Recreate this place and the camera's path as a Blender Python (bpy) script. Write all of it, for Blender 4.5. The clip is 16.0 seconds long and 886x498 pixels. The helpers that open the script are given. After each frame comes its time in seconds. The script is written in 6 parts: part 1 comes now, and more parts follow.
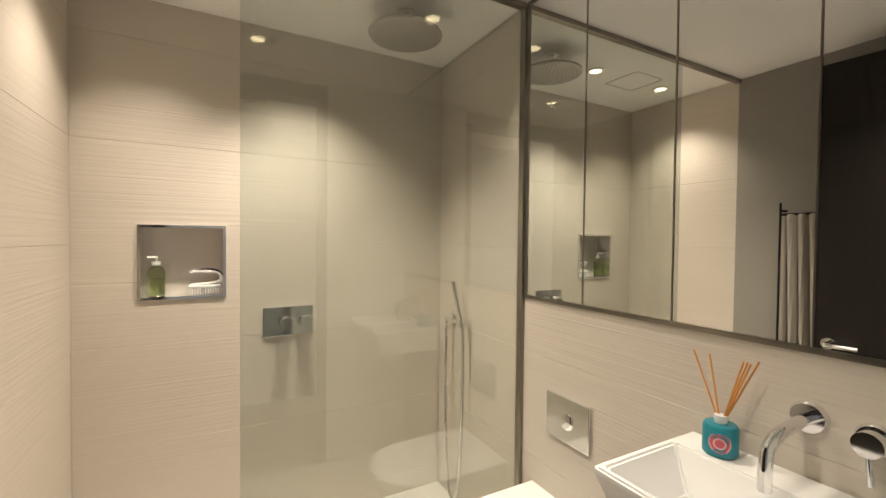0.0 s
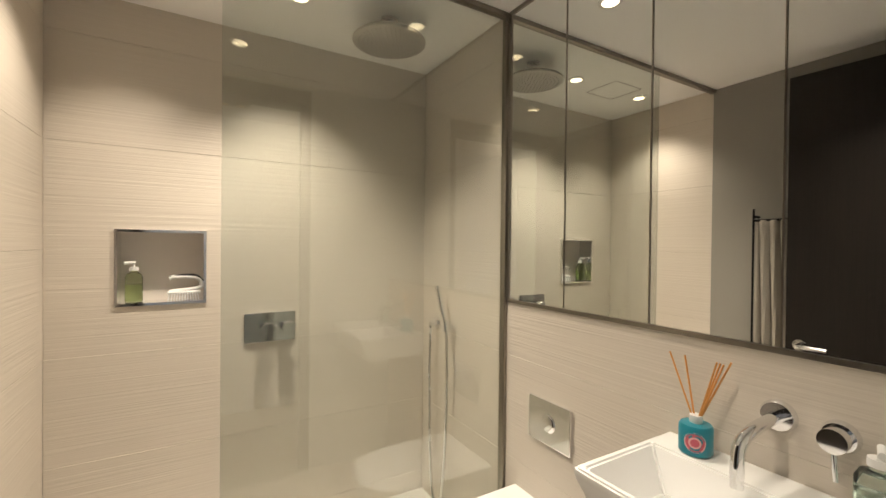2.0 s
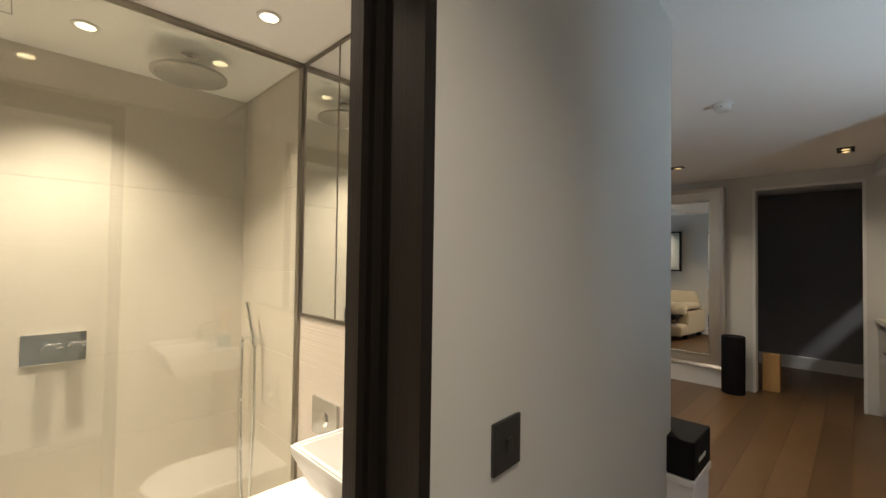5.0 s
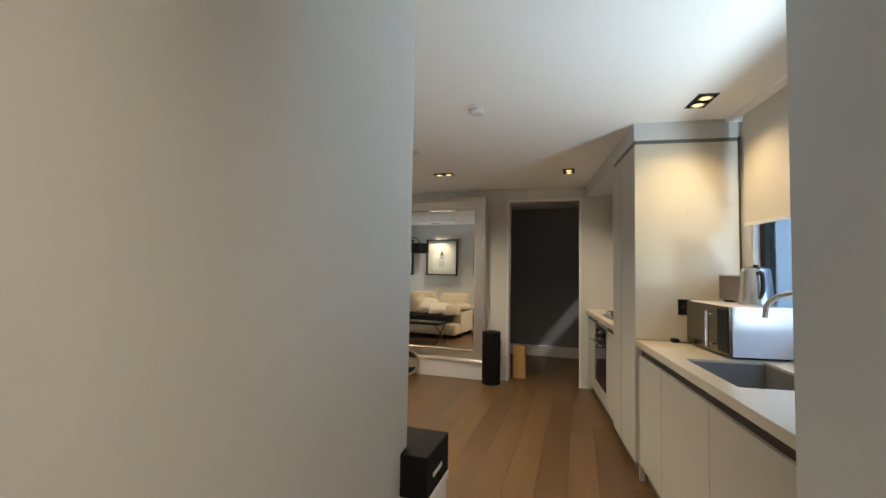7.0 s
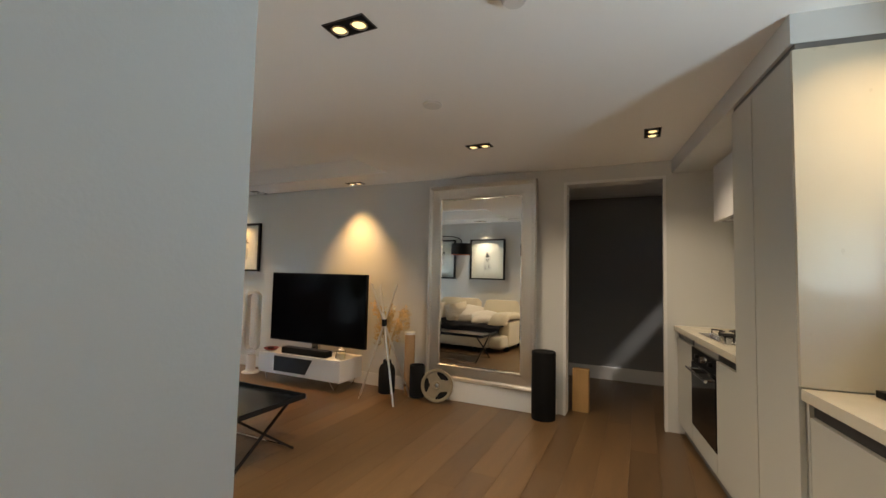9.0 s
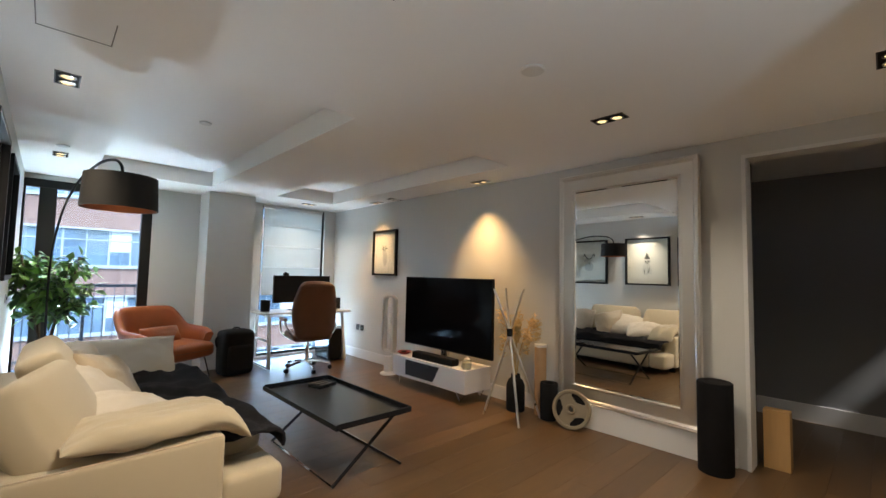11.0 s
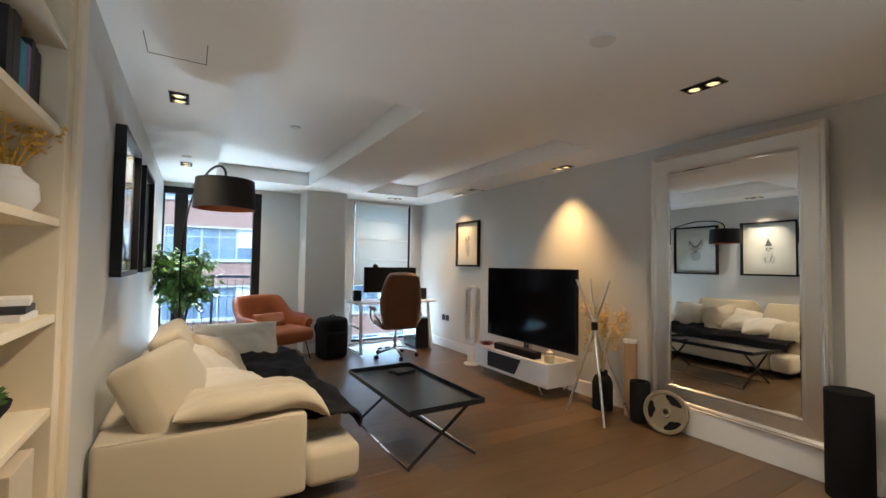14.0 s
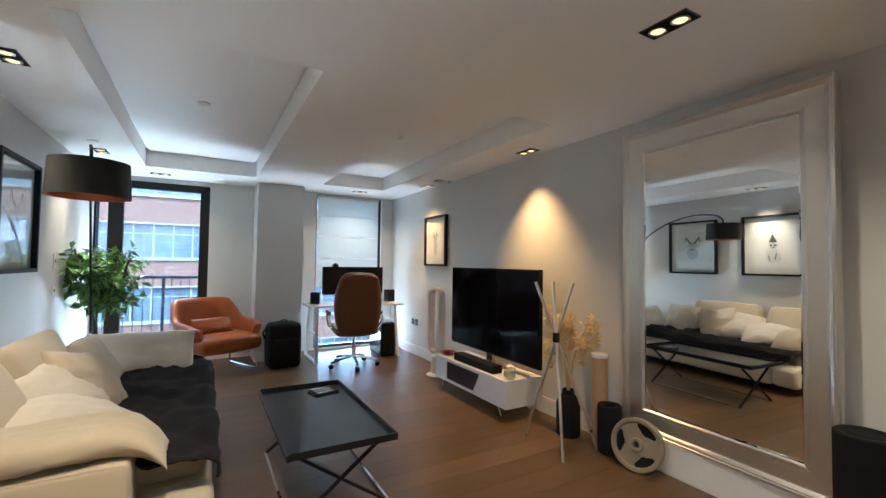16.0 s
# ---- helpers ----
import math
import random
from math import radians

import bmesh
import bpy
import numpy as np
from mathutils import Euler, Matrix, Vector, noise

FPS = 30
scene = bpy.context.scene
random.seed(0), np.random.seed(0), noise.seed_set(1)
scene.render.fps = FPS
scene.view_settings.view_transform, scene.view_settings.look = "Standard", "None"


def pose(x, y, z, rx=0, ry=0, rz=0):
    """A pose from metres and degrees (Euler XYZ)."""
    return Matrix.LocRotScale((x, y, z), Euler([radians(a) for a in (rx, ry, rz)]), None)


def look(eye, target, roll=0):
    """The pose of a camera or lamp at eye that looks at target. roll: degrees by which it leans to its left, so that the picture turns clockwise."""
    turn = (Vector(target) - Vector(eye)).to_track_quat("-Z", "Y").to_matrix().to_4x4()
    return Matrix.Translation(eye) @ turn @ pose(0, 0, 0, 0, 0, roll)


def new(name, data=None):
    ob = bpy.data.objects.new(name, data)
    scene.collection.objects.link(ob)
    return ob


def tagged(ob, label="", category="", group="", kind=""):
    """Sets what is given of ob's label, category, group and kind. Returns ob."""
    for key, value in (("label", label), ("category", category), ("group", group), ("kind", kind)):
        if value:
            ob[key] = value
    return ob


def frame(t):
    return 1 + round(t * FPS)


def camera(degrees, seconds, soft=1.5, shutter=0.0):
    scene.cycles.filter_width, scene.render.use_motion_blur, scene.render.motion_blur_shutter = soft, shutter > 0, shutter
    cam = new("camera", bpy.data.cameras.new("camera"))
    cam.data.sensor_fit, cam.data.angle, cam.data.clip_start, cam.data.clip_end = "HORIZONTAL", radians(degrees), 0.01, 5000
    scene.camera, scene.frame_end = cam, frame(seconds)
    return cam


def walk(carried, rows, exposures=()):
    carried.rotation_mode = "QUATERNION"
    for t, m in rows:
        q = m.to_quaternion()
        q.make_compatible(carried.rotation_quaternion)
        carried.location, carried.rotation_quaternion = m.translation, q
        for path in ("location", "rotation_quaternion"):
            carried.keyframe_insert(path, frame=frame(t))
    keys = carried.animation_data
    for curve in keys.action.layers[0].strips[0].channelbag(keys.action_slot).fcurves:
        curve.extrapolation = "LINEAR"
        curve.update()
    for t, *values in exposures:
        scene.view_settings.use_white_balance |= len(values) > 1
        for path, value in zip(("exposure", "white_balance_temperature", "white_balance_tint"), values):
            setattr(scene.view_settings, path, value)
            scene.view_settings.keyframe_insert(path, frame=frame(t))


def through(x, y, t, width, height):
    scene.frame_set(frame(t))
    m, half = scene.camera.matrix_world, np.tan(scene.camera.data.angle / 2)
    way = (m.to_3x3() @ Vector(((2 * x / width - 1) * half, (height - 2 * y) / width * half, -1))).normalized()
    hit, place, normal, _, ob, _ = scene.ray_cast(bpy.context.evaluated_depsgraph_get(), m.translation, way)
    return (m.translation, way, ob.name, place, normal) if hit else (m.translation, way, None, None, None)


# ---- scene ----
# The camera and its walk.
cam = camera(93.2, 16.0)
PATH = [
    (0, (0.13, 0.015, 1.352), (1.083, 1.773, 1.308), 0.6),
    (0.5, (0.139, 0.009, 1.343), (1.11, 1.757, 1.312), 0.6),
    (1, (0.132, 0.008, 1.347), (1.12, 1.747, 1.32), 0.7),
    (1.5, (0.13, 0.008, 1.352), (1.136, 1.736, 1.324), 0.7),
    (2, (0.13, 0.003, 1.351), (1.145, 1.726, 1.333), 0.6),
    (2.5, (0.129, -0.055, 1.368), (1.149, 1.665, 1.361), 0.7),
    (3, (0.129, -0.18, 1.371), (1.157, 1.535, 1.375), 0.6),
    (3.5, (0.121, -0.304, 1.381), (1.176, 1.395, 1.387), 0.6),
    (4, (0.176, -0.389, 1.382), (1.28, 1.278, 1.407), 0.7),
    (4.5, (0.245, -0.464, 1.403), (1.477, 1.111, 1.434), 0.7),
    (5, (0.302, -0.485, 1.393), (1.723, 0.922, 1.438), 0.8),
    (7.5, (0.978, -0.519, 1.317), (2.895, 0.041, 1.416), 1.0),
    (8, (1.259, -0.466, 1.3), (3.16, 0.146, 1.405), 1.1),
    (8.5, (1.544, -0.411, 1.298), (3.409, 0.301, 1.411), 1.3),
    (9, (1.78, -0.333, 1.293), (3.587, 0.517, 1.412), 1.3),
    (9.5, (1.981, -0.308, 1.298), (3.704, 0.7, 1.418), 1.3),
    (10, (2.114, -0.323, 1.301), (3.729, 0.851, 1.426), 1.3),
    (12.5, (2.456, -0.426, 1.286), (3.543, 1.25, 1.385), 1.0),
    (13, (2.455, -0.436, 1.29), (3.504, 1.264, 1.378), 0.9),
    (13.5, (2.454, -0.439, 1.294), (3.482, 1.275, 1.372), 0.9),
    (14, (2.455, -0.431, 1.292), (3.475, 1.288, 1.367), 0.9),
    (14.5, (2.499, -0.364, 1.293), (3.517, 1.356, 1.365), 0.9),
    (15, (2.641, -0.289, 1.293), (3.654, 1.434, 1.363), 0.9),
    (15.5, (2.915, -0.276, 1.302), (3.918, 1.453, 1.37), 0.8),
    (16, (3.233, -0.209, 1.308), (4.222, 1.527, 1.376), 0.8),
]
EXPOSURES = [(0.0, 3.48, 6400, 10), (3.0, 3.52, 6400, 10), (4.5, 3.75, 6550, 10), (5.0, 4.0, 6800, 10), (7.5, 4.65, 7200, 10), (8.0, 4.55, 7300, 10), (8.6, 4.5, 7400, 10), (9.6, 4.65, 6900, 10), (12.0, 4.55, 6750, 10), (14.0, 4.58, 6750, 10), (16.0, 4.68, 6350, 10)]
walk(cam, [(t, look(eye, target, roll)) for t, eye, target, roll in PATH], EXPOSURES)

# World and lamps.
world = bpy.data.worlds.new("sky")
scene.world = world
world.use_nodes = True
wn = world.node_tree
sky = wn.nodes.new("ShaderNodeTexSky")
sky.sky_type, sky.sun_disc = "NISHITA", False
sky.sun_elevation, sky.sun_rotation = radians(51), radians(188)
wn.links.new(sky.outputs["Color"], wn.nodes["Background"].inputs["Color"])
wn.nodes["Background"].inputs["Strength"].default_value = 0.10

# Sky light gathered by the openings: one lamp behind the desk blind, one over the balcony door.
def sky_lamp(m, w, h, watts):
    ob = new("sky_lamp", bpy.data.lights.new("sky_lamp", "AREA"))
    d = ob.data
    d.shape, d.size, d.size_y, d.energy, d.color = "RECTANGLE", w, h, watts, (0.62, 0.82, 1.0)
    ob.matrix_world = m


sky_lamp(look((5.175, 6.32, 1.62), (5.175, 5.0, 1.62)), 0.9, 1.15, 0.9)
sky_lamp(look((2.95, 6.95, 2.95), (3.7, 5.0, 0.9)), 1.2, 0.8, 10)

# Lamps added out of view to lift the ceilings, in place of daylight thrown up off the balcony slab, the desk window's
# sill and the light well.
sky_lamp(look((2.95, 6.42, -0.02), (3.9, 2.4, 1.5)), 0.6, 0.14, 14)
sky_lamp(look((5.175, 6.32, 0.06), (4.6, 3.6, 1.3)), 0.85, 0.16, 2.3)
KIT = pose(3.77, -0.87, 0, 0, 0, 7.4)    # kitchen run: x along its front, y out into the room
sky_lamp(KIT @ look((-1.40, -0.90, 0.97), (-1.6, 0.9, 2.1)), 0.36, 0.22, 1.75)

sun = new("sun", bpy.data.lights.new("sun", "SUN"))
sun.data.energy, sun.data.angle, sun.data.color = 0.34, radians(3), (1.0, 0.98, 0.96)
sun.matrix_world = look((0, 0, 0), (0.14, 1.0, -1.25))

WARM = (1.0, 0.85, 0.66)
WASH = (1.0, 0.60, 0.25)
KITCHEN_WARM = (1.0, 0.74, 0.42)
BATH_WARM = (1.0, 0.86, 0.68)


def downlight_lamp(x, y, z, watts, aim=(0, 0), spread=95, blend=0.7, colour=WARM, radius=0.03):
    """A recessed lamp under the ceiling, aimed a little aside where it washes a wall."""
    ob = new("downlight_lamp", bpy.data.lights.new("downlight_lamp", "SPOT"))
    d = ob.data
    d.energy, d.color, d.spot_size, d.spot_blend, d.shadow_soft_size = watts, colour, radians(spread), blend, radius
    ob.matrix_world = look((x, y, z), (x + aim[0], y + aim[1] + 0.0001, z - 1))
    return ob


C_LIV, C_BATH = 2.335, 2.28
BATH_SPOTS = [(0.93, 1.06, 1.0), (0.46, 1.645, 1.6), (-0.09, 1.64, 0.7), (0.3, 0.5, 0.95)]
for bx, by, share in BATH_SPOTS:
    downlight_lamp(bx, by, C_BATH - 0.03, 4.8 * share, spread=110, blend=1.0, colour=BATH_WARM, radius=0.02)
# Twin fittings: x, y, turned along x (0) or y (90), watts, aim.
TWINS = [
    (4.92, 0.84, 90, 2.6, (0, 0)), (3.16, 0.78, 90, 8, (0, 0)), (5.07, -0.42, 0, 2.3, (0, 0)),
    (2.34, 2.72, 90, 3.6, (-0.12, 0)), (2.35, 4.85, 90, 2.5, (-0.12, 0)), (5.76, 2.70, 90, 6, (0.01, 0)),
    # The last, in the hall, is an unseen fitting added to light its wall.
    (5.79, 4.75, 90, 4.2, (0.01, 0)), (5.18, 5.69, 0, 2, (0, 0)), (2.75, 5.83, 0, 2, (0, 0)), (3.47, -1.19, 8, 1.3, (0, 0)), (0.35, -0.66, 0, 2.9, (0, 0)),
]
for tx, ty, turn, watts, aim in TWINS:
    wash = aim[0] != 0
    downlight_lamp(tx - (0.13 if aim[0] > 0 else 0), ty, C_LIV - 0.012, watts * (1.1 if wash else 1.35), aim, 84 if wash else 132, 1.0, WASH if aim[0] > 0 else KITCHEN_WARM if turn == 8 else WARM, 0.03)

# Materials.
def material(name, colour, rough=0.5, metal=0.0, vary=0.08, scale=6.0, grain=0.0, grain_scale=150.0, bump=0.0, bump_scale=80.0,
             stretch=(1, 1, 1), second=None, mix=0.5, random=0.0, spec=0.5, coat=0.0, sheen=0.0, rough_vary=0.08):
    """A surface with broad variation, fine grain, a little uneven gloss and relief, at real-world size."""
    m = bpy.data.materials.new(name)
    m.use_nodes = True
    t = m.node_tree
    n, l = t.nodes, t.links
    b = n["Principled BSDF"]
    b.inputs["Roughness"].default_value, b.inputs["Metallic"].default_value = rough, metal
    b.inputs["Specular IOR Level"].default_value = spec
    b.inputs["Coat Weight"].default_value = coat
    b.inputs["Sheen Weight"].default_value = sheen
    co = n.new("ShaderNodeTexCoord")
    mp = n.new("ShaderNodeMapping")
    mp.inputs["Scale"].default_value = stretch
    l.new(co.outputs["Object"], mp.inputs["Vector"])
    big = n.new("ShaderNodeTexNoise")
    big.inputs["Scale"].default_value, big.inputs["Detail"].default_value = scale, 5
    l.new(mp.outputs["Vector"], big.inputs["Vector"])
    fine = n.new("ShaderNodeTexNoise")
    fine.inputs["Scale"].default_value, fine.inputs["Detail"].default_value = grain_scale, 3
    l.new(mp.outputs["Vector"], fine.inputs["Vector"])
    ramp = n.new("ShaderNodeMix")
    ramp.data_type = "RGBA"
    low = [c * (1 - vary) for c in colour]
    high = [min(1, c * (1 + vary)) for c in (second or colour)]
    ramp.inputs["A"].default_value, ramp.inputs["B"].default_value = (*low, 1), (*high, 1)
    l.new(big.outputs["Fac"], ramp.inputs["Factor"])
    out = ramp.outputs["Result"]
    if grain:
        g = n.new("ShaderNodeMix")
        g.data_type, g.blend_type = "RGBA", "OVERLAY"
        g.inputs["Factor"].default_value = grain
        l.new(out, g.inputs["A"])
        l.new(fine.outputs["Fac"], g.inputs["B"])
        out = g.outputs["Result"]
    if random:
        info = n.new("ShaderNodeObjectInfo")
        mr = n.new("ShaderNodeMapRange")
        mr.inputs["To Min"].default_value, mr.inputs["To Max"].default_value = 1 - random, 1 + random
        l.new(info.outputs["Random"], mr.inputs["Value"])
        hs = n.new("ShaderNodeHueSaturation")
        l.new(mr.outputs["Result"], hs.inputs["Value"])
        l.new(out, hs.inputs["Color"])
        out = hs.outputs["Color"]
    l.new(out, b.inputs["Base Color"])
    rv = n.new("ShaderNodeMapRange")
    rv.inputs["To Min"].default_value, rv.inputs["To Max"].default_value = max(0.02, rough - rough_vary), min(1, rough + rough_vary)
    l.new(big.outputs["Fac"], rv.inputs["Value"])
    l.new(rv.outputs["Result"], b.inputs["Roughness"])
    if bump:
        tex = n.new("ShaderNodeTexNoise")
        tex.inputs["Scale"].default_value, tex.inputs["Detail"].default_value = bump_scale, 4
        l.new(mp.outputs["Vector"], tex.inputs["Vector"])
        bm_ = n.new("ShaderNodeBump")
        bm_.inputs["Strength"].default_value, bm_.inputs["Distance"].default_value = bump, 0.004
        l.new(tex.outputs["Fac"], bm_.inputs["Height"])
        l.new(bm_.outputs["Normal"], b.inputs["Normal"])
    return m


def ribbed_tile(name, colour):
    """Matt porcelain with fine uneven horizontal ribs."""
    m = material(name, colour, 0.5, vary=0.05, scale=2.0, random=0.03, stretch=(0.6, 0.6, 3))
    n, l = m.node_tree.nodes, m.node_tree.links
    co = n.new("ShaderNodeTexCoord")
    mp = n.new("ShaderNodeMapping")
    mp.inputs["Scale"].default_value = (1.3, 1.3, 130)
    l.new(co.outputs["Object"], mp.inputs["Vector"])
    tx = n.new("ShaderNodeTexNoise")
    tx.inputs["Scale"].default_value, tx.inputs["Detail"].default_value = 1.0, 2
    l.new(mp.outputs["Vector"], tx.inputs["Vector"])
    bp = n.new("ShaderNodeBump")
    bp.inputs["Strength"].default_value, bp.inputs["Distance"].default_value = 0.34, 0.004
    l.new(tx.outputs["Fac"], bp.inputs["Height"])
    l.new(bp.outputs["Normal"], n["Principled BSDF"].inputs["Normal"])
    return m


def glass_mat(name, tint=(1, 1, 1), rough=0.0, ior=1.45):
    m = bpy.data.materials.new(name)
    m.use_nodes = True
    b = m.node_tree.nodes["Principled BSDF"]
    b.inputs["Base Color"].default_value = (*tint, 1)
    b.inputs["Transmission Weight"].default_value = 1.0
    b.inputs["Roughness"].default_value, b.inputs["IOR"].default_value = rough, ior
    return m


def pane_mat(name, tint=(0.96, 0.98, 0.97), gloss=0.08):
    """Thin sheet glass: clear straight through, with a mirror gloss that grows at a slant."""
    m = bpy.data.materials.new(name)
    m.use_nodes = True
    n, l = m.node_tree.nodes, m.node_tree.links
    n.remove(n["Principled BSDF"])
    tr, gl, mx = n.new("ShaderNodeBsdfTransparent"), n.new("ShaderNodeBsdfGlossy"), n.new("ShaderNodeMixShader")
    lw, pw, mr = n.new("ShaderNodeLayerWeight"), n.new("ShaderNodeMath"), n.new("ShaderNodeMapRange")
    lw.inputs["Blend"].default_value, pw.operation, pw.inputs[1].default_value = 0.5, "POWER", 5
    mr.inputs["To Min"].default_value, mr.inputs["To Max"].default_value = gloss / 2, 1.0
    l.new(lw.outputs["Facing"], pw.inputs[0])
    l.new(pw.outputs[0], mr.inputs["Value"])
    tr.inputs["Color"].default_value = (*tint, 1)
    gl.inputs["Roughness"].default_value = 0.0
    l.new(mr.outputs["Result"], mx.inputs["Fac"])
    l.new(tr.outputs["BSDF"], mx.inputs[1])
    l.new(gl.outputs["BSDF"], mx.inputs[2])
    l.new(mx.outputs["Shader"], n["Material Output"].inputs["Surface"])
    return m


def glow(name, colour, strength):
    m = bpy.data.materials.new(name)
    m.use_nodes = True
    b = m.node_tree.nodes["Principled BSDF"]
    b.inputs["Base Color"].default_value = (*colour, 1)
    b.inputs["Emission Color"].default_value, b.inputs["Emission Strength"].default_value = (*colour, 1), strength
    return m


def translucent_mat(name, colour, through=0.5):
    m = bpy.data.materials.new(name)
    m.use_nodes = True
    n, l = m.node_tree.nodes, m.node_tree.links
    b = n["Principled BSDF"]
    b.inputs["Base Color"].default_value, b.inputs["Roughness"].default_value = (*colour, 1), 0.8
    tl, mx = n.new("ShaderNodeBsdfTranslucent"), n.new("ShaderNodeMixShader")
    tl.inputs["Color"].default_value = (*colour, 1)
    mx.inputs["Fac"].default_value = through
    l.new(b.outputs["BSDF"], mx.inputs[1])
    l.new(tl.outputs["BSDF"], mx.inputs[2])
    l.new(mx.outputs["Shader"], n["Material Output"].inputs["Surface"])
    return m


M_WALL = material("grey_paint", (0.60, 0.603, 0.588), 0.75, vary=0.03, scale=1.5, bump=0.06, bump_scale=220)
M_CEIL = material("white_ceiling_paint", (0.90, 0.895, 0.885), 0.8, vary=0.02, scale=1.2, bump=0.04, bump_scale=200)
M_TRIM = material("white_gloss_paint", (0.72, 0.72, 0.72), 0.4, vary=0.03, scale=4)
# Wall grey darkened so that the unlit room shows in its colour.
M_BEDWALL = material("shade_darkened_grey_paint", (0.22, 0.225, 0.235), 0.75, vary=0.03, scale=1.5)
M_PLANK = material("oak_plank", (0.086, 0.048, 0.022), 0.33, vary=0.32, scale=3.0, stretch=(0.6, 7, 1), grain=0.35, grain_scale=40, bump=0.12,
                   bump_scale=60, second=(0.122, 0.070, 0.033), random=0.18)
M_SUB = material("dark_joint", (0.09, 0.055, 0.03), 0.8)
M_DARKWOOD = material("black_stained_oak", (0.013, 0.010, 0.008), 0.5, spec=0.25, vary=0.4, scale=5, stretch=(30, 30, 0.6), bump=0.2, bump_scale=12)
M_FRAME = material("dark_bronze_frame", (0.014, 0.013, 0.012), 0.5, spec=0.25)
M_BLACK = material("black_satin", (0.010, 0.010, 0.011), 0.45, vary=0.2, spec=0.2)
M_BLACKM = material("black_matt", (0.012, 0.012, 0.013), 0.8, spec=0.15, vary=0.2, bump=0.2, bump_scale=300)
M_CHROME = material("chrome", (0.82, 0.82, 0.83), 0.07, 1.0, vary=0.02, rough_vary=0.03)
M_POLE = material("satin_nickel", (0.72, 0.70, 0.66), 0.3, 1.0, vary=0.02)
M_STEEL = material("brushed_steel", (0.62, 0.61, 0.60), 0.26, 1.0, vary=0.03, scale=5)
M_HEAD = material("satin_grey_metal", (0.46, 0.44, 0.41), 0.5, 0.7, vary=0.04)
M_TRACK = material("bronze_steel_trim", (0.30, 0.275, 0.24), 0.3, 1.0, vary=0.05)
M_WHITE = material("white_lacquer", (0.8, 0.8, 0.81), 0.22, vary=0.02)
M_PLASTIC = material("white_plastic", (0.72, 0.72, 0.71), 0.4, vary=0.02)
M_CERAMIC = material("white_ceramic", (0.82, 0.82, 0.81), 0.12, vary=0.015, coat=0.3)
M_TILE = ribbed_tile("ribbed_cream_tile", (0.60, 0.545, 0.475))
M_GROUT = material("cream_grout", (0.54, 0.49, 0.43), 0.85, vary=0.06, scale=20)
M_TAUPE = material("taupe_paint", (0.27, 0.255, 0.23), 0.7, vary=0.03, scale=2)
M_NICHE = material("niche_lining", (0.66, 0.60, 0.54), 0.5, vary=0.04)
M_BATHFLOOR = material("beige_floor_tile", (0.56, 0.50, 0.44), 0.45, vary=0.05, scale=3)
M_TRAY = material("white_shower_tray", (0.80, 0.78, 0.74), 0.35, vary=0.03)
M_MIRROR = material("mirror_silver", (0.90, 0.91, 0.90), 0.0, 1.0, vary=0.0, rough_vary=0.0)
M_MIRROR.node_tree.nodes["Principled BSDF"].inputs["Roughness"].default_value = 0.01
M_GLASS = pane_mat("clear_pane")
# Blue tint added to the panes to tone down the bright view outside.
M_DIMPANE = pane_mat("view_dimming_blue_pane", (0.52, 0.61, 0.69), 0.06)
M_SCREEN = pane_mat("shower_screen_glass", (0.90, 0.925, 0.905), 0.2)
M_SILVER = material("antique_silver_leaf", (0.72, 0.70, 0.67), 0.36, 1.0, vary=0.03, scale=3, rough_vary=0.01)
M_KITCHEN = material("pale_grey_lacquer", (0.49, 0.48, 0.43), 0.38, vary=0.02, scale=2)
M_WORKTOP = material("cream_quartz", (0.62, 0.57, 0.46), 0.2, vary=0.03, scale=12, grain=0.1, grain_scale=400)
M_COMPOSITE = material("grey_composite", (0.20, 0.195, 0.185), 0.45, vary=0.1, scale=30)
M_SPLASH = material("cream_splashback", (0.58, 0.53, 0.42), 0.3, vary=0.03)
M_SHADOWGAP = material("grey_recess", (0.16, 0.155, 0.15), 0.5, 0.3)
M_OVEN = material("black_oven_glass", (0.008, 0.008, 0.009), 0.06, vary=0.1, rough_vary=0.02)
M_LINEN = material("ivory_cotton_weave", (0.50, 0.425, 0.30), 0.9, vary=0.06, scale=3, bump=0.35, bump_scale=420, sheen=0.3)
M_LINEN2 = material("pale_linen", (0.60, 0.54, 0.45), 0.9, vary=0.07, scale=5, bump=0.4, bump_scale=350, sheen=0.3)
# Pale linen lightened to stand in for the light on the end cushion.
M_LINEN_LIT = material("lit_linen", (0.74, 0.70, 0.62), 0.9, vary=0.05, scale=5, bump=0.4, bump_scale=350, sheen=0.3)
M_SAND = material("sand_satin", (0.52, 0.43, 0.31), 0.6, vary=0.12, scale=9, bump=0.3, bump_scale=200, sheen=0.3)
M_THROW = material("charcoal_throw", (0.011, 0.010, 0.012), 0.95, vary=0.3, scale=6, bump=0.5, bump_scale=260, spec=0.2)
M_LEATHER = material("cognac_leather", (0.27, 0.062, 0.014), 0.34, vary=0.22, scale=5, bump=0.2, bump_scale=240, second=(0.34, 0.085, 0.02))
M_LEATHER2 = material("brown_leather", (0.155, 0.055, 0.022), 0.42, vary=0.2, scale=5, bump=0.2, bump_scale=240)
M_TABLE = material("dark_blue_grey_lacquer", (0.010, 0.012, 0.016), 0.22, vary=0.15, scale=5, rough_vary=0.05, spec=0.35)
M_SCREENTV = material("tv_screen", (0.004, 0.004, 0.005), 0.12, vary=0.1, rough_vary=0.02, spec=0.05)
M_SMOKED = material("smoked_glass", (0.03, 0.035, 0.04), 0.12)
M_PAPER = material("mount_board", (0.74, 0.73, 0.70), 0.85, vary=0.02)
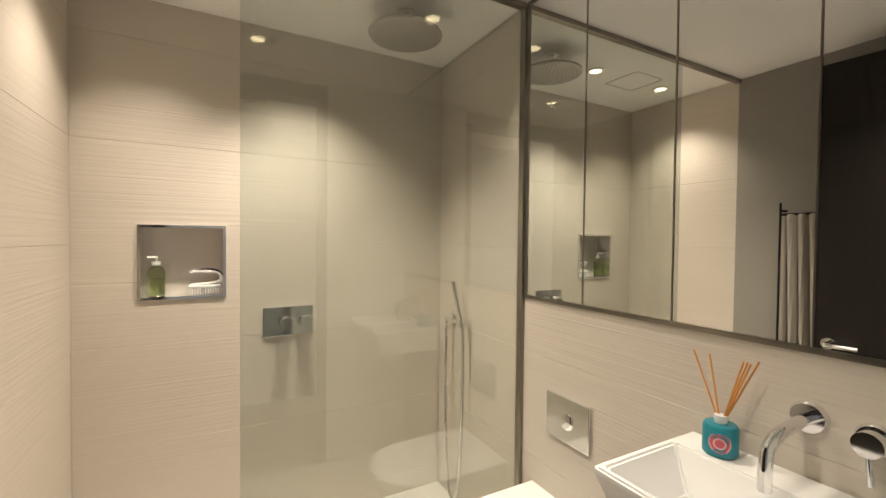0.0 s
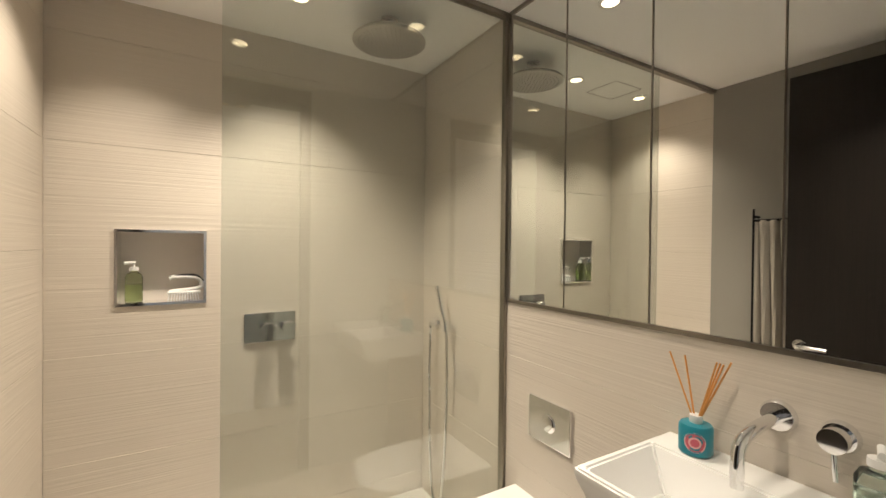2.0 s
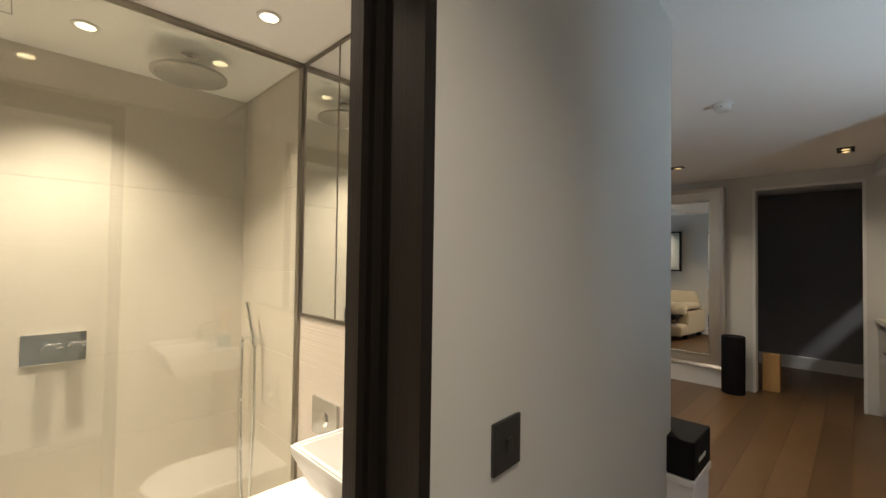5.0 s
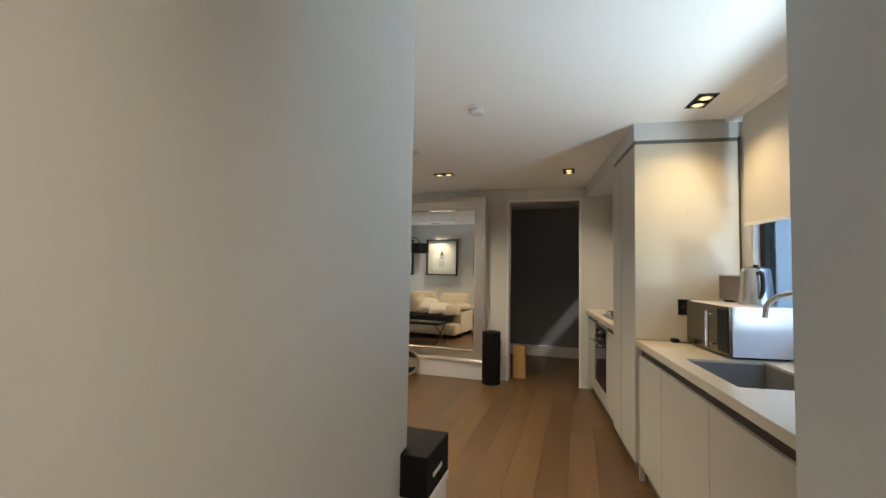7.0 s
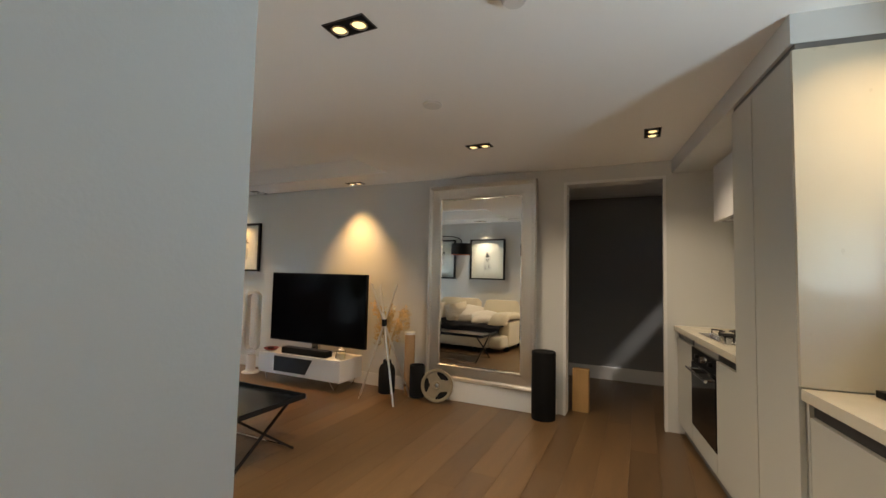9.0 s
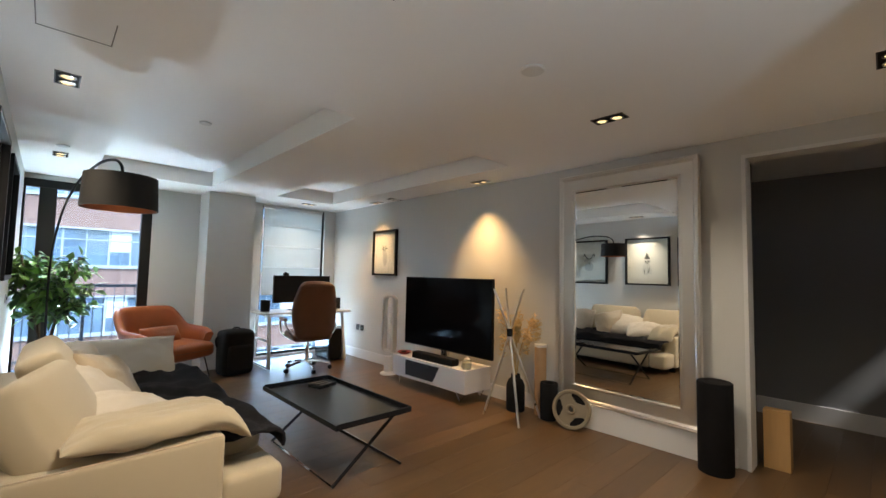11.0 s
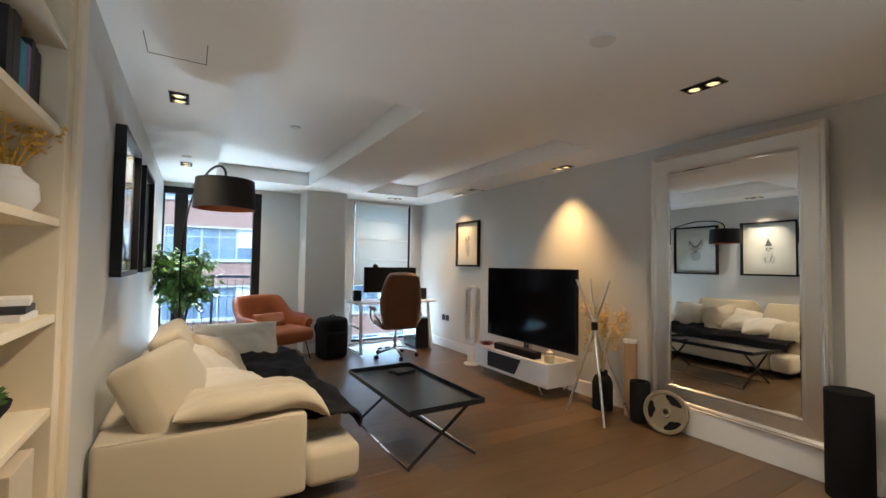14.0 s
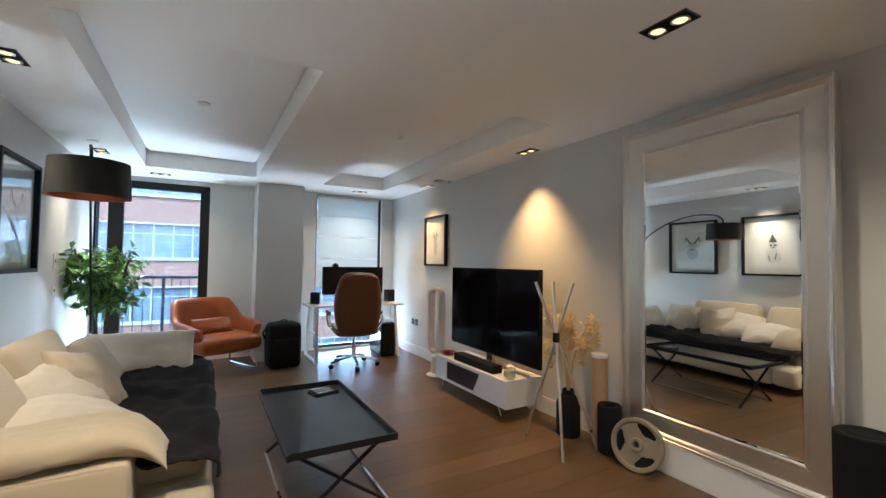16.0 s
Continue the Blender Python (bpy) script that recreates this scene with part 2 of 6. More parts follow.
M_SKETCH = material("pencil_grey", (0.48, 0.48, 0.48), 0.85, vary=0.3, scale=22)
M_SKETCHD = material("pencil_dark", (0.10, 0.10, 0.10), 0.85, vary=0.4, scale=22)
M_COPPER = material("copper_lining", (0.42, 0.13, 0.05), 0.4, 0.7, vary=0.1)
M_SHADE = material("black_shade_fabric", (0.012, 0.011, 0.010), 0.8, vary=0.2, bump=0.3, bump_scale=500)
M_LEAF = material("ficus_leaf", (0.10, 0.25, 0.05), 0.4, vary=0.3, scale=4, second=(0.17, 0.34, 0.08), random=0.2)
M_LEAF2 = material("dark_ficus_leaf", (0.055, 0.14, 0.04), 0.4, vary=0.3, scale=4)
M_BARK = material("grey_brown_bark", (0.09, 0.065, 0.045), 0.9, vary=0.3, scale=20, bump=0.5)
M_POT = material("dark_planter", (0.03, 0.03, 0.032), 0.6)
M_DRY = material("dried_pampas", (0.50, 0.37, 0.18), 0.95, vary=0.3, scale=14)
M_DRYW = material("dried_white_flower", (0.66, 0.48, 0.26), 0.95, vary=0.2, scale=18)
M_CORK = material("pale_brown_card", (0.42, 0.27, 0.15), 0.85, vary=0.1, scale=10)
M_FOAM = material("black_foam", (0.011, 0.011, 0.012), 0.9, spec=0.15, vary=0.3, bump=0.5, bump_scale=200)
M_IRON = material("grey_cream_enamel", (0.23, 0.195, 0.14), 0.5, vary=0.12, scale=10, bump=0.15, bump_scale=60)
M_PALEWOOD = material("pale_pine", (0.45, 0.27, 0.11), 0.6, vary=0.15, scale=4, stretch=(10, 10, 1))
M_ROLLER = translucent_mat("roller_blind_cloth", (0.72, 0.73, 0.70), 0.42)
M_ROLLERK = translucent_mat("cream_roller_blind", (0.72, 0.68, 0.60), 0.25)
M_BULB = glow("lamp_face", (1.0, 0.72, 0.34), 0.075)
M_BULBBATH = glow("bath_lamp_face", (1.0, 0.80, 0.48), 0.5)
M_BULBOFF = material("lamp_face_dim", (0.8, 0.78, 0.7), 0.3)
M_TEAL = material("teal_label", (0.012, 0.20, 0.27), 0.3, vary=0.06)
M_PINK = material("pink_rosette", (0.55, 0.10, 0.14), 0.5, vary=0.1)
M_PINKL = material("pale_pink_print", (0.75, 0.42, 0.42), 0.5)
M_REED = material("orange_reed", (0.62, 0.28, 0.07), 0.7, vary=0.15)
M_SOAP = glass_mat("green_soap_bottle", (0.80, 0.88, 0.62), 0.05)
M_SOAPC = glass_mat("clear_soap_bottle", (0.85, 0.95, 0.90), 0.05)
M_CANDLE = material("cream_wax", (0.78, 0.70, 0.55), 0.4)
M_RED = material("dark_red_dish", (0.22, 0.02, 0.015), 0.3)
M_BOOKB = material("black_book_cloth", (0.02, 0.02, 0.025), 0.6)
M_BOOKC = material("cyan_book_cloth", (0.04, 0.33, 0.48), 0.6)
M_BOOKP = material("lilac_book_cloth", (0.30, 0.16, 0.36), 0.6)
M_BRASS = material("brass", (0.75, 0.50, 0.18), 0.25, 1.0)
M_SHELF = material("cream_shelf_paint", (0.72, 0.62, 0.45), 0.5, vary=0.02)
M_YELLOW = material("yellow_dried_flower", (0.62, 0.36, 0.06), 0.9, vary=0.25, scale=20)
M_ROLLERL = translucent_mat("blind_batten_cloth", (0.9, 0.91, 0.90), 0.5)
M_SKETCHL = material("pencil_pale", (0.60, 0.60, 0.59), 0.85, vary=0.25, scale=30)
M_TOWEL = material("grey_towel", (0.33, 0.30, 0.26), 0.95, vary=0.15, scale=8, bump=0.5, bump_scale=300)
M_BRICK = material("orange_brick", (0.26, 0.135, 0.10), 0.85, vary=0.25, scale=2.5, second=(0.31, 0.18, 0.13), grain=0.3, grain_scale=9, random=0.1)
M_STONE = material("pale_render_band", (0.42, 0.42, 0.41), 0.8, vary=0.06, scale=2)
M_WINBLUE = material("office_window_glass", (0.05, 0.08, 0.11), 0.12, vary=0.5, scale=0.7, second=(0.16, 0.22, 0.27))
M_PAINTBRICK = material("white_painted_brick", (0.40, 0.42, 0.44), 0.8, vary=0.08, scale=6, random=0.06, bump=0.3, bump_scale=40)
M_RAIL = material("dark_grey_metal_paint", (0.07, 0.075, 0.08), 0.5, vary=0.1)
M_ASPHALT = material("asphalt", (0.05, 0.05, 0.052), 0.9, vary=0.15, scale=2)
M_BALC = material("grey_balcony_slab", (0.32, 0.33, 0.33), 0.8, vary=0.1)
M_DIAL = material("grey_plate", (0.06, 0.058, 0.06), 0.35, 0.6)
M_TOASTER = material("taupe_enamel", (0.16, 0.13, 0.11), 0.4)


# Mesh helpers.
def box(bm, x0, x1, y0, y1, z0, z1, bevel=0.0, seg=2):
    r = bmesh.ops.create_cube(bm, size=1.0)
    vs = r["verts"]
    for v in vs:
        v.co = Vector((x0 + (v.co.x + 0.5) * (x1 - x0), y0 + (v.co.y + 0.5) * (y1 - y0), z0 + (v.co.z + 0.5) * (z1 - z0)))
    if bevel:
        es = {e for v in vs for e in v.link_edges}
        bmesh.ops.bevel(bm, geom=list(es), offset=bevel, segments=seg, affect="EDGES", profile=0.6)
    return bm


def boxes(*rows, bevel=0.0):
    bm = bmesh.new()
    for r in rows:
        box(bm, *r, bevel=bevel)
    return bm


def prism(poly, z0, z1, bm=None):
    """An upright solid over a plan outline (counter-clockwise)."""
    bm = bm or bmesh.new()
    lo = [bm.verts.new((x, y, z0)) for x, y in poly]
    hi = [bm.verts.new((x, y, z1)) for x, y in poly]
    bm.faces.new(list(reversed(lo)))
    bm.faces.new(hi)
    k = len(poly)
    for i in range(k):
        bm.faces.new((lo[i], lo[(i + 1) % k], hi[(i + 1) % k], hi[i]))
    return bm


def rod(bm, p0, p1, r0, r1=None, seg=12):
    """A round bar from p0 to p1."""
    p0, p1 = Vector(p0), Vector(p1)
    d = p1 - p0
    m = Matrix.Translation((p0 + p1) / 2) @ d.to_track_quat("Z", "Y").to_matrix().to_4x4()
    bmesh.ops.create_cone(bm, cap_ends=True, segments=seg, radius1=r0, radius2=r0 if r1 is None else r1, depth=d.length, matrix=m)
    return bm


def pipe(bm, pts, r, seg=8):
    """A bent tube through the points."""
    pts = [Vector(p) for p in pts]
    rings, up = [], None
    for i, p in enumerate(pts):
        d = (pts[min(i + 1, len(pts) - 1)] - pts[max(i - 1, 0)]).normalized()
        if up is None:
            up = d.orthogonal().normalized()
        up = (up - d * up.dot(d)).normalized()
        side = d.cross(up)
        rings.append([bm.verts.new(p + r * (math.cos(a) * up + math.sin(a) * side)) for a in (2 * math.pi * k / seg for k in range(seg))])
    for a, b in zip(rings, rings[1:]):
        for k in range(seg):
            bm.faces.new((a[k], a[(k + 1) % seg], b[(k + 1) % seg], b[k]))
    bm.faces.new(list(reversed(rings[0])))
    bm.faces.new(rings[-1])
    return bm


def curve_pts(ctrl, n=24):
    """Points along a smooth curve through the control points."""
    c = [Vector(p) for p in ctrl]
    c = [2 * c[0] - c[1]] + c + [2 * c[-1] - c[-2]]
    out = []
    spans = len(c) - 3
    for s in range(spans):
        p0, p1, p2, p3 = c[s:s + 4]
        for k in range(n // spans + 1):
            u = k / (n // spans + 1)
            out.append(0.5 * (2 * p1 + (p2 - p0) * u + (2 * p0 - 5 * p1 + 4 * p2 - p3) * u * u + (3 * p1 - p0 - 3 * p2 + p3) * u ** 3))
    out.append(c[-2])
    return out


def lathe(profile, seg=28, bm=None, at=(0, 0, 0)):
    """A turned solid from (radius, height) pairs."""
    bm = bm or bmesh.new()
    rings = []
    for r, z in profile:
        if r < 1e-5:
            rings.append([bm.verts.new((at[0], at[1], at[2] + z))])
        else:
            rings.append([bm.verts.new((at[0] + r * math.cos(2 * math.pi * k / seg), at[1] + r * math.sin(2 * math.pi * k / seg), at[2] + z)) for k in range(seg)])
    for a, b in zip(rings, rings[1:]):
        for k in range(seg):
            q = [a[k % len(a)], a[(k + 1) % len(a)], b[(k + 1) % len(b)], b[k % len(b)]]
            q = [v for i, v in enumerate(q) if v not in q[:i]]
            if len(q) > 2:
                bm.faces.new(q)
    return bm


def pillow(w, d, h, bm=None, m=None, seed=1, crumple=0.012, pinch=0.10, n=34, droop=None):
    """A stuffed cushion, rounded to a seam at its edges and drawn out at the corners, with soft creases."""
    bm = bm or bmesh.new()
    grid = {}
    for side in (1, -1):
        for i in range(n + 1):
            for j in range(n + 1):
                u, v = math.sin(math.pi / 2 * (-1 + 2 * i / n)), math.sin(math.pi / 2 * (-1 + 2 * j / n))
                if (i in (0, n) or j in (0, n)) and side < 0:
                    grid[side, i, j] = grid[1, i, j]
                    continue
                puff = max(0.0, (1 - abs(u) ** 2.8) * (1 - abs(v) ** 2.8)) ** 0.5
                draw = 1 - pinch * 0.5 * (1 - v * v) * u * u
                draw2 = 1 - pinch * 0.5 * (1 - u * u) * v * v
                p = Vector((u * draw * w / 2, v * draw2 * d / 2, side * puff * h / 2))
                q = Vector((u * 1.5, v * 1.5, seed * 3.7 + side * 0.6))
                crease = abs(noise.noise(q * 1.3 + Vector((4, 2, 1)))) * 1.6 + abs(noise.noise(q * 2.6)) * 0.9 - 0.6
                p += Vector((0, 0, side)) * (noise.noise(q) * 1.2 - crease) * crumple * min(1, puff * 1.4)
                p += Vector((noise.noise(q + Vector((9, 0, 0))), noise.noise(q + Vector((0, 9, 0))), 0.8 * noise.noise(q + Vector((0, 0, 7))))) * crumple * 1.3
                p += Vector((0, 0, side * 0.35)) * crumple * noise.noise(q * 5.5) * min(1, puff * 1.4)
                corner = 1 - 0.05 * max(0.0, abs(u) + abs(v) - 1.45)
                p.x, p.y = p.x * corner, p.y * corner
                if droop and p.x > droop[0]:
                    p.z -= droop[1] * (p.x - droop[0]) ** 2
                    p.x -= droop[2] * (p.x - droop[0]) ** 2
                grid[side, i, j] = bm.verts.new((m @ p) if m else p)
    for side in (1, -1):
        for i in range(n):
            for j in range(n):
                f = [grid[side, i, j], grid[side, i + 1, j], grid[side, i + 1, j + 1], grid[side, i, j + 1]]
                bm.faces.new(f if side > 0 else f[::-1])
    return bm


def part(name, bm, mat, parent=None, label="", smooth=False, at=None, sharp=38):
    """Links a bmesh as one mesh object, under a thing or a part where a parent is given."""
    bmesh.ops.recalc_face_normals(bm, faces=bm.faces)
    me = bpy.data.meshes.new(name)
    bm.to_mesh(me)
    bm.free()
    me.materials.append(mat)
    if smooth:
        for p in me.polygons:
            p.use_smooth = True
        me.set_sharp_from_angle(angle=radians(sharp))
    ob = new(name, me)
    if at is not None:
        ob.matrix_basis = at
    if parent is not None:
        ob.parent = parent
    if label:
        ob["label"] = label
    return ob


def thing(name, label, category, m=None, group="", kind=""):
    ob = new(name)
    ob.empty_display_size = 0.1
    if m is not None:
        ob.matrix_basis = m
    return tagged(ob, label, category, group, kind)


def structure(name, bm, mat, label, category="", smooth=False, at=None):
    return tagged(part(name, bm, mat, None, "", smooth, at), label, category or name.split("_")[0], kind="structure")


# The plan, in metres.
LEFT, FAR, WIN_Y = 2.08, 5.90, 6.15          # living room's walls
BX0, BX1, BY1 = -0.345, 1.205, 2.03          # shower room's inner faces
HALL_Y = -1.02                               # hall's wall beside the kitchen
TOP = 2.75

# Living room and hall walls.
structure("wall_far", boxes((FAR, FAR + 0.14, 0.32, WIN_Y + 0.3, 0, TOP), (FAR, FAR + 0.14, -0.54, 0.32, 2.195, TOP), (FAR, FAR + 0.14, -1.5, -0.54, 0, TOP)),
          M_WALL, "pale grey painted wall behind the television", "wall")
structure("wall_left", boxes((LEFT - 0.12, LEFT, 1.525, WIN_Y + 0.3, 0, TOP)), M_WALL, "pale grey painted wall behind the sofa", "wall")
# The corner block between hall and living room, with a shelved recess in it.
structure("wall_corner", prism([(0.72, -0.045), (2.08, 0.03), (2.08, 0.30), (1.70, 0.30), (1.70, 0.20), (0.72, 0.10)], 0, TOP), M_WALL,
          "pale grey painted wall between hall and living room", "wall")
structure("wall_recess", boxes((1.62, 1.70, 0.20, 1.72, 0, TOP), (1.70, 1.96, 1.44, 1.60, 0, TOP)), M_WALL, "grey back wall of the shelved recess", "wall")
structure("wall_window", boxes((1.9, 2.08, WIN_Y, WIN_Y + 0.3, 0, TOP), (2.08, 3.28, WIN_Y, WIN_Y + 0.3, 2.28, TOP), (3.28, 4.67, WIN_Y, WIN_Y + 0.3, 0, TOP),
          (4.67, 5.70, WIN_Y, WIN_Y + 0.3, 2.315, TOP), (5.70, FAR, WIN_Y, WIN_Y + 0.3, 0, TOP)), M_WALL, "pale grey painted wall round the windows", "wall")
structure("column", boxes((3.82, 4.41, 5.72, WIN_Y, 0, C_LIV), bevel=0.006), M_WALL, "boxed grey column between the windows", "column")
structure("wall_hall", prism([(-0.9, -1.16), (1.96, -1.16), (1.96, -1.00), (-0.9, -1.06)], 0, TOP), M_WALL, "pale grey hall wall", "wall")
structure("wall_hall_end", boxes((-1.0, -0.9, -1.16, 0.2, 0, TOP)), M_WALL, "pale grey end wall of the hall", "wall")
structure("wall_kitchen", boxes((-2.1, -1.62, -0.78, -0.645, 0, TOP), (-1.62, -0.11, -0.78, -0.645, 0, 1.0), (-1.62, -0.11, -0.78, -0.645, 2.30, TOP), (-0.11, 2.3, -0.78, -0.645, 0, TOP)),
          M_WALL, "cream-lit wall behind the kitchen units", "wall", at=KIT)
structure("wall_kitchen_end", boxes((1.84, 1.96, -1.9, -1.16, 0, TOP)), M_WALL, "grey wall closing the kitchen run", "wall")

# Ceiling of living room and hall, with two trays.
TR = [(2.645, 3.765), (4.58, 5.43)]
TY0, TY1, TZ = 2.05, 5.40, 2.505
rows = [(-1.0, FAR + 0.1, -1.62, -0.045, C_LIV, TOP), (1.6, FAR + 0.1, -0.045, TY0, C_LIV, TOP), (1.6, FAR + 0.1, TY1, WIN_Y + 0.1, C_LIV, TOP),
        (1.6, TR[0][0], TY0, TY1, C_LIV, TOP), (TR[0][1], TR[1][0], TY0, TY1, C_LIV, TOP), (TR[1][1], FAR + 0.1, TY0, TY1, C_LIV, TOP)]
rows += [(a, b, TY0, TY1, TZ + 0.03, TOP) for a, b in TR]
rows += [(a + 0.03, b - 0.03, TY0 + 0.03, TY1 - 0.03, TZ, TZ + 0.03) for a, b in TR]
structure("ceiling", boxes(*rows), M_CEIL, "white plaster ceiling with two recessed trays", "ceiling")

# Skirtings.
structure("baseboard", boxes((FAR - 0.016, FAR, 0.38, 5.7, 0, 0.12), (FAR - 0.012, FAR, 0.38, 5.7, 0.12, 0.135)), M_TRIM, "white painted skirting board", "skirting")
structure("baseboard_left", boxes((LEFT, LEFT + 0.016, 1.54, WIN_Y, 0, 0.13)), M_TRIM, "white painted skirting board", "skirting")
structure("baseboard_window", boxes((3.30, 3.82, WIN_Y - 0.016, WIN_Y, 0, 0.13), (3.82, 4.41, 5.704, 5.72, 0, 0.13)), M_TRIM, "white painted skirting board", "skirting")

# Doorway to the bedroom, and the bedroom, its dimness put into the wall colour.
fr = boxes((FAR - 0.012, FAR + 0.15, 0.30, 0.325, 0, 2.195), (FAR - 0.012, FAR + 0.15, -0.545, -0.52, 0, 2.195), (FAR - 0.012, FAR + 0.15, -0.545, 0.325, 2.175, 2.20))
structure("door_lining", fr, M_TRIM, "grey painted lining of the bedroom doorway", "door frame")
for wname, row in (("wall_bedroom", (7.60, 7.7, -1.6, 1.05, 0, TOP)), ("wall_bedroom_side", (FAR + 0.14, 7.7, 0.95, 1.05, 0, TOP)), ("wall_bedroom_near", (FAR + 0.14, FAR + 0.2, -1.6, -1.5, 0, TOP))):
    structure(wname, boxes(row), M_BEDWALL, "bedroom wall in grey paint darkened for dim light", "wall")
# Unseen wall with a slit added to throw a sun streak inside.
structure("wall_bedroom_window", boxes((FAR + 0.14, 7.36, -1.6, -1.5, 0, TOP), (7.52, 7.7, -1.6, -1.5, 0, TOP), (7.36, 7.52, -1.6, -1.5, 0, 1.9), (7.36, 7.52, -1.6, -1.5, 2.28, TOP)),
          M_BEDWALL, "unseen bedroom wall with a slit added for the light streak", "wall")
structure("ceiling_bedroom", boxes((FAR + 0.1, 7.7, -1.6, 1.05, 2.33, TOP)), M_CEIL, "white bedroom ceiling", "ceiling")
structure("baseboard_bedroom", boxes((7.584, 7.6, -1.5, 0.95, 0, 0.16)), M_TRIM, "white painted skirting board", "skirting")
bd = thing("door_bedroom", "black-stained bedroom door standing open", "door", pose(FAR + 0.15, 0.30, 0, 0, 0, 80), kind="structure")
part("leaf", boxes((0.0, 0.78, -0.02, 0.022, 0.01, 2.17), bevel=0.003), M_DARKWOOD, bd)
part("handle", rod(bmesh.new(), (0.70, -0.07, 1.0), (0.58, -0.07, 1.0), 0.009), M_CHROME, bd)

# Shower room shell.
front = boxes((-0.45, -0.29, -0.05, 0.09, 0, TOP), (-0.29, 0.72, -0.05, 0.09, 2.24, TOP), (0.722, 0.82, 0.0, 0.084, 0, TOP), (0.82, BX1 + 0.1, 0.084, 0.128, 0, TOP))
structure("wall_bath_front", front, M_WALL, "grey wall with the shower room doorway", "wall")
structure("wall_bath_left", boxes((BX0 - 0.1, BX0, 0.09, 1.33, 0, TOP)), M_TAUPE, "taupe painted wall behind the open door", "wall")
wl = structure("wall_shower_left", boxes((BX0 - 0.1, BX0 - 0.012, 1.33, BY1 + 0.1, 0, TOP)), M_GROUT, "cream tiled shower wall with ribbed porcelain", "wall")
wb = structure("wall_shower_back", boxes((BX0, -0.142, BY1 + 0.012, BY1 + 0.1, 0, TOP), (0.167, BX1, BY1 + 0.012, BY1 + 0.1, 0, TOP), (-0.142, 0.167, BY1 + 0.012, BY1 + 0.1, 0, 1.10),
               (-0.142, 0.167, BY1 + 0.012, BY1 + 0.1, 1.40, TOP)), M_GROUT, "cream tiled shower wall with ribbed porcelain and a niche", "wall")
wr = structure("wall_bath_right", boxes((BX1 + 0.012, BX1 + 0.1, 0.09, BY1 + 0.1, 0, TOP)), M_GROUT, "cream tiled wall behind basin and toilet", "wall")
structure("ceiling_bath", boxes((BX0 - 0.1, BX1 + 0.1, -0.05, BY1 + 0.1, C_BATH, TOP)), M_CEIL, "white plaster shower room ceiling", "ceiling")
structure("floor_bath", boxes((BX0, BX1, -0.05, 1.36, -0.1, 0.0)), M_BATHFLOOR, "beige tiled shower room floor", "floor")
structure("shower_tray", boxes((BX0, BX1, 1.36, BY1 + 0.012, -0.1, 0.02), (BX0, BX1, 1.36, 1.39, 0.02, 0.035)), M_TRAY, "low white shower tray", "shower tray")

# Dark doorcase and open door of the shower room.
case = thing("door_case", "black-stained timber doorcase of the shower room", "door frame", kind="structure")
jamb = prism([(0.676, 0.086), (0.676, 0.035), (0.692, 0.035), (0.694, -0.056), (0.716, -0.056), (0.72, 0.0), (0.72, 0.086)], 0, 2.17)
part("jamb", jamb, M_DARKWOOD, case)
part("stop", boxes((0.663, 0.676, 0.05, 0.0855, 0, 2.155)), M_DARKWOOD, case)
part("jamb", boxes((-0.30, -0.25, -0.056, 0.112, 0, 2.17)), M_DARKWOOD, case)
part("head", boxes((-0.30, 0.716, -0.056, 0.112, 2.17, 2.25)), M_DARKWOOD, case)
d1 = thing("door_bath", "black-stained shower room door standing open", "door", pose(-0.235, 0.10, 0, 0, 0, 86.4), kind="structure")
part("leaf", boxes((0, 0.80, -0.022, 0.022, 0.01, 2.165), bevel=0.003), M_DARKWOOD, d1)
hb = lathe([(0, 0), (0.026, 0), (0.026, 0.008), (0, 0.008)])
hb.transform(pose(0.745, -0.022, 0.90, 90))
part("rose", hb, M_CHROME, d1, smooth=True)
hp = pipe(bmesh.new(), curve_pts([(0.745, -0.024, 0.90), (0.745, -0.06, 0.90), (0.73, -0.074, 0.90), (0.635, -0.074, 0.90)], 16), 0.012)
part("handle", hp, M_CHROME, d1, "polished chrome lever handle", smooth=True)

# Windows.
wdoor = thing("window_balcony", "dark-framed glazed balcony doors", "window", kind="structure")
part("window_frame", boxes((2.08, 3.28, WIN_Y + 0.02, WIN_Y + 0.10, 2.19, 2.28), (3.17, 3.28, WIN_Y + 0.02, WIN_Y + 0.10, 0, 2.19), (2.08, 2.10, WIN_Y + 0.02, WIN_Y + 0.10, 0, 2.19),
     (2.21, 2.36, WIN_Y + 0.02, WIN_Y + 0.10, 0, 2.19), (2.08, 3.28, WIN_Y + 0.02, WIN_Y + 0.10, 0, 0.07), bevel=0.004), M_FRAME, wdoor)
for a, b in ((2.10, 2.21), (2.36, 3.17)):
    p = part("pane", boxes((a, b, WIN_Y + 0.055, WIN_Y + 0.061, 0.07, 2.19)), M_DIMPANE, wdoor)
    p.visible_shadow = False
wdesk = thing("window_desk", "tall window behind the desk", "window", kind="structure")
part("window_frame", boxes((4.67, 4.69, WIN_Y + 0.03, WIN_Y + 0.12, 0.02, 2.315), (5.66, 5.70, WIN_Y + 0.03, WIN_Y + 0.12, 0.02, 2.315), (4.69, 5.66, WIN_Y + 0.03, WIN_Y + 0.12, 0.02, 0.06),
     (4.69, 5.66, WIN_Y + 0.03, WIN_Y + 0.12, 2.26, 2.315), bevel=0.004), M_FRAME, wdesk)
p = part("pane", boxes((4.69, 5.66, WIN_Y + 0.07, WIN_Y + 0.076, 0.06, 2.26)), M_DIMPANE, wdesk)
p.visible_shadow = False
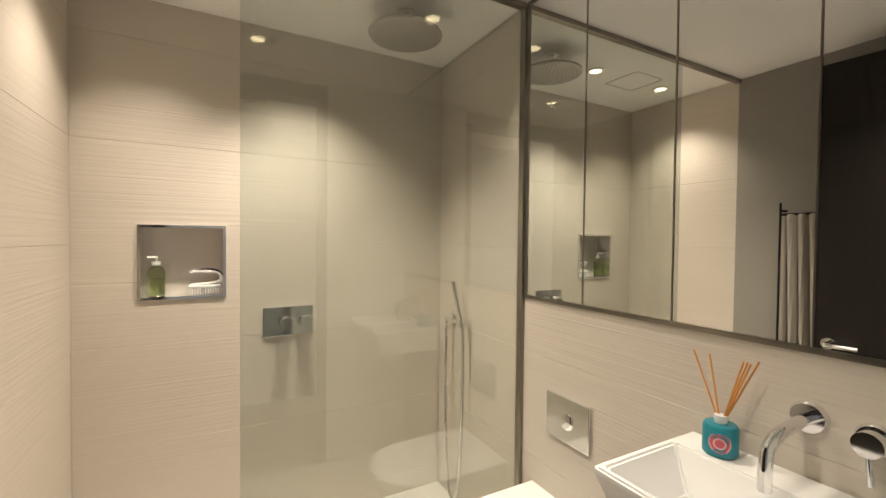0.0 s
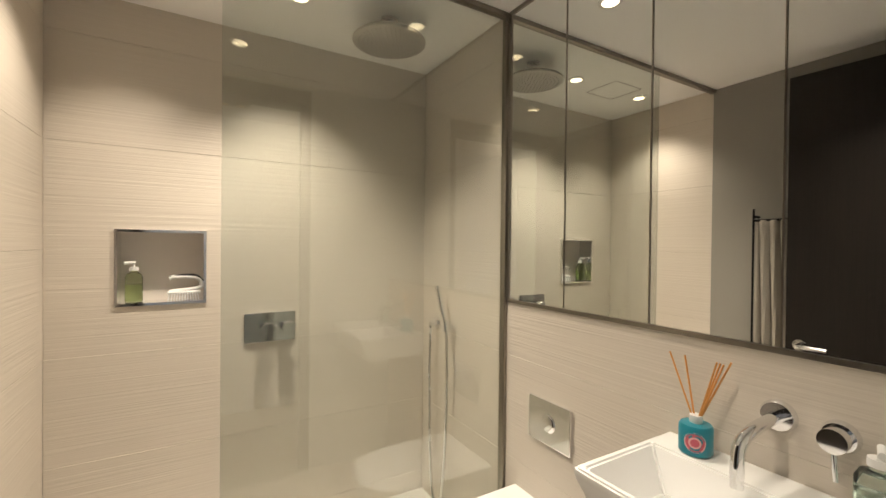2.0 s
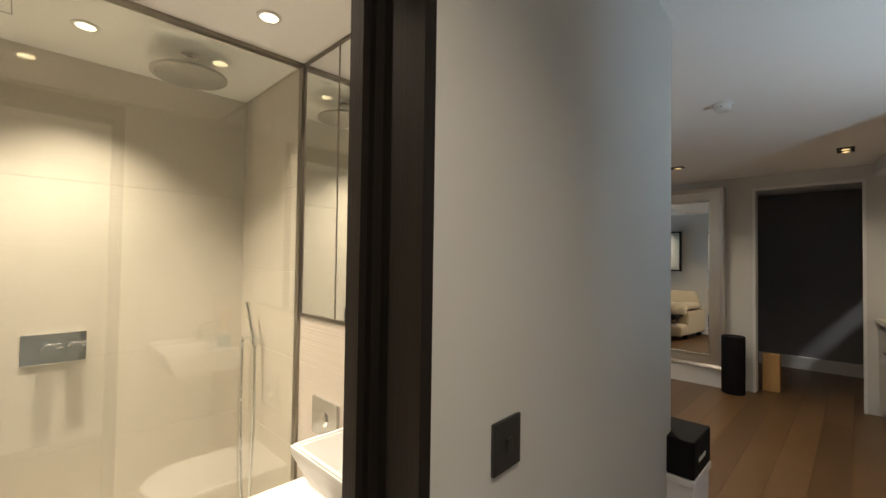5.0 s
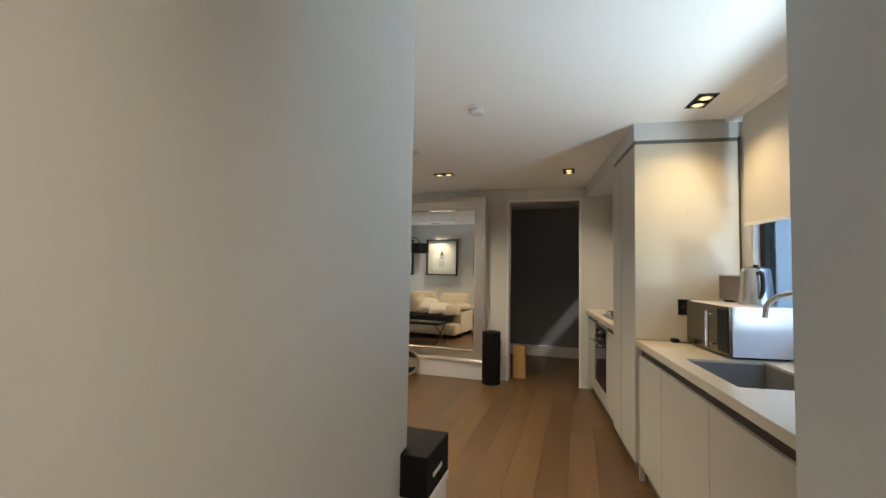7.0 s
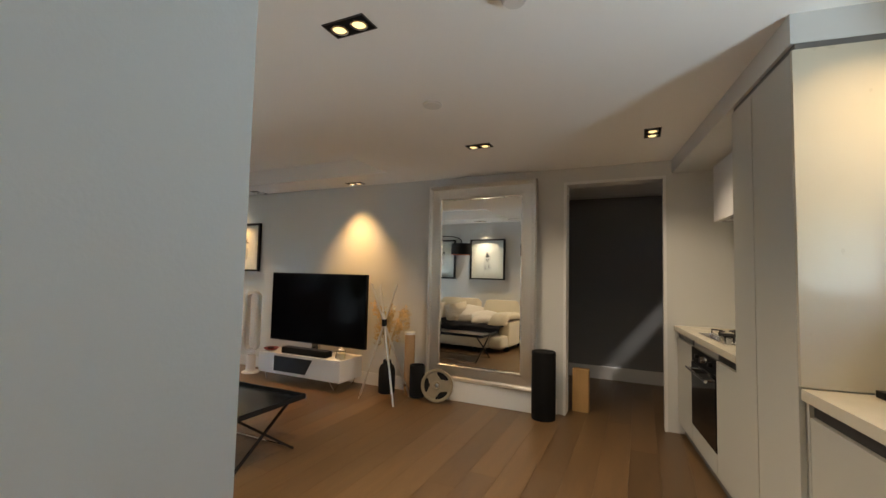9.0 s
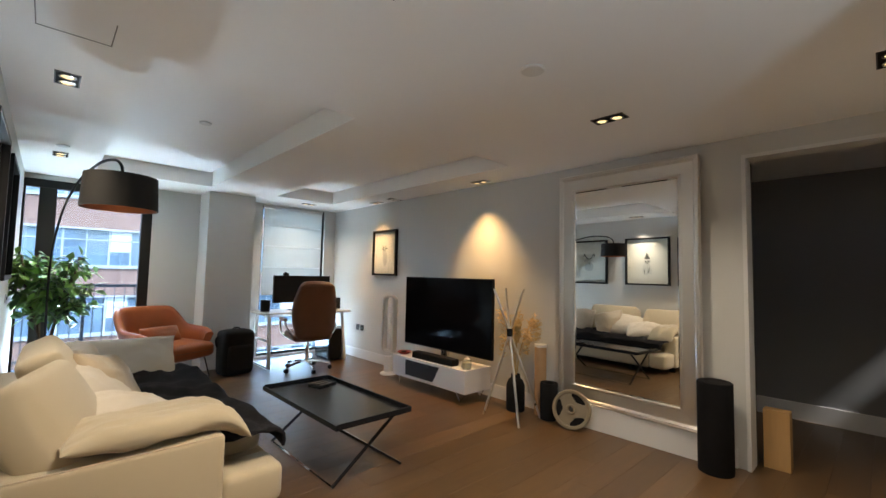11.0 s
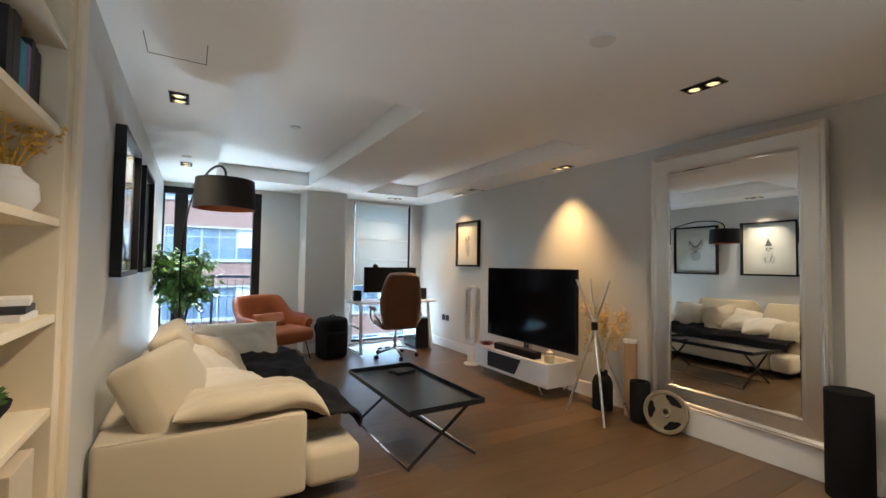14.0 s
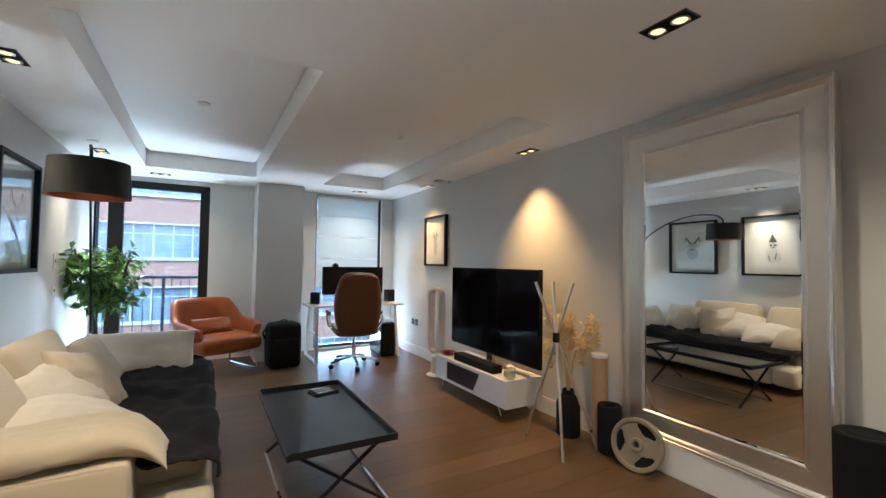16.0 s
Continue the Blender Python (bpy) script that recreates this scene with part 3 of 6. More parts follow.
part("window_sill", boxes((4.60, 5.74, WIN_Y - 0.01, WIN_Y + 0.03, 0.0, 0.02), (4.64, 5.70, WIN_Y + 0.03, WIN_Y + 0.3, 0.0, 0.02)), M_TRIM, wdesk)
wk = thing("window_kitchen", "kitchen window with a dark frame", "window", KIT, kind="structure")
part("window_frame", boxes((-0.16, -0.11, -0.74, -0.68, 1.0, 2.3), (-1.62, -1.54, -0.74, -0.68, 1.0, 2.3), (-1.54, -0.16, -0.74, -0.68, 1.0, 1.05), (-1.54, -0.16, -0.74, -0.68, 2.24, 2.3), bevel=0.003), M_FRAME, wk)
p = part("pane", boxes((-1.54, -0.16, -0.713, -0.707, 1.05, 2.24)), M_DIMPANE, wk)
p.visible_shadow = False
part("window_sill", boxes((-1.62, -0.11, -0.78, -0.62, 0.985, 1.004)), M_TRIM, wk)

# Outside: the ground far below, the street's far side, a balcony.
structure("ground", boxes((-600, 600, -600, 600, -12.2, -12.0)), M_ASPHALT, "grey asphalt street far below", "ground")
structure("balcony_slab", boxes((1.5, 3.9, WIN_Y + 0.3, 7.35, -0.25, -0.04)), M_BALC, "grey balcony slab", "balcony")


# ---- Living room things ----
def lathed(name, profile, mat, parent=None, at=None, seg=28, label=""):
    return part(name, lathe(profile, seg), mat, parent, label, True, at)


def twin_downlight(x, y, turn, lit=True):
    t = thing("ceiling_downlight", "twin recessed downlight with black inner and warm bulbs", "downlight", pose(x, y, C_LIV, 0, 0, turn), "twin downlights")
    part("frame", boxes((-0.105, 0.105, -0.055, -0.049, -0.004, 0.0), (-0.105, 0.105, 0.049, 0.055, -0.004, 0.0), (-0.105, -0.099, -0.049, 0.049, -0.004, 0.0), (0.099, 0.105, -0.049, 0.049, -0.004, 0.0)),
         M_DIAL, t)
    part("baffle", boxes((-0.099, 0.099, -0.049, 0.049, -0.0035, -0.001)), M_BLACKM, t)
    for sx in (-0.05, 0.05):
        b = part("bulb", lathe([(0, -0.006), (0.026, -0.006), (0.030, -0.003), (0.030, -0.001)]), M_BULB if lit else M_BULBOFF, t, "", True, pose(sx, 0, -0.002))
        part("ring", lathe([(0.030, -0.008), (0.038, -0.006), (0.038, -0.001), (0.030, -0.001)]), M_STEEL, b, "", True)


# This also models the added hall fitting, which stays out of view.
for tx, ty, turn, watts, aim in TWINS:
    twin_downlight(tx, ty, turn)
twin_downlight(5.80, 4.33, 0, False)


def ceiling_disc(x, y, z, r=0.055, h=0.012, label="small white ceiling disc", name="ceiling_sensor"):
    lab = tagged(lathed(name, [(0, 0), (r, 0), (r, -h * 0.6), (r * 0.9, -h), (0, -h)], M_PLASTIC, None, pose(x, y, z)), label, "sensor")
    return lab


ceiling_disc(4.03, 0.82, C_LIV, 0.06, label="round white concealed sprinkler plate on ceiling")
for sx, sy, sz in ((3.20, 3.45, TZ), (4.82, 3.45, TZ), (2.36, 4.45, C_LIV), (2.05 + 3.76, 4.30, C_LIV)):
    ceiling_disc(sx, sy, sz, 0.045, label="small round white sprinkler plate on ceiling")
sd = thing("smoke_detector", "white round smoke detector on ceiling", "smoke detector", pose(3.22, 0.08, C_LIV))
lathed("base", [(0, 0), (0.055, 0), (0.055, -0.015), (0, -0.015)], M_PLASTIC, sd)
lathed("cap", [(0.046, -0.015), (0.046, -0.034), (0.036, -0.046), (0.0, -0.050)], M_PLASTIC, sd)
part("vent", boxes((-0.046, 0.046, -0.004, 0.004, -0.030, -0.024)), M_BLACKM, sd)
hatch = thing("access_panel", "flush white access panel outlined in ceiling", "hatch", pose(2.22, 1.87, C_LIV))
part("joint", boxes((0, 0.26, 0.232, 0.236, -0.002, 0), (0.256, 0.26, 0, 0.236, -0.002, 0), (0, 0.004, 0, 0.236, -0.002, 0)), M_SHADOWGAP, hatch)


def animal_print(kind, w, h, parent):
    """A plain pencil-like animal shape made of flat rounded patches on the sheet (local x across, z up)."""
    def patch(pts, mat, lift):
        bm = bmesh.new()
        for cx, cz, rx, rz, rot in pts:
            c = [bm.verts.new((w * (cx + rx * math.cos(a) * math.cos(rot) - rz * math.sin(a) * math.sin(rot)),
                               lift, h * cz + w * (rx * math.cos(a) * math.sin(rot) + rz * math.sin(a) * math.cos(rot)))) for a in (2 * math.pi * k / 16 for k in range(16))]
            bm.faces.new(c)
            lift -= 0.0002
        bm.transform(pose(0, -0.0172, 0))
        part("drawing", bm, mat, parent)["kind"] = "stuff"
    if kind == "stag":
        patch([(0, 0.0, 0.09, 0.15, 0), (0, -0.18, 0.17, 0.16, 0), (-0.14, 0.05, 0.07, 0.03, 0.5), (0.14, 0.05, 0.07, 0.03, -0.5)], M_SKETCH, -0.001)
        patch([(-0.13, 0.22, 0.02, 0.13, 0.5), (0.13, 0.22, 0.02, 0.13, -0.5), (-0.2, 0.25, 0.015, 0.09, -0.2), (0.2, 0.25, 0.015, 0.09, 0.2), (-0.08, 0.16, 0.018, 0.09, 0.9), (0.08, 0.16, 0.018, 0.09, -0.9),
               (0, -0.06, 0.035, 0.025, 0)], M_SKETCHD, -0.003)
    elif kind == "meerkat":
        patch([(0.02, -0.26, 0.15, 0.20, 0), (-0.10, -0.34, 0.06, 0.10, 0.3), (0, -0.02, 0.105, 0.10, 0), (-0.10, 0.02, 0.03, 0.03, 0), (0.10, 0.02, 0.03, 0.03, 0)], M_SKETCHL, -0.001)
        patch([(-0.045, 0.0, 0.030, 0.026, 0.4), (0.045, 0.0, 0.030, 0.026, -0.4), (0, -0.06, 0.028, 0.02, 0), (0, 0.10, 0.10, 0.022, 0), (0, 0.13, 0.08, 0.03, 0), (0, 0.17, 0.06, 0.03, 0), (0.005, 0.21, 0.042, 0.03, 0), (0.008, 0.25, 0.026, 0.03, 0), (0.01, 0.28, 0.012, 0.02, 0), (-0.06, -0.30, 0.012, 0.10, 0.2), (0.08, -0.34, 0.012, 0.09, -0.2)],
              M_SKETCHD, -0.003)
    else:
        patch([(0.02, -0.2, 0.13, 0.26, 0), (-0.02, 0.08, 0.10, 0.12, 0.2), (-0.08, 0.02, 0.08, 0.05, 0.5)], M_SKETCH, -0.001)
        patch([(-0.09, 0.2, 0.02, 0.09, 0.3), (0.06, 0.22, 0.02, 0.09, -0.3), (-0.15, 0.14, 0.06, 0.02, 0.3), (0.12, 0.16, 0.06, 0.02, -0.2), (-0.03, 0.09, 0.02, 0.02, 0)], M_SKETCHD, -0.003)


def framed_print(m, w, h, kind, label, deep=0.04):
    """Hangs on a wall: local x across, z up, -y out of the wall."""
    t = thing("framed_picture", label, "picture", m)
    b = 0.028
    part("frame", boxes((-w / 2, w / 2, -deep, 0, h / 2 - b, h / 2), (-w / 2, w / 2, -deep, 0, -h / 2, -h / 2 + b), (-w / 2, -w / 2 + b, -deep, 0, -h / 2 + b, h / 2 - b), (w / 2 - b, w / 2, -deep, 0, -h / 2 + b, h / 2 - b), bevel=0.002),
         M_BLACK, t)
    part("mount", boxes((-w / 2 + b, w / 2 - b, -0.014, -0.006, -h / 2 + b, h / 2 - b)), M_PAPER, t)
    part("sheet", boxes((-w * 0.36, w * 0.36, -0.017, -0.0142, -h * 0.38, h * 0.38)), M_PAPER, t)
    animal_print(kind, w * 0.72, h * 0.62, t)
    g = part("pane", boxes((-w / 2 + b, w / 2 - b, -0.026, -0.023, -h / 2 + b, h / 2 - b)), M_GLASS, t)
    g.visible_shadow = False
    return t


framed_print(pose(LEFT + 0.002, 2.66, 1.60, 0, 0, 90), 0.74, 0.80, "meerkat", "black-framed pencil print of a small animal in a hat", 0.05)
framed_print(pose(LEFT + 0.002, 3.74, 1.60, 0, 0, 90), 0.74, 0.80, "stag", "black-framed pencil print of a stag", 0.05)
framed_print(pose(FAR - 0.002, 4.64, 1.60, 0, 0, -90), 0.58, 0.66, "giraffe", "black-framed pencil print of a giraffe")

# Leaning floor mirror.
mirror = thing("floor_mirror", "tall silver-framed mirror leaning on the wall", "mirror", pose(5.845, 1.155, 0.20, 0, 0, -92))
MW, MH = 1.178, 2.035


def moulded_frame(w, h, profile):
    """A mitred picture-frame moulding; the profile is (inset, depth) from the outer edge."""
    bm = bmesh.new()
    rings = []
    for i, d in profile:
        rings.append([bm.verts.new(p) for p in ((-w / 2 + i, -d, i), (w / 2 - i, -d, i), (w / 2 - i, -d, h - i), (-w / 2 + i, -d, h - i))])
    for a, b in zip(rings, rings[1:] + rings[:1]):
        for k in range(4):
            bm.faces.new((a[k], a[(k + 1) % 4], b[(k + 1) % 4], b[k]))
    return bm


part("frame", moulded_frame(MW, MH, [(0, 0), (0, 0.035), (0.008, 0.045), (0.022, 0.048), (0.034, 0.040), (0.040, 0.032), (0.052, 0.030), (0.125, 0.026), (0.132, 0.030), (0.142, 0.030), (0.150, 0.020), (0.150, 0.0)]),
     M_SILVER, mirror, smooth=False)
part("outer_bead", moulded_frame(MW + 0.004, MH + 0.004, [(0, 0.030), (0, 0.046), (0.005, 0.0535), (0.012, 0.0535), (0.017, 0.046)]), M_SILVER, mirror, at=pose(0, 0, -0.002))
part("mirror_glass", boxes((-MW / 2 + 0.148, MW / 2 - 0.148, -0.014, -0.006, 0.148, MH - 0.148)), M_MIRROR, mirror)
part("bevel_line", moulded_frame(MW - 0.292, MH - 0.292, [(0, 0), (0, 0.018), (0.012, 0.0165), (0.012, 0.0)]), M_MIRROR, mirror, at=pose(0, 0, 0.146))
part("back", boxes((-MW / 2 + 0.02, MW / 2 - 0.02, 0.001, 0.012, 0.02, MH - 0.02)), M_CORK, mirror)
ledge = tagged(part("plinth", boxes((FAR - 0.10, FAR - 0.02, 0.56, 1.78, 0, 0.199), bevel=0.004), M_TRIM), "white boxed plinth under the mirror", "plinth")

# Television and its stand.
unit = thing("tv_stand", "white lacquer TV stand with smoked glass front", "tv stand", pose(5.63, 3.17, 0, 0, 0, -90))
part("body", boxes((-0.60, 0.60, -0.20, 0.20, 0.10, 0.335), bevel=0.004), M_WHITE, unit)
fp = prism([(-0.30, 0.0), (0.17, 0.0), (0.27, 0.17), (-0.30, 0.17)], 0, 0.006)
fp.transform(pose(-0.05, -0.2005, 0.135, 90))
part("front_panel", fp, M_SMOKED, unit, "smoked glass drop front")
for sx in (-0.45, 0.45):
    for sy in (-0.14, 0.14):
        sg = 1 if sx > 0 else -1
        part("leg", pipe(bmesh.new(), [(sx - 0.05, sy, 0.10), (sx + 0.05 * sg, sy * 1.15, 0.006), (sx + 0.11 * sg, sy, 0.10)], 0.006, 6), M_CHROME, unit, "chrome hairpin leg")
tv = thing("television", "large black flat-screen television, switched off", "television", pose(5.67, 3.145, 0.335, 0, 0, -91.5))
part("body", boxes((-0.735, 0.735, 0.0, 0.035, 0.10, 0.93), (-0.45, 0.45, 0.035, 0.06, 0.16, 0.60), bevel=0.004), M_BLACK, tv)
part("screen", boxes((-0.725, 0.725, -0.003, 0.001, 0.115, 0.92)), M_SCREENTV, tv)
part("stand", boxes((-0.22, 0.22, -0.10, 0.12, 0.0, 0.012), (-0.05, 0.05, 0.01, 0.05, 0.012, 0.12), bevel=0.003), M_STEEL, tv)
sb = thing("soundbar", "black fabric soundbar on the TV stand", "soundbar", pose(5.515, 3.12, 0.336, 0, 0, -90))
part("body", boxes((-0.33, 0.33, -0.055, 0.055, 0, 0.07), bevel=0.012), M_BLACKM, sb)
part("trim", boxes((-0.33, 0.33, -0.045, 0.045, 0.0695, 0.0715)), M_BLACK, sb)
cn = thing("candle", "cream candle in a clear glass jar", "candle", pose(5.52, 2.63, 0.336))
lathed("jar", [(0, 0), (0.048, 0), (0.05, 0.004), (0.05, 0.095), (0.046, 0.095), (0.046, 0.006), (0, 0.006)], M_GLASS, cn)
lathed("wax", [(0, 0.007), (0.0455, 0.007), (0.0455, 0.07), (0.03, 0.068), (0, 0.066)], M_CANDLE, cn)
lathed("lid", [(0.0, 0.10), (0.02, 0.10), (0.034, 0.097), (0.034, 0.105), (0.012, 0.115), (0.012, 0.125), (0, 0.127)], M_PAPER, cn)
ds = thing("trinket_dish", "small dark red dish with trinkets", "dish", pose(5.53, 3.68, 0.336))
lathed("dish", [(0, 0), (0.05, 0), (0.085, 0.022), (0.088, 0.03), (0.082, 0.028), (0.05, 0.008), (0, 0.008)], M_RED, ds)
part("trinket", boxes((-0.03, 0.02, -0.02, 0.03, 0.008, 0.035), bevel=0.008), M_BLACK, ds)
rm = thing("remote_control", "black remote control on the TV stand", "remote", pose(5.60, 2.75, 0.336, 0, 0, 40))
part("body", boxes((-0.07, 0.07, -0.02, 0.02, 0, 0.016), bevel=0.005), M_BLACK, rm)

# Bladeless tower fan.
fan = thing("tower_fan", "white bladeless tower fan on the floor", "fan", pose(5.62, 4.12, 0, 0, 0, -62))
lathed("base", [(0, 0), (0.10, 0), (0.105, 0.006), (0.10, 0.02), (0.058, 0.03), (0.056, 0.20), (0.05, 0.225), (0, 0.225)], M_PLASTIC, fan)
lp = bmesh.new()
ring_o, ring_i = [], []
N = 40
for sgn in (-1, 1):
    ro, ri = [], []
    for k in range(N):
        a = 2 * math.pi * k / N
        hx, hz = 0.085, 0.38
        cz = 0.23 + 0.41
        zo = math.copysign(hz - hx, math.sin(a)) if abs(math.sin(a)) > 1e-6 else 0
        ro.append(lp.verts.new((hx * math.cos(a), sgn * 0.055, cz + zo + hx * math.sin(a))))
        ri.append(lp.verts.new(((hx - 0.03) * math.cos(a), sgn * 0.055, cz + zo + (hx - 0.03) * math.sin(a))))
    ring_o.append(ro)
    ring_i.append(ri)
for k in range(N):
    j = (k + 1) % N
    lp.faces.new((ring_o[0][k], ring_o[0][j], ring_o[1][j], ring_o[1][k]))
    lp.faces.new((ring_i[0][k], ring_i[0][j], ring_i[1][j], ring_i[1][k]))
    for s in (0, 1):
        lp.faces.new((ring_o[s][k], ring_o[s][j], ring_i[s][j], ring_i[s][k]))
part("loop", lp, M_PLASTIC, fan, smooth=True)

# Crossed-pole tripod (coat stand), vase with dried flowers, card tube, foam rollers, weight plate.
cs = thing("coat_stand", "crossed-pole chrome floor stand with dark clamp", "coat stand")
hub = Vector((5.50, 2.07, 0.775))
for foot in ((5.39, 2.28, 0), (5.335, 1.835, 0), (5.70, 1.86, 0)):
    f = Vector(foot)
    top = f + (hub - f) * 1.52
    part("pole", rod(bmesh.new(), f, top, 0.0105, seg=10), M_POLE, cs)
part("clamp", lathe([(0, -0.035), (0.026, -0.035), (0.026, 0.035), (0, 0.035)], at=hub), M_BLACK, cs, smooth=True)
vs = thing("floor_vase", "black ribbed floor vase of dried flowers", "vase", pose(5.72, 2.16, 0))
lathed("vase", [(0, 0), (0.085, 0), (0.09, 0.01), (0.09, 0.24), (0.07, 0.29), (0.045, 0.31), (0.045, 0.345), (0.038, 0.345), (0.036, 0.30), (0, 0.29)], M_BLACKM, vs)
rng = random.Random(3)
for k in range(15):
    a, ln = rng.uniform(0, 6.28), rng.uniform(0.42, 0.72)
    lean = rng.uniform(0.06, 0.22)
    dx, dy = lean * math.cos(a), lean * math.sin(a)
    dx = min(dx, 0.11)
    z1 = 0.30 + ln
    pts = curve_pts([(0, 0, 0.28), (dx * 0.3, dy * 0.3, 0.30 + ln * 0.5), (dx, dy, z1)], 8)
    st = part("stem", pipe(bmesh.new(), pts, 0.0025, 5), M_DRY, vs)
    bm = bmesh.new()
    white = k % 3 == 0
    for q in range(70 if white else 110):
        u = rng.uniform(0, 1)
        c = Vector((dx, dy, z1)) + Vector((rng.gauss(0, 0.016), rng.gauss(0, 0.016), -0.22 * u if not white else rng.gauss(-0.03, 0.03)))
        d = Vector((rng.gauss(0, 1), rng.gauss(0, 1), rng.gauss(0.6, 0.5))).normalized() * (0.032 if white else 0.04)
        s = d.orthogonal().normalized() * (0.010 if white else 0.006)
        bm.faces.new([bm.verts.new(c - s), bm.verts.new(c + s), bm.verts.new(c + d)])
    part("seed_head", bm, M_DRYW if white else M_DRY, st)["kind"] = "stuff"
ct = tagged(lathed("card_tube", [(0, 0), (0.055, 0), (0.055, 0.63), (0.057, 0.631), (0.057, 0.655), (0, 0.655)], M_CORK, None, pose(5.80, 1.93, 0)), "pale brown card poster tube standing upright", "tube")
lathed("cap", [(0, 0.656), (0.058, 0.656), (0.058, 0.63), (0.056, 0.63)], M_PLASTIC, ct)
tagged(lathed("foam_roller", [(0, 0.02), (0.045, 0.02), (0.045, 0.325), (0.075, 0.33), (0.08, 0.32), (0.08, 0.008), (0.07, 0.0), (0, 0.0)], M_FOAM, None, pose(5.745, 1.80, 0)),
       "short black hollow foam roller standing upright", "foam roller")
tagged(lathed("yoga_mat", [(0, 0), (0.105, 0), (0.108, 0.006), (0.108, 0.60), (0.10, 0.606), (0.07, 0.603), (0.068, 0.60), (0.05, 0.606), (0.03, 0.602), (0, 0.604)], M_FOAM, None, pose(5.715, 0.47, 0)),
       "rolled black exercise mat standing upright", "exercise mat")
wp = thing("weight_plate", "grey-cream cast iron weight plate leaning on mirror", "weight plate", pose(5.68, 1.535, 0.163, 0, -78, 14) @ Matrix.Diagonal((0.87, 0.87, 1, 1)))


def ring_solid(profile, seg=44):
    bm = bmesh.new()
    rings = [[bm.verts.new((r * math.cos(2 * math.pi * k / seg), r * math.sin(2 * math.pi * k / seg), z)) for k in range(seg)] for r, z in profile]
    for a, b in zip(rings, rings[1:] + rings[:1]):
        for k in range(seg):
            bm.faces.new((a[k], a[(k + 1) % seg], b[(k + 1) % seg], b[k]))
    return bm


part("rim", ring_solid([(0.187, -0.018), (0.187, 0.018), (0.180, 0.023), (0.160, 0.022), (0.152, 0.012), (0.152, -0.012), (0.160, -0.022), (0.180, -0.023)]), M_IRON, wp, smooth=True)
# Dark disc put in for the shade seen through the plate's holes.
part("hole_shade", ring_solid([(0.05, -0.004), (0.05, 0.004), (0.154, 0.004), (0.154, -0.004)]), M_FOAM, wp, "dark disc for the shade in the holes")
part("hub", ring_solid([(0.024, -0.022), (0.024, 0.022), (0.045, 0.024), (0.052, 0.014), (0.085, 0.012), (0.085, -0.012), (0.052, -0.014), (0.045, -0.024)], 32), M_IRON, wp, smooth=True)
for k in range(3):
    sp = prism([(0.06, -0.070), (0.115, -0.058), (0.156, -0.085), (0.156, 0.085), (0.115, 0.058), (0.06, 0.070)], -0.0115, 0.0115)
    sp.transform(pose(0, 0, 0, 0, 0, 120 * k + 30))
    part("spoke", sp, M_IRON, wp)
wb1 = tagged(part("wooden_block", boxes((-0.05, 0.05, -0.075, 0.075, 0, 0.40), bevel=0.003), M_PALEWOOD, None, "", False, pose(6.12, 0.19, 0)), "upright pale wooden block just inside the doorway", "block")

# Coffee table: black tray on two crossed metal frames.
tb = thing("coffee_table", "dark tray-top coffee table on crossed chrome legs", "coffee table")
X0, X1, Y0, Y1, H = 3.60, 4.135, 1.855, 2.965, 0.405
part("tabletop", boxes((X0, X1, Y0, Y1, H - 0.03, H - 0.012)), M_TABLE, tb)
part("rim", boxes((X0 - 0.012, X0, Y0 - 0.012, Y1 + 0.012, H - 0.028, H + 0.003), (X1, X1 + 0.012, Y0 - 0.012, Y1 + 0.012, H - 0.026, H + 0.010), (X0, X1, Y0 - 0.012, Y0, H - 0.026, H + 0.010),
     (X0, X1, Y1, Y1 + 0.012, H - 0.026, H + 0.010), bevel=0.002), M_TABLE, tb)
for sx, ex in ((X0 + 0.03, X1 + 0.01), (X1 - 0.03, X0 + 0.03)):
    for yy in (Y0 + 0.09, Y1 - 0.10):
        lg = bmesh.new()
        pipe(lg, [(sx, yy, H - 0.035), (ex, yy, 0.012)], 0.0105, 4)
        part("leg", lg, M_BLACK, tb)
for ex in (X1 + 0.01, X0 + 0.03):
    part("stretcher", pipe(bmesh.new(), [(ex, Y0 + 0.09, 0.012), (ex, Y1 - 0.10, 0.012)], 0.0105, 4), M_CHROME, tb, "chrome floor bar")
for k in range(3):
    r = thing("remote_control", "slim black remote control on the coffee table", "remote", pose(3.98 + 0.01 * k, 2.83 - 0.045 * k, H - 0.011, 0, 0, 8 + 3 * k), "remotes on the table")
    part("body", boxes((-0.09, 0.09, -0.017, 0.017, 0, 0.014), bevel=0.004), M_BLACK, r)
    part("button_pad", boxes((-0.07, 0.05, -0.010, 0.010, 0.0142, 0.0152)), M_STEEL, r)

# Sofa.
sofa = thing("sofa", "deep ivory fabric sofa against the wall", "sofa")
SY0, SY1 = 1.86, 4.28


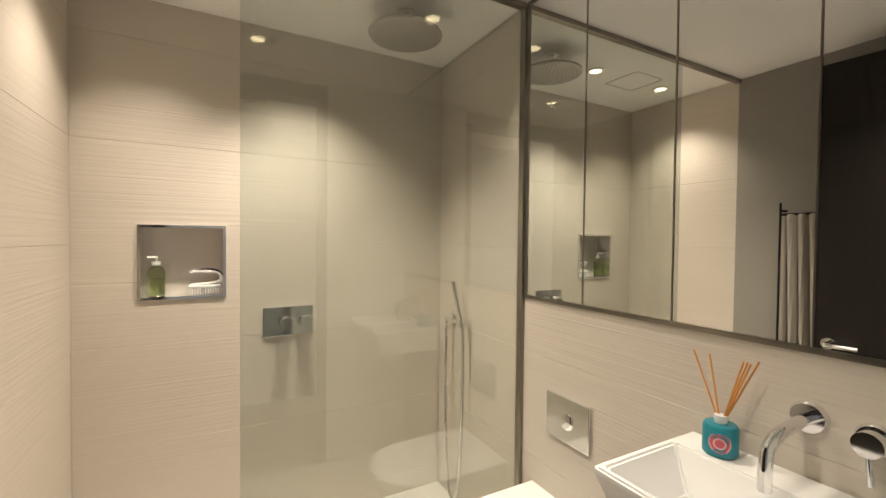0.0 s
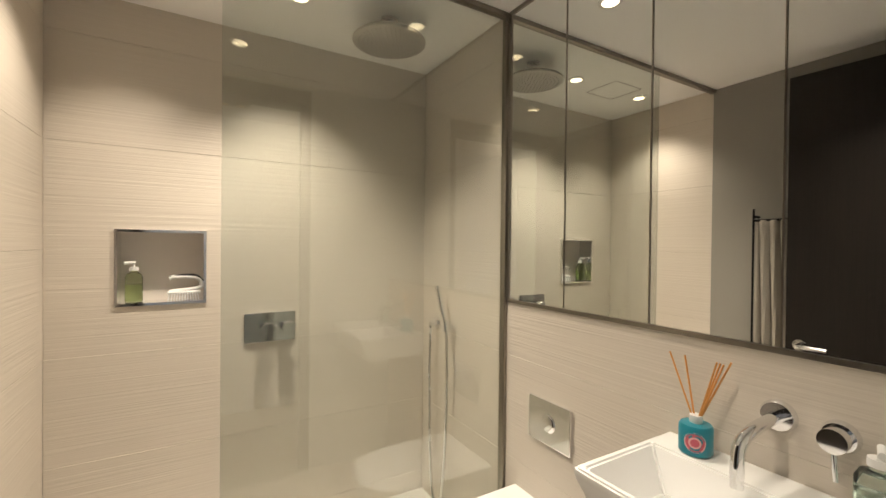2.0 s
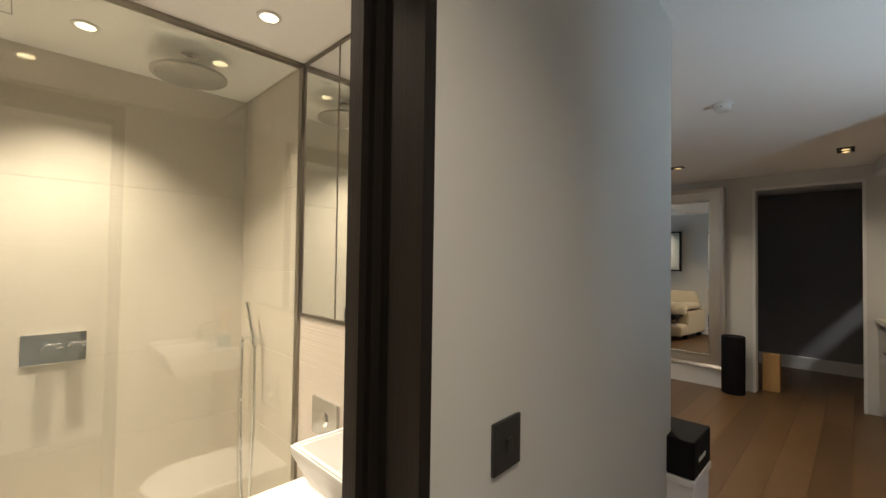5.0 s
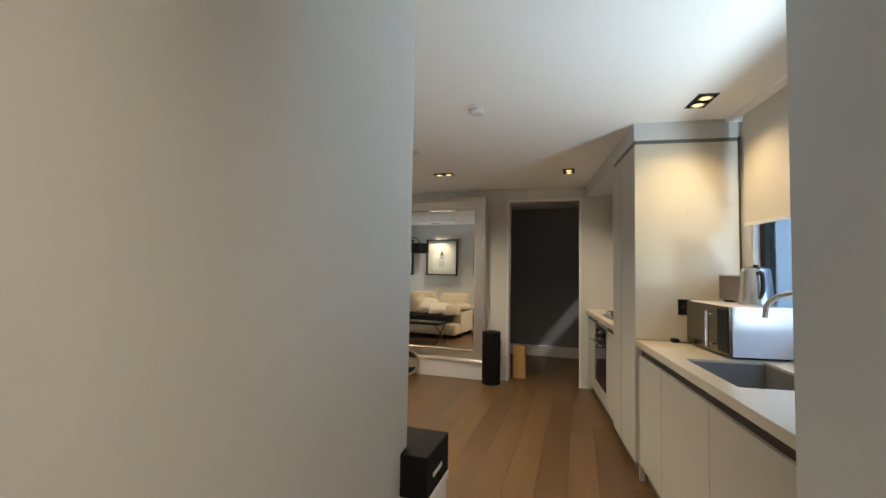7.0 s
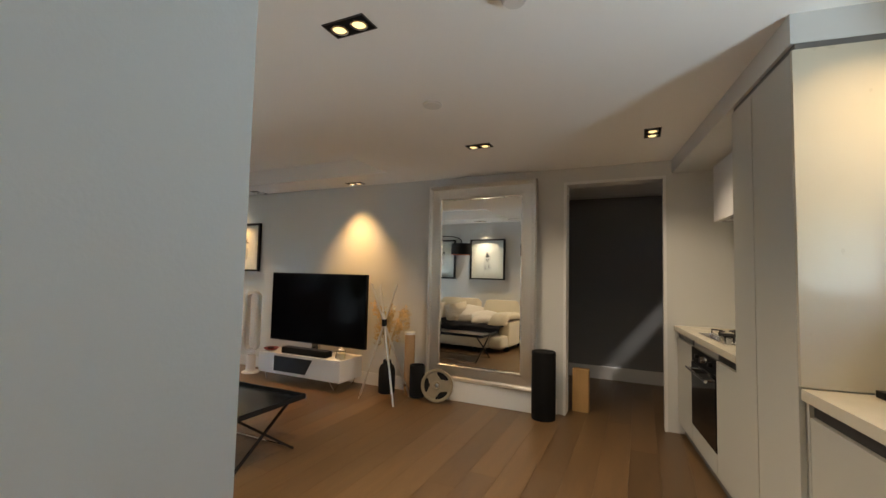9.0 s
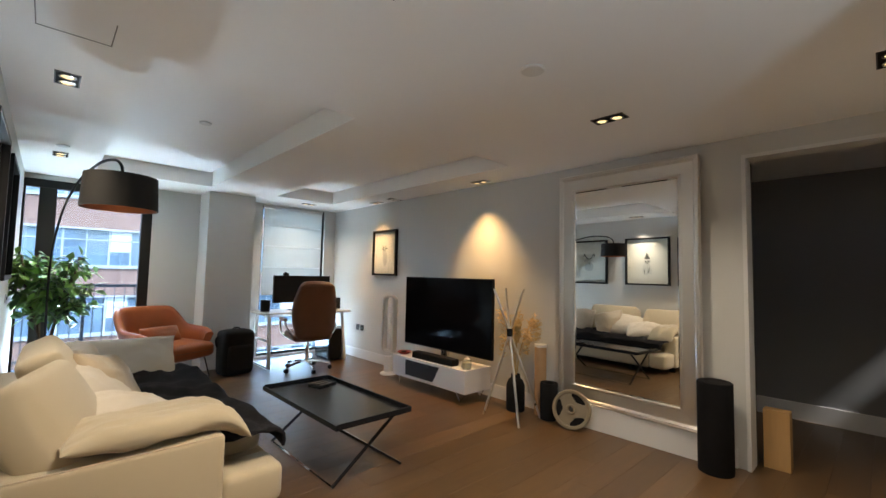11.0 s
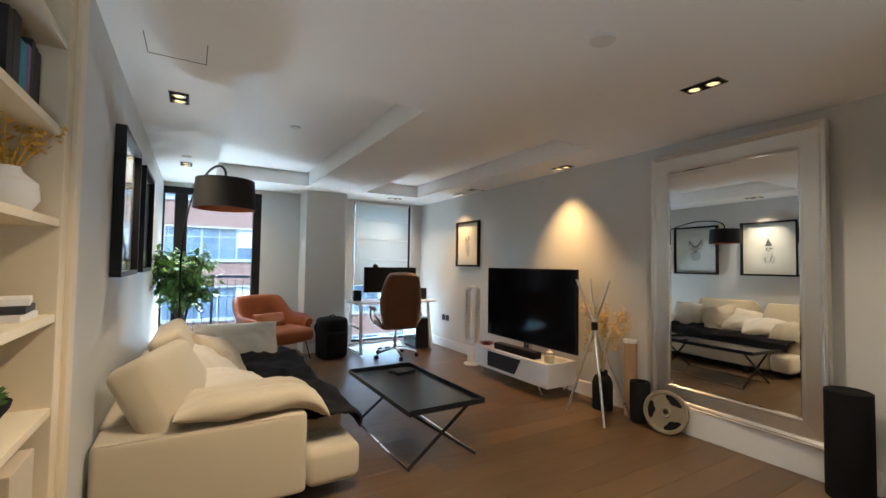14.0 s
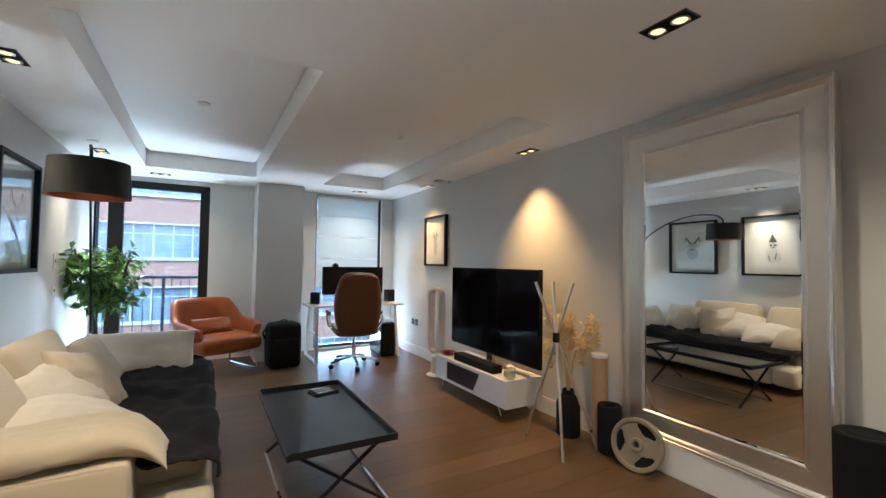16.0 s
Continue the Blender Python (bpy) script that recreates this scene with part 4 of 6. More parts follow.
def soft_box(x0, x1, y0, y1, z0, z1, r=0.04, puff=0.012, seed=0, cuts=8):
    bm = boxes((x0, x1, y0, y1, z0, z1))
    bmesh.ops.bevel(bm, geom=list(bm.edges), offset=r, segments=4, affect="EDGES", profile=0.5)
    bmesh.ops.subdivide_edges(bm, edges=[e for e in bm.edges if e.calc_length() > 0.25], cuts=cuts, use_grid_fill=True)
    c = Vector(((x0 + x1) / 2, (y0 + y1) / 2, (z0 + z1) / 2))
    hx, hy, hz = (x1 - x0) / 2, (y1 - y0) / 2, (z1 - z0) / 2
    for v in bm.verts:
        d = v.co - c
        u, w, t = d.x / hx, d.y / hy, d.z / hz
        v.co.z += math.copysign(puff, t) * (1 - u * u) * (1 - w * w) * (abs(t) > 0.9)
        v.co.x += math.copysign(puff, u) * (1 - t * t) * (1 - w * w) * (abs(u) > 0.9)
        v.co += 0.006 * Vector((noise.noise(v.co * 3 + Vector((seed, 0, 0))), noise.noise(v.co * 3 + Vector((0, seed + 5, 0))), noise.noise(v.co * 3 + Vector((0, 0, seed + 9)))))
    return bm


part("arm", soft_box(2.10, 3.00, SY0, SY0 + 0.24, 0.08, 0.50, 0.025, 0.006, 1), M_LINEN, sofa, smooth=True)
part("arm", soft_box(2.10, 3.00, SY1 - 0.20, SY1, 0.08, 0.48, 0.025, 0.006, 2), M_LINEN, sofa, smooth=True)
part("back", soft_box(2.095, 2.31, SY0 + 0.235, SY1 - 0.19, 0.08, 0.505, 0.025, 0.006, 3), M_LINEN, sofa, smooth=True)
part("base", soft_box(2.31, 3.30, SY0 + 0.245, SY1 - 0.205, 0.08, 0.285, 0.045, 0.008, 4, 10), M_LINEN, sofa, smooth=True)
part("base_front", soft_box(3.005, 3.30, SY0 + 0.01, SY0 + 0.25, 0.08, 0.285, 0.045, 0.008, 7, 4), M_LINEN, sofa, smooth=True)
part("seat", soft_box(2.31, 3.27, SY0 + 0.25, SY1 - 0.21, 0.28, 0.405, 0.055, 0.012, 5, 12), M_LINEN, sofa, smooth=True)
for lx, ly in ((2.2, 1.95), (2.9, 1.95), (2.2, 4.2), (2.9, 4.2), (3.18, 2.4), (3.18, 4.0)):
    part("foot", boxes((lx - 0.03, lx + 0.03, ly - 0.03, ly + 0.03, 0, 0.09)), M_BLACK, sofa)
part("piping", pipe(bmesh.new(), [(2.12, SY0 + 0.007, 0.494), (2.98, SY0 + 0.007, 0.494)], 0.004, 5), M_SAND, sofa)

CUSH = [
    # w, d, h, place, turns, cloth, droop, label
    (0.60, 0.46, 0.19, (2.37, 2.24, 0.60), (60, 0, 74), M_LINEN, None, "large ivory back cushion on the sofa"),
    (0.80, 0.48, 0.19, (2.40, 3.10, 0.60), (66, 0, 90), M_LINEN, None, "large ivory back cushion on the sofa"),
    (0.80, 0.34, 0.145, (2.78, 2.01, 0.575), (2, 0, 3), M_LINEN, (0.13, 2.0, 0.7), "ivory cushion lying over the sofa arm"),
    (0.56, 0.48, 0.17, (2.68, 2.42, 0.52), (16, 4, 66), M_LINEN2, None, "pale linen scatter cushion on the sofa"),
    (0.48, 0.44, 0.18, (2.58, 2.78, 0.55), (40, -6, 82), M_LINEN2, None, "pale linen scatter cushion on the sofa"),
    (0.46, 0.44, 0.17, (2.66, 3.02, 0.56), (56, 14, 62), M_SAND, None, "sand satin scatter cushion on the sofa"),
    (0.44, 0.42, 0.16, (2.60, 3.58, 0.57), (58, 0, 85), M_LINEN2, None, "pale linen scatter cushion on the sofa"),
    (0.74, 0.42, 0.19, (2.82, 3.96, 0.53), (56, 0, -4), M_LINEN_LIT, None, "long ivory cushion standing by the sofa's end"),
]
for k, (w, d, h, at, turn, cloth, droop, lab) in enumerate(CUSH):
    boxed = k < 2
    shape = soft_box(-w / 2, w / 2, -d / 2, d / 2, -h / 2, h / 2, 0.05, 0.045, k + 21, 10) if boxed else pillow(w, d, h, seed=k + 1, crumple=0.014, droop=droop)
    c = part("cushion", shape, cloth, None, "", True, pose(*at, *turn), 75)
    tagged(c, lab, "cushion", "sofa cushions")

# Throw over the seat.
bm = bmesh.new()
NX, NY = 34, 50
g = {}
for i in range(NX + 1):
    for j in range(NY + 1):
        u, v = i / NX, j / NY
        s = u * 0.90
        x = 2.50 + s
        y0 = 2.12 - 0.20 * min(1, max(0, (x - 2.96) / 0.08))
        y = y0 + v * (4.02 - y0) + 0.05 * noise.noise(Vector((u * 3, v * 2, 4)))
        z = 0.420
        edge = 3.285
        if x > edge:
            over = x - edge
            x, z = edge + 0.022 + 0.012 * noise.noise(Vector((v * 9, 1, over * 9))), 0.418 - over * 0.6
            z -= 0.03 * noise.noise(Vector((v * 3, 8, 2)))
        fold = noise.noise(Vector((u * 5, v * 9, 0))) * 0.045 + noise.noise(Vector((u * 13 + v * 5, v * 17, 3))) * 0.022 + abs(noise.noise(Vector((u * 3 + v * 4, v * 3, 7)))) * 0.06
        g[i, j] = bm.verts.new((x + fold * 0.3, y, max(z + fold, 0.412) if x < edge else z + fold * 0.2))
for i in range(NX):
    for j in range(NY):
        bm.faces.new((g[i, j], g[i + 1, j], g[i + 1, j + 1], g[i, j + 1]))
throw = part("throw_blanket", bm, M_THROW, None, "", True)
sol = throw.modifiers.new("thickness", "SOLIDIFY")
sol.thickness, sol.offset = 0.012, 1
tagged(throw, "rumpled charcoal throw spread over the sofa seat", "throw")

# Arc floor lamp with a black drum shade.
lamp = thing("arc_floor_lamp", "arc floor lamp with black drum shade", "floor lamp")
SC = Vector((2.634, 2.965, 1.772))
lathed("base", [(0, 0), (0.16, 0), (0.165, 0.01), (0.165, 0.03), (0.155, 0.036), (0, 0.036)], M_CHROME, lamp, pose(2.36, 4.72, 0))
arc = curve_pts([(2.36, 4.72, 0.03), (2.34, 4.76, 0.8), (2.34, 4.66, 1.35), (2.38, 4.38, 1.72), (2.45, 3.95, 1.94), (2.54, 3.48, 2.03), (2.60, 3.13, 2.01), (2.63, 2.99, 1.95), (2.634, 2.965, 1.87)], 64)
part("arm", pipe(bmesh.new(), arc, 0.009, 8), M_BLACK, lamp, smooth=True)
part("shade", lathe([(0.192, 0.105), (0.203, -0.105), (0.198, -0.105), (0.187, 0.105), (0.192, 0.105)], 40, at=SC), M_SHADE, lamp, "black fabric drum shade", True)
part("lining", lathe([(0.186, 0.104), (0.197, -0.1045), (0.195, -0.1045), (0.184, 0.104)], 40, at=SC), M_COPPER, lamp, "copper-coloured lining", True)
hang = bmesh.new()
rod(hang, SC + Vector((0, 0, 0.115)), SC + Vector((0, 0, 0.02)), 0.006)
for a in (0, 2.09, 4.19):
    pipe(hang, [SC + Vector((0, 0, 0.09)), SC + Vector((0.186 * math.cos(a), 0.186 * math.sin(a), 0.095))], 0.003, 5)
part("hanger", hang, M_CHROME, lamp)
lathed("bulb", [(0, -0.06), (0.02, -0.055), (0.03, -0.03), (0.02, 0.0), (0.013, 0.02), (0, 0.02)], M_BULBOFF, lamp, pose(*SC))

# Fig tree in a pot.
tree = thing("potted_fig_tree", "leafy green fig tree in a dark pot", "plant", pose(2.34, 5.20, 0))
lathed("pot", [(0, 0), (0.14, 0), (0.17, 0.30), (0.175, 0.31), (0.16, 0.31), (0.155, 0.27), (0, 0.27)], M_POT, tree)
rng = random.Random(11)
trunks = bmesh.new()
tips = []
for k in range(4):
    a = k * 1.7
    b0 = Vector((0.03 * math.cos(a), 0.03 * math.sin(a), 0.26))
    p1 = b0 + Vector((0.04 * math.cos(a + 1), 0.04 * math.sin(a + 1), 0.40))
    p2 = p1 + Vector((0.10 * math.cos(a), 0.10 * math.sin(a), 0.36))
    p3 = p2 + Vector((0.08 * math.cos(a + .5), 0.08 * math.sin(a + .5), 0.38))
    pts = curve_pts([b0, p1, p2, p3], 14)
    pipe(trunks, pts, 0.013 - 0.0015 * k, 6)
    tips += pts[8:]
    for q in range(9):
        base = pts[7 + q % 7]
        e = base + Vector((rng.uniform(-0.26, 0.26), rng.uniform(-0.26, 0.26), rng.uniform(0.0, 0.22)))
        br = curve_pts([base, (base + e) / 2 + Vector((0, 0, 0.03)), e], 6)
        pipe(trunks, br, 0.004, 4)
        tips += br[2:] * 2
part("trunk", trunks, M_BARK, tree, "slim grey-brown twisted stems")


def leaves(count, mat, seed):
    r = random.Random(seed)
    vs_, fs_ = [], []
    for k in range(count):
        c = r.choice(tips) + Vector((r.gauss(0, 0.035), r.gauss(0, 0.035), r.gauss(0, 0.03)))
        if c.x < -0.22:
            c.x = -0.22 + r.uniform(0, 0.04)
        d = Vector((r.gauss(0, 1), r.gauss(0, 1), r.gauss(-0.35, 0.6))).normalized()
        s = d.cross(Vector((r.gauss(0, .4), r.gauss(0, .4), 1))).normalized()
        up = s.cross(d)
        ln, wd = r.uniform(0.085, 0.145), r.uniform(0.022, 0.034)
        i = len(vs_)
        vs_ += [c, c + d * ln * 0.4 + s * wd + up * 0.006, c + d * ln * 0.4 - s * wd + up * 0.006, c + d * ln * 0.45 - up * 0.002, c + d * ln - up * 0.012]
        fs_ += [(i, i + 1, i + 3), (i, i + 3, i + 2), (i + 3, i + 1, i + 4), (i + 3, i + 4, i + 2)]
    me = bpy.data.meshes.new("crown")
    me.from_pydata(vs_, [], fs_)
    me.materials.append(mat)
    ob = new("crown", me)
    ob.parent = tree
    return ob


leaves(620, M_LEAF, 1)
leaves(330, M_LEAF2, 2)

# Cognac leather armchair.
ac = thing("armchair", "cognac leather tub armchair on slim metal legs", "armchair", pose(3.40, 5.52, 0, 0, 0, 26) @ Matrix.Diagonal((1.06, 1.06, 1.0, 1)))


def shell():
    """The chair's one-piece tub: a padded sheet that wraps round the seat, low at the arms and high at the back."""
    bm = bmesh.new()
    n = 56
    cols = []
    for k in range(n + 1):
        a = radians(-42 + 264 * k / n)
        c, s = math.cos(a), math.sin(a)
        px, py = math.copysign(abs(c) ** 0.6, c), math.copysign(abs(s) ** 0.72, s)
        lift = min(1.0, max(0.0, (s - 0.25) / 0.6))
        lift = lift * lift * (3 - 2 * lift)
        top = 0.575 + 0.045 * max(0.0, s + 0.3) + 0.20 * lift
        rx, ry = 0.335, 0.33
        if s < -0.25:
            top -= 0.10 * (-0.25 - s)
        lean = 0.05 * lift
        col = []
        for u, off in ((0, -0.055), (0.25, 0.0), (0.6, 0.05), (0.9, 0.078), (0.98, 0.07)):
            col.append((px * (rx + off + lean * u * 0.4), py * (ry + off) + lean * u, 0.25 + (top - 0.25) * u))
        for u, off in ((1.0, 0.05), (0.98, 0.022), (0.9, 0.005), (0.6, -0.015), (0.25, -0.05), (0, -0.10)):
            col.append((px * (rx + off + lean * u * 0.4), py * (ry + off) + lean * u, 0.25 + (top - 0.25) * u))
        cols.append([bm.verts.new(q) for q in col])
    m = len(cols[0])
    for a, b in zip(cols, cols[1:]):
        for k in range(m):
            bm.faces.new((a[k], a[(k + 1) % m], b[(k + 1) % m], b[k]))
    bm.faces.new(cols[0][::-1])
    bm.faces.new(cols[-1])
    return bm


part("shell", shell(), M_LEATHER, ac, smooth=True, sharp=60)
part("seat", soft_box(-0.335, 0.335, -0.37, 0.27, 0.25, 0.425, 0.06, 0.025, 9, 6), M_LEATHER, ac, smooth=True)
part("lumbar_cushion", pillow(0.44, 0.22, 0.13, seed=20, crumple=0.006), M_LEATHER, ac, smooth=True, at=pose(-0.05, 0.02, 0.515, 62, 0, 0))
part("seam", pipe(bmesh.new(), [(-0.30, -0.372, 0.335), (0.30, -0.372, 0.335)], 0.004, 5), M_LEATHER2, ac)
for sx in (-0.27, 0.27):
    part("leg", pipe(bmesh.new(), [(sx, -0.26, 0.255), (sx * 1.12, -0.32, 0.009), (sx * 1.12, 0.28, 0.009), (sx, 0.2, 0.255)], 0.009, 6), M_CHROME, ac, "slim metal sled leg")

# Black backpack case.
sc = thing("backpack", "black upright backpack on the floor", "backpack", pose(4.12, 5.34, 0, 0, 0, 8))
part("body", soft_box(-0.19, 0.19, -0.13, 0.13, 0.0, 0.54, 0.05, 0.02, 13, 5), M_BLACKM, sc, smooth=True)
part("front_pocket", soft_box(-0.15, 0.15, -0.175, -0.12, 0.05, 0.36, 0.03, 0.012, 14, 4), M_BLACKM, sc, smooth=True)
part("handle", pipe(bmesh.new(), curve_pts([(-0.05, 0, 0.53), (-0.03, 0, 0.57), (0.03, 0, 0.57), (0.05, 0, 0.53)], 10), 0.008, 6), M_BLACKM, sc)
part("strap", pipe(bmesh.new(), curve_pts([(-0.16, 0.05, 0.50), (-0.23, 0.03, 0.44), (-0.21, 0.05, 0.35)], 10), 0.012, 6), M_BLACKM, sc)

# Desk by the window.
dk = thing("desk", "white desk with slanting metal legs", "desk")
DX0, DX1, DY0, DY1, DH = 4.42, 5.70, 5.22, 5.84, 0.74
part("desktop", boxes((DX0, DX1, DY0, DY1, DH - 0.028, DH), bevel=0.004), M_WHITE, dk)
for ex, sg in ((DX0 + 0.10, 1), (DX1 - 0.10, -1)):
    for yy, yf in ((DY0 + 0.10, DY0 + 0.0), (DY1 - 0.10, DY1 - 0.0)):
        part("leg", pipe(bmesh.new(), [(ex, yy, DH - 0.03), (ex - sg * 0.02, yf, 0.012)], 0.026, 4), M_PLASTIC, dk)
    part("leg_bar", pipe(bmesh.new(), [(ex, DY0 + 0.055, 0.36), (ex, DY1 - 0.055, 0.36)], 0.018, 4), M_PLASTIC, dk)
    part("foot_bar", pipe(bmesh.new(), [(ex - sg * 0.02, DY0 + 0.02, 0.02), (ex - sg * 0.02, DY1 - 0.02, 0.02)], 0.018, 4), M_PLASTIC, dk)
part("cable_tray", boxes((DX0 + 0.2, DX1 - 0.2, DY1 - 0.16, DY1 - 0.06, DH - 0.10, DH - 0.09)), M_PLASTIC, dk)
mo = thing("monitor", "wide black monitor seen from the room", "monitor", pose(5.06, 5.52, DH, 0, 0, 4))
part("screen", boxes((-0.44, 0.44, -0.02, 0.015, 0.12, 0.50), bevel=0.005), M_BLACK, mo)
part("stand", boxes((-0.13, 0.13, -0.02, 0.17, 0, 0.012), (-0.03, 0.03, 0.02, 0.05, 0.012, 0.30), bevel=0.003), M_BLACK, mo)
wc = thing("webcam", "small black webcam on the monitor", "webcam", pose(4.80, 5.50, DH + 0.50))
part("body", boxes((-0.035, 0.035, -0.02, 0.03, 0, 0.035), bevel=0.006), M_BLACK, wc)
part("mount", boxes((-0.012, 0.012, 0.0, 0.034, 0.035, 0.05), bevel=0.002), M_BLACK, wc)
for sx, turn in ((4.55, -20), (5.62, 10)):
    s = thing("desk_speaker", "small black speaker on the desk", "speaker", pose(sx, 5.56, DH, 0, 0, turn), "desk speakers")
    hh = 0.155 if sx < 5 else 0.17
    part("body", boxes((-0.06, 0.06, -0.055, 0.055, 0, hh), bevel=0.006), M_BLACK, s)
    cone = lathe([(0, 0.004), (0.02, 0.006), (0.042, 0.0), (0.042, -0.003)])
    cone.transform(pose(0, -0.056, hh * 0.5, 90))
    part("cone", cone, M_BLACKM, s, smooth=True)
kb = thing("keyboard", "flat pale keyboard on the desk", "keyboard", pose(5.40, 5.38, DH, 0, 0, 5))
part("body", boxes((-0.14, 0.14, -0.06, 0.06, 0, 0.012), bevel=0.003), M_STEEL, kb)
part("keys", boxes(*[(-0.13 + 0.0185 * i, -0.115 + 0.0185 * i, -0.052 + 0.021 * j, -0.034 + 0.021 * j, 0.012, 0.015) for i in range(14) for j in range(5)]), M_WHITE, kb)
pc = thing("computer_tower", "black computer tower under the desk", "computer", pose(5.50, 5.50, 0.0))
part("case", boxes((-0.105, 0.105, -0.22, 0.22, 0.02, 0.46), bevel=0.005), M_BLACK, pc)
part("side_rail", boxes((0.106, 0.118, -0.226, 0.22, 0.02, 0.46), bevel=0.003), M_PLASTIC, pc, "white edge rail")
part("glass_side", boxes((-0.111, -0.106, -0.20, 0.20, 0.04, 0.44)), M_SMOKED, pc, "smoked glass side panel")
part("front_panel", boxes((-0.095, 0.095, -0.226, -0.221, 0.04, 0.44)), M_BLACKM, pc)
for fx in (-0.08, 0.08):
    part("foot", boxes((fx - 0.015, fx + 0.015, -0.18, 0.18, 0, 0.021)), M_BLACK, pc)
pb = tagged(part("paper_box", boxes((-0.16, 0.16, -0.12, 0.12, 0, 0.012), bevel=0.003), M_PLASTIC, None, "", False, pose(5.50, 5.50, 0.461)), "flat white tray on the computer tower", "tray")

# Office chair.
oc = thing("office_chair", "brown leather high-back office chair on chrome castors", "office chair", pose(4.91, 4.98, 0, 0, 0, 172) @ Matrix.Diagonal((1, 1, 0.97, 1)))
back = soft_box(-0.25, 0.25, 0.20, 0.30, 0.46, 1.17, 0.045, 0.03, 15, 8)
for v in back.verts:
    u = (v.co.z - 0.46) / 0.71
    v.co.x *= 0.90 + 0.16 * math.sin(math.pi * min(1.0, u * 0.95)) - 0.05 * u
    v.co.y += 0.07 * u * u - 0.03 * math.sin(math.pi * u)
part("backrest", back, M_LEATHER2, oc, smooth=True)
part("head_pad", soft_box(-0.19, 0.19, 0.22, 0.35, 1.09, 1.20, 0.045, 0.02, 16, 4), M_LEATHER2, oc, smooth=True)
for zz in (0.66, 0.86, 1.04):
    part("stitching", pipe(bmesh.new(), [(-0.20, 0.181 + 0.02 * (zz - 0.66), zz), (0.20, 0.181 + 0.02 * (zz - 0.66), zz)], 0.004, 5), M_LEATHER, oc)
part("seat", soft_box(-0.25, 0.25, -0.27, 0.24, 0.42, 0.53, 0.045, 0.02, 17, 6), M_LEATHER2, oc, smooth=True)
for sx in (-1, 1):
    part("armrest", pipe(bmesh.new(), curve_pts([(0.25 * sx, 0.20, 0.50), (0.32 * sx, 0.16, 0.60), (0.32 * sx, 0.02, 0.70), (0.32 * sx, -0.16, 0.68), (0.30 * sx, -0.16, 0.52), (0.24 * sx, -0.08, 0.45)], 26), 0.016, 8), M_CHROME, oc,
         "polished metal arm", True)
    part("arm_pad", pipe(bmesh.new(), [(0.32 * sx, 0.10, 0.695), (0.32 * sx, -0.14, 0.70)], 0.024, 8), M_LEATHER2, oc, smooth=True)
part("column", rod(rod(bmesh.new(), (0, 0, 0.10), (0, 0, 0.30), 0.028), (0, 0, 0.30), (0, 0, 0.42), 0.016), M_CHROME, oc, smooth=True)
for k in range(5):
    a = 2 * math.pi * k / 5 + 0.3
    c, s = math.cos(a), math.sin(a)
    sp = part("spoke", pipe(bmesh.new(), [(0, 0, 0.125), (0.16 * c, 0.16 * s, 0.11), (0.30 * c, 0.30 * s, 0.075)], 0.016, 6), M_CHROME, oc, smooth=True)
    wh = lathe([(0, -0.022), (0.026, -0.022), (0.028, -0.016), (0.028, 0.016), (0.026, 0.022), (0, 0.022)], 16)
    wh.transform(pose(0.30 * c, 0.30 * s, 0.028, 90, 0, math.degrees(a)))
    part("castor", wh, M_BLACK, sp, smooth=True)

# Wall sockets and switches.
def wall_plate(m, label, name="wall_socket", w=0.086, h=0.086, mat=None, toggles=1, cat="socket"):
    t = thing(name, label, cat, m)
    part("plate", boxes((-w / 2, w / 2, -0.007, 0, -h / 2, h / 2), bevel=0.002), mat or M_BLACK, t)
    for k in range(toggles):
        x = (k - (toggles - 1) / 2) * 0.03
        part("toggle", boxes((x - 0.008, x + 0.008, -0.012, -0.007, -0.012, 0.012), bevel=0.002), M_DIAL, t)
    return t


for k, yy in enumerate((5.20, 5.32)):
    wall_plate(pose(FAR, yy, 0.46, 0, 0, -90), "black wall socket beside the desk", w=0.086, toggles=2)
wall_plate(pose(LEFT, 4.72, 1.28, 0, 0, 90), "white thermostat on the wall", "thermostat", 0.07, 0.13, M_PLASTIC, 1, "thermostat")
wall_plate(pose(LEFT, 4.72, 1.02, 0, 0, 90), "small white wall light switch", "light_switch", 0.08, 0.08, M_PLASTIC, 1, "switch")
wall_plate(pose(0.92, -0.035, 1.065, 0, 0, 3.2), "black metal light switch with a toggle", "light_switch", 0.086, 0.09, M_DIAL, 1, "switch")

# Roller blind at the desk window.
rb = thing("roller_blind", "pale grey roller blind, half lowered", "blind")
part("cloth", boxes((4.70, 5.65, WIN_Y + 0.012, WIN_Y + 0.014, 0.96, 2.27)), M_ROLLER, rb)
for zz in (1.36, 1.69, 2.01):
    part("batten", boxes((4.70, 5.65, WIN_Y + 0.009, WIN_Y + 0.0115, zz - 0.010, zz + 0.010)), M_ROLLERL, rb)
part("hem_bar", boxes((4.70, 5.65, WIN_Y + 0.006, WIN_Y + 0.020, 0.935, 0.96), bevel=0.002), M_PLASTIC, rb)
part("roller", rod(bmesh.new(), (4.69, WIN_Y + 0.02, 2.29), (5.66, WIN_Y + 0.02, 2.29), 0.02), M_PLASTIC, rb)

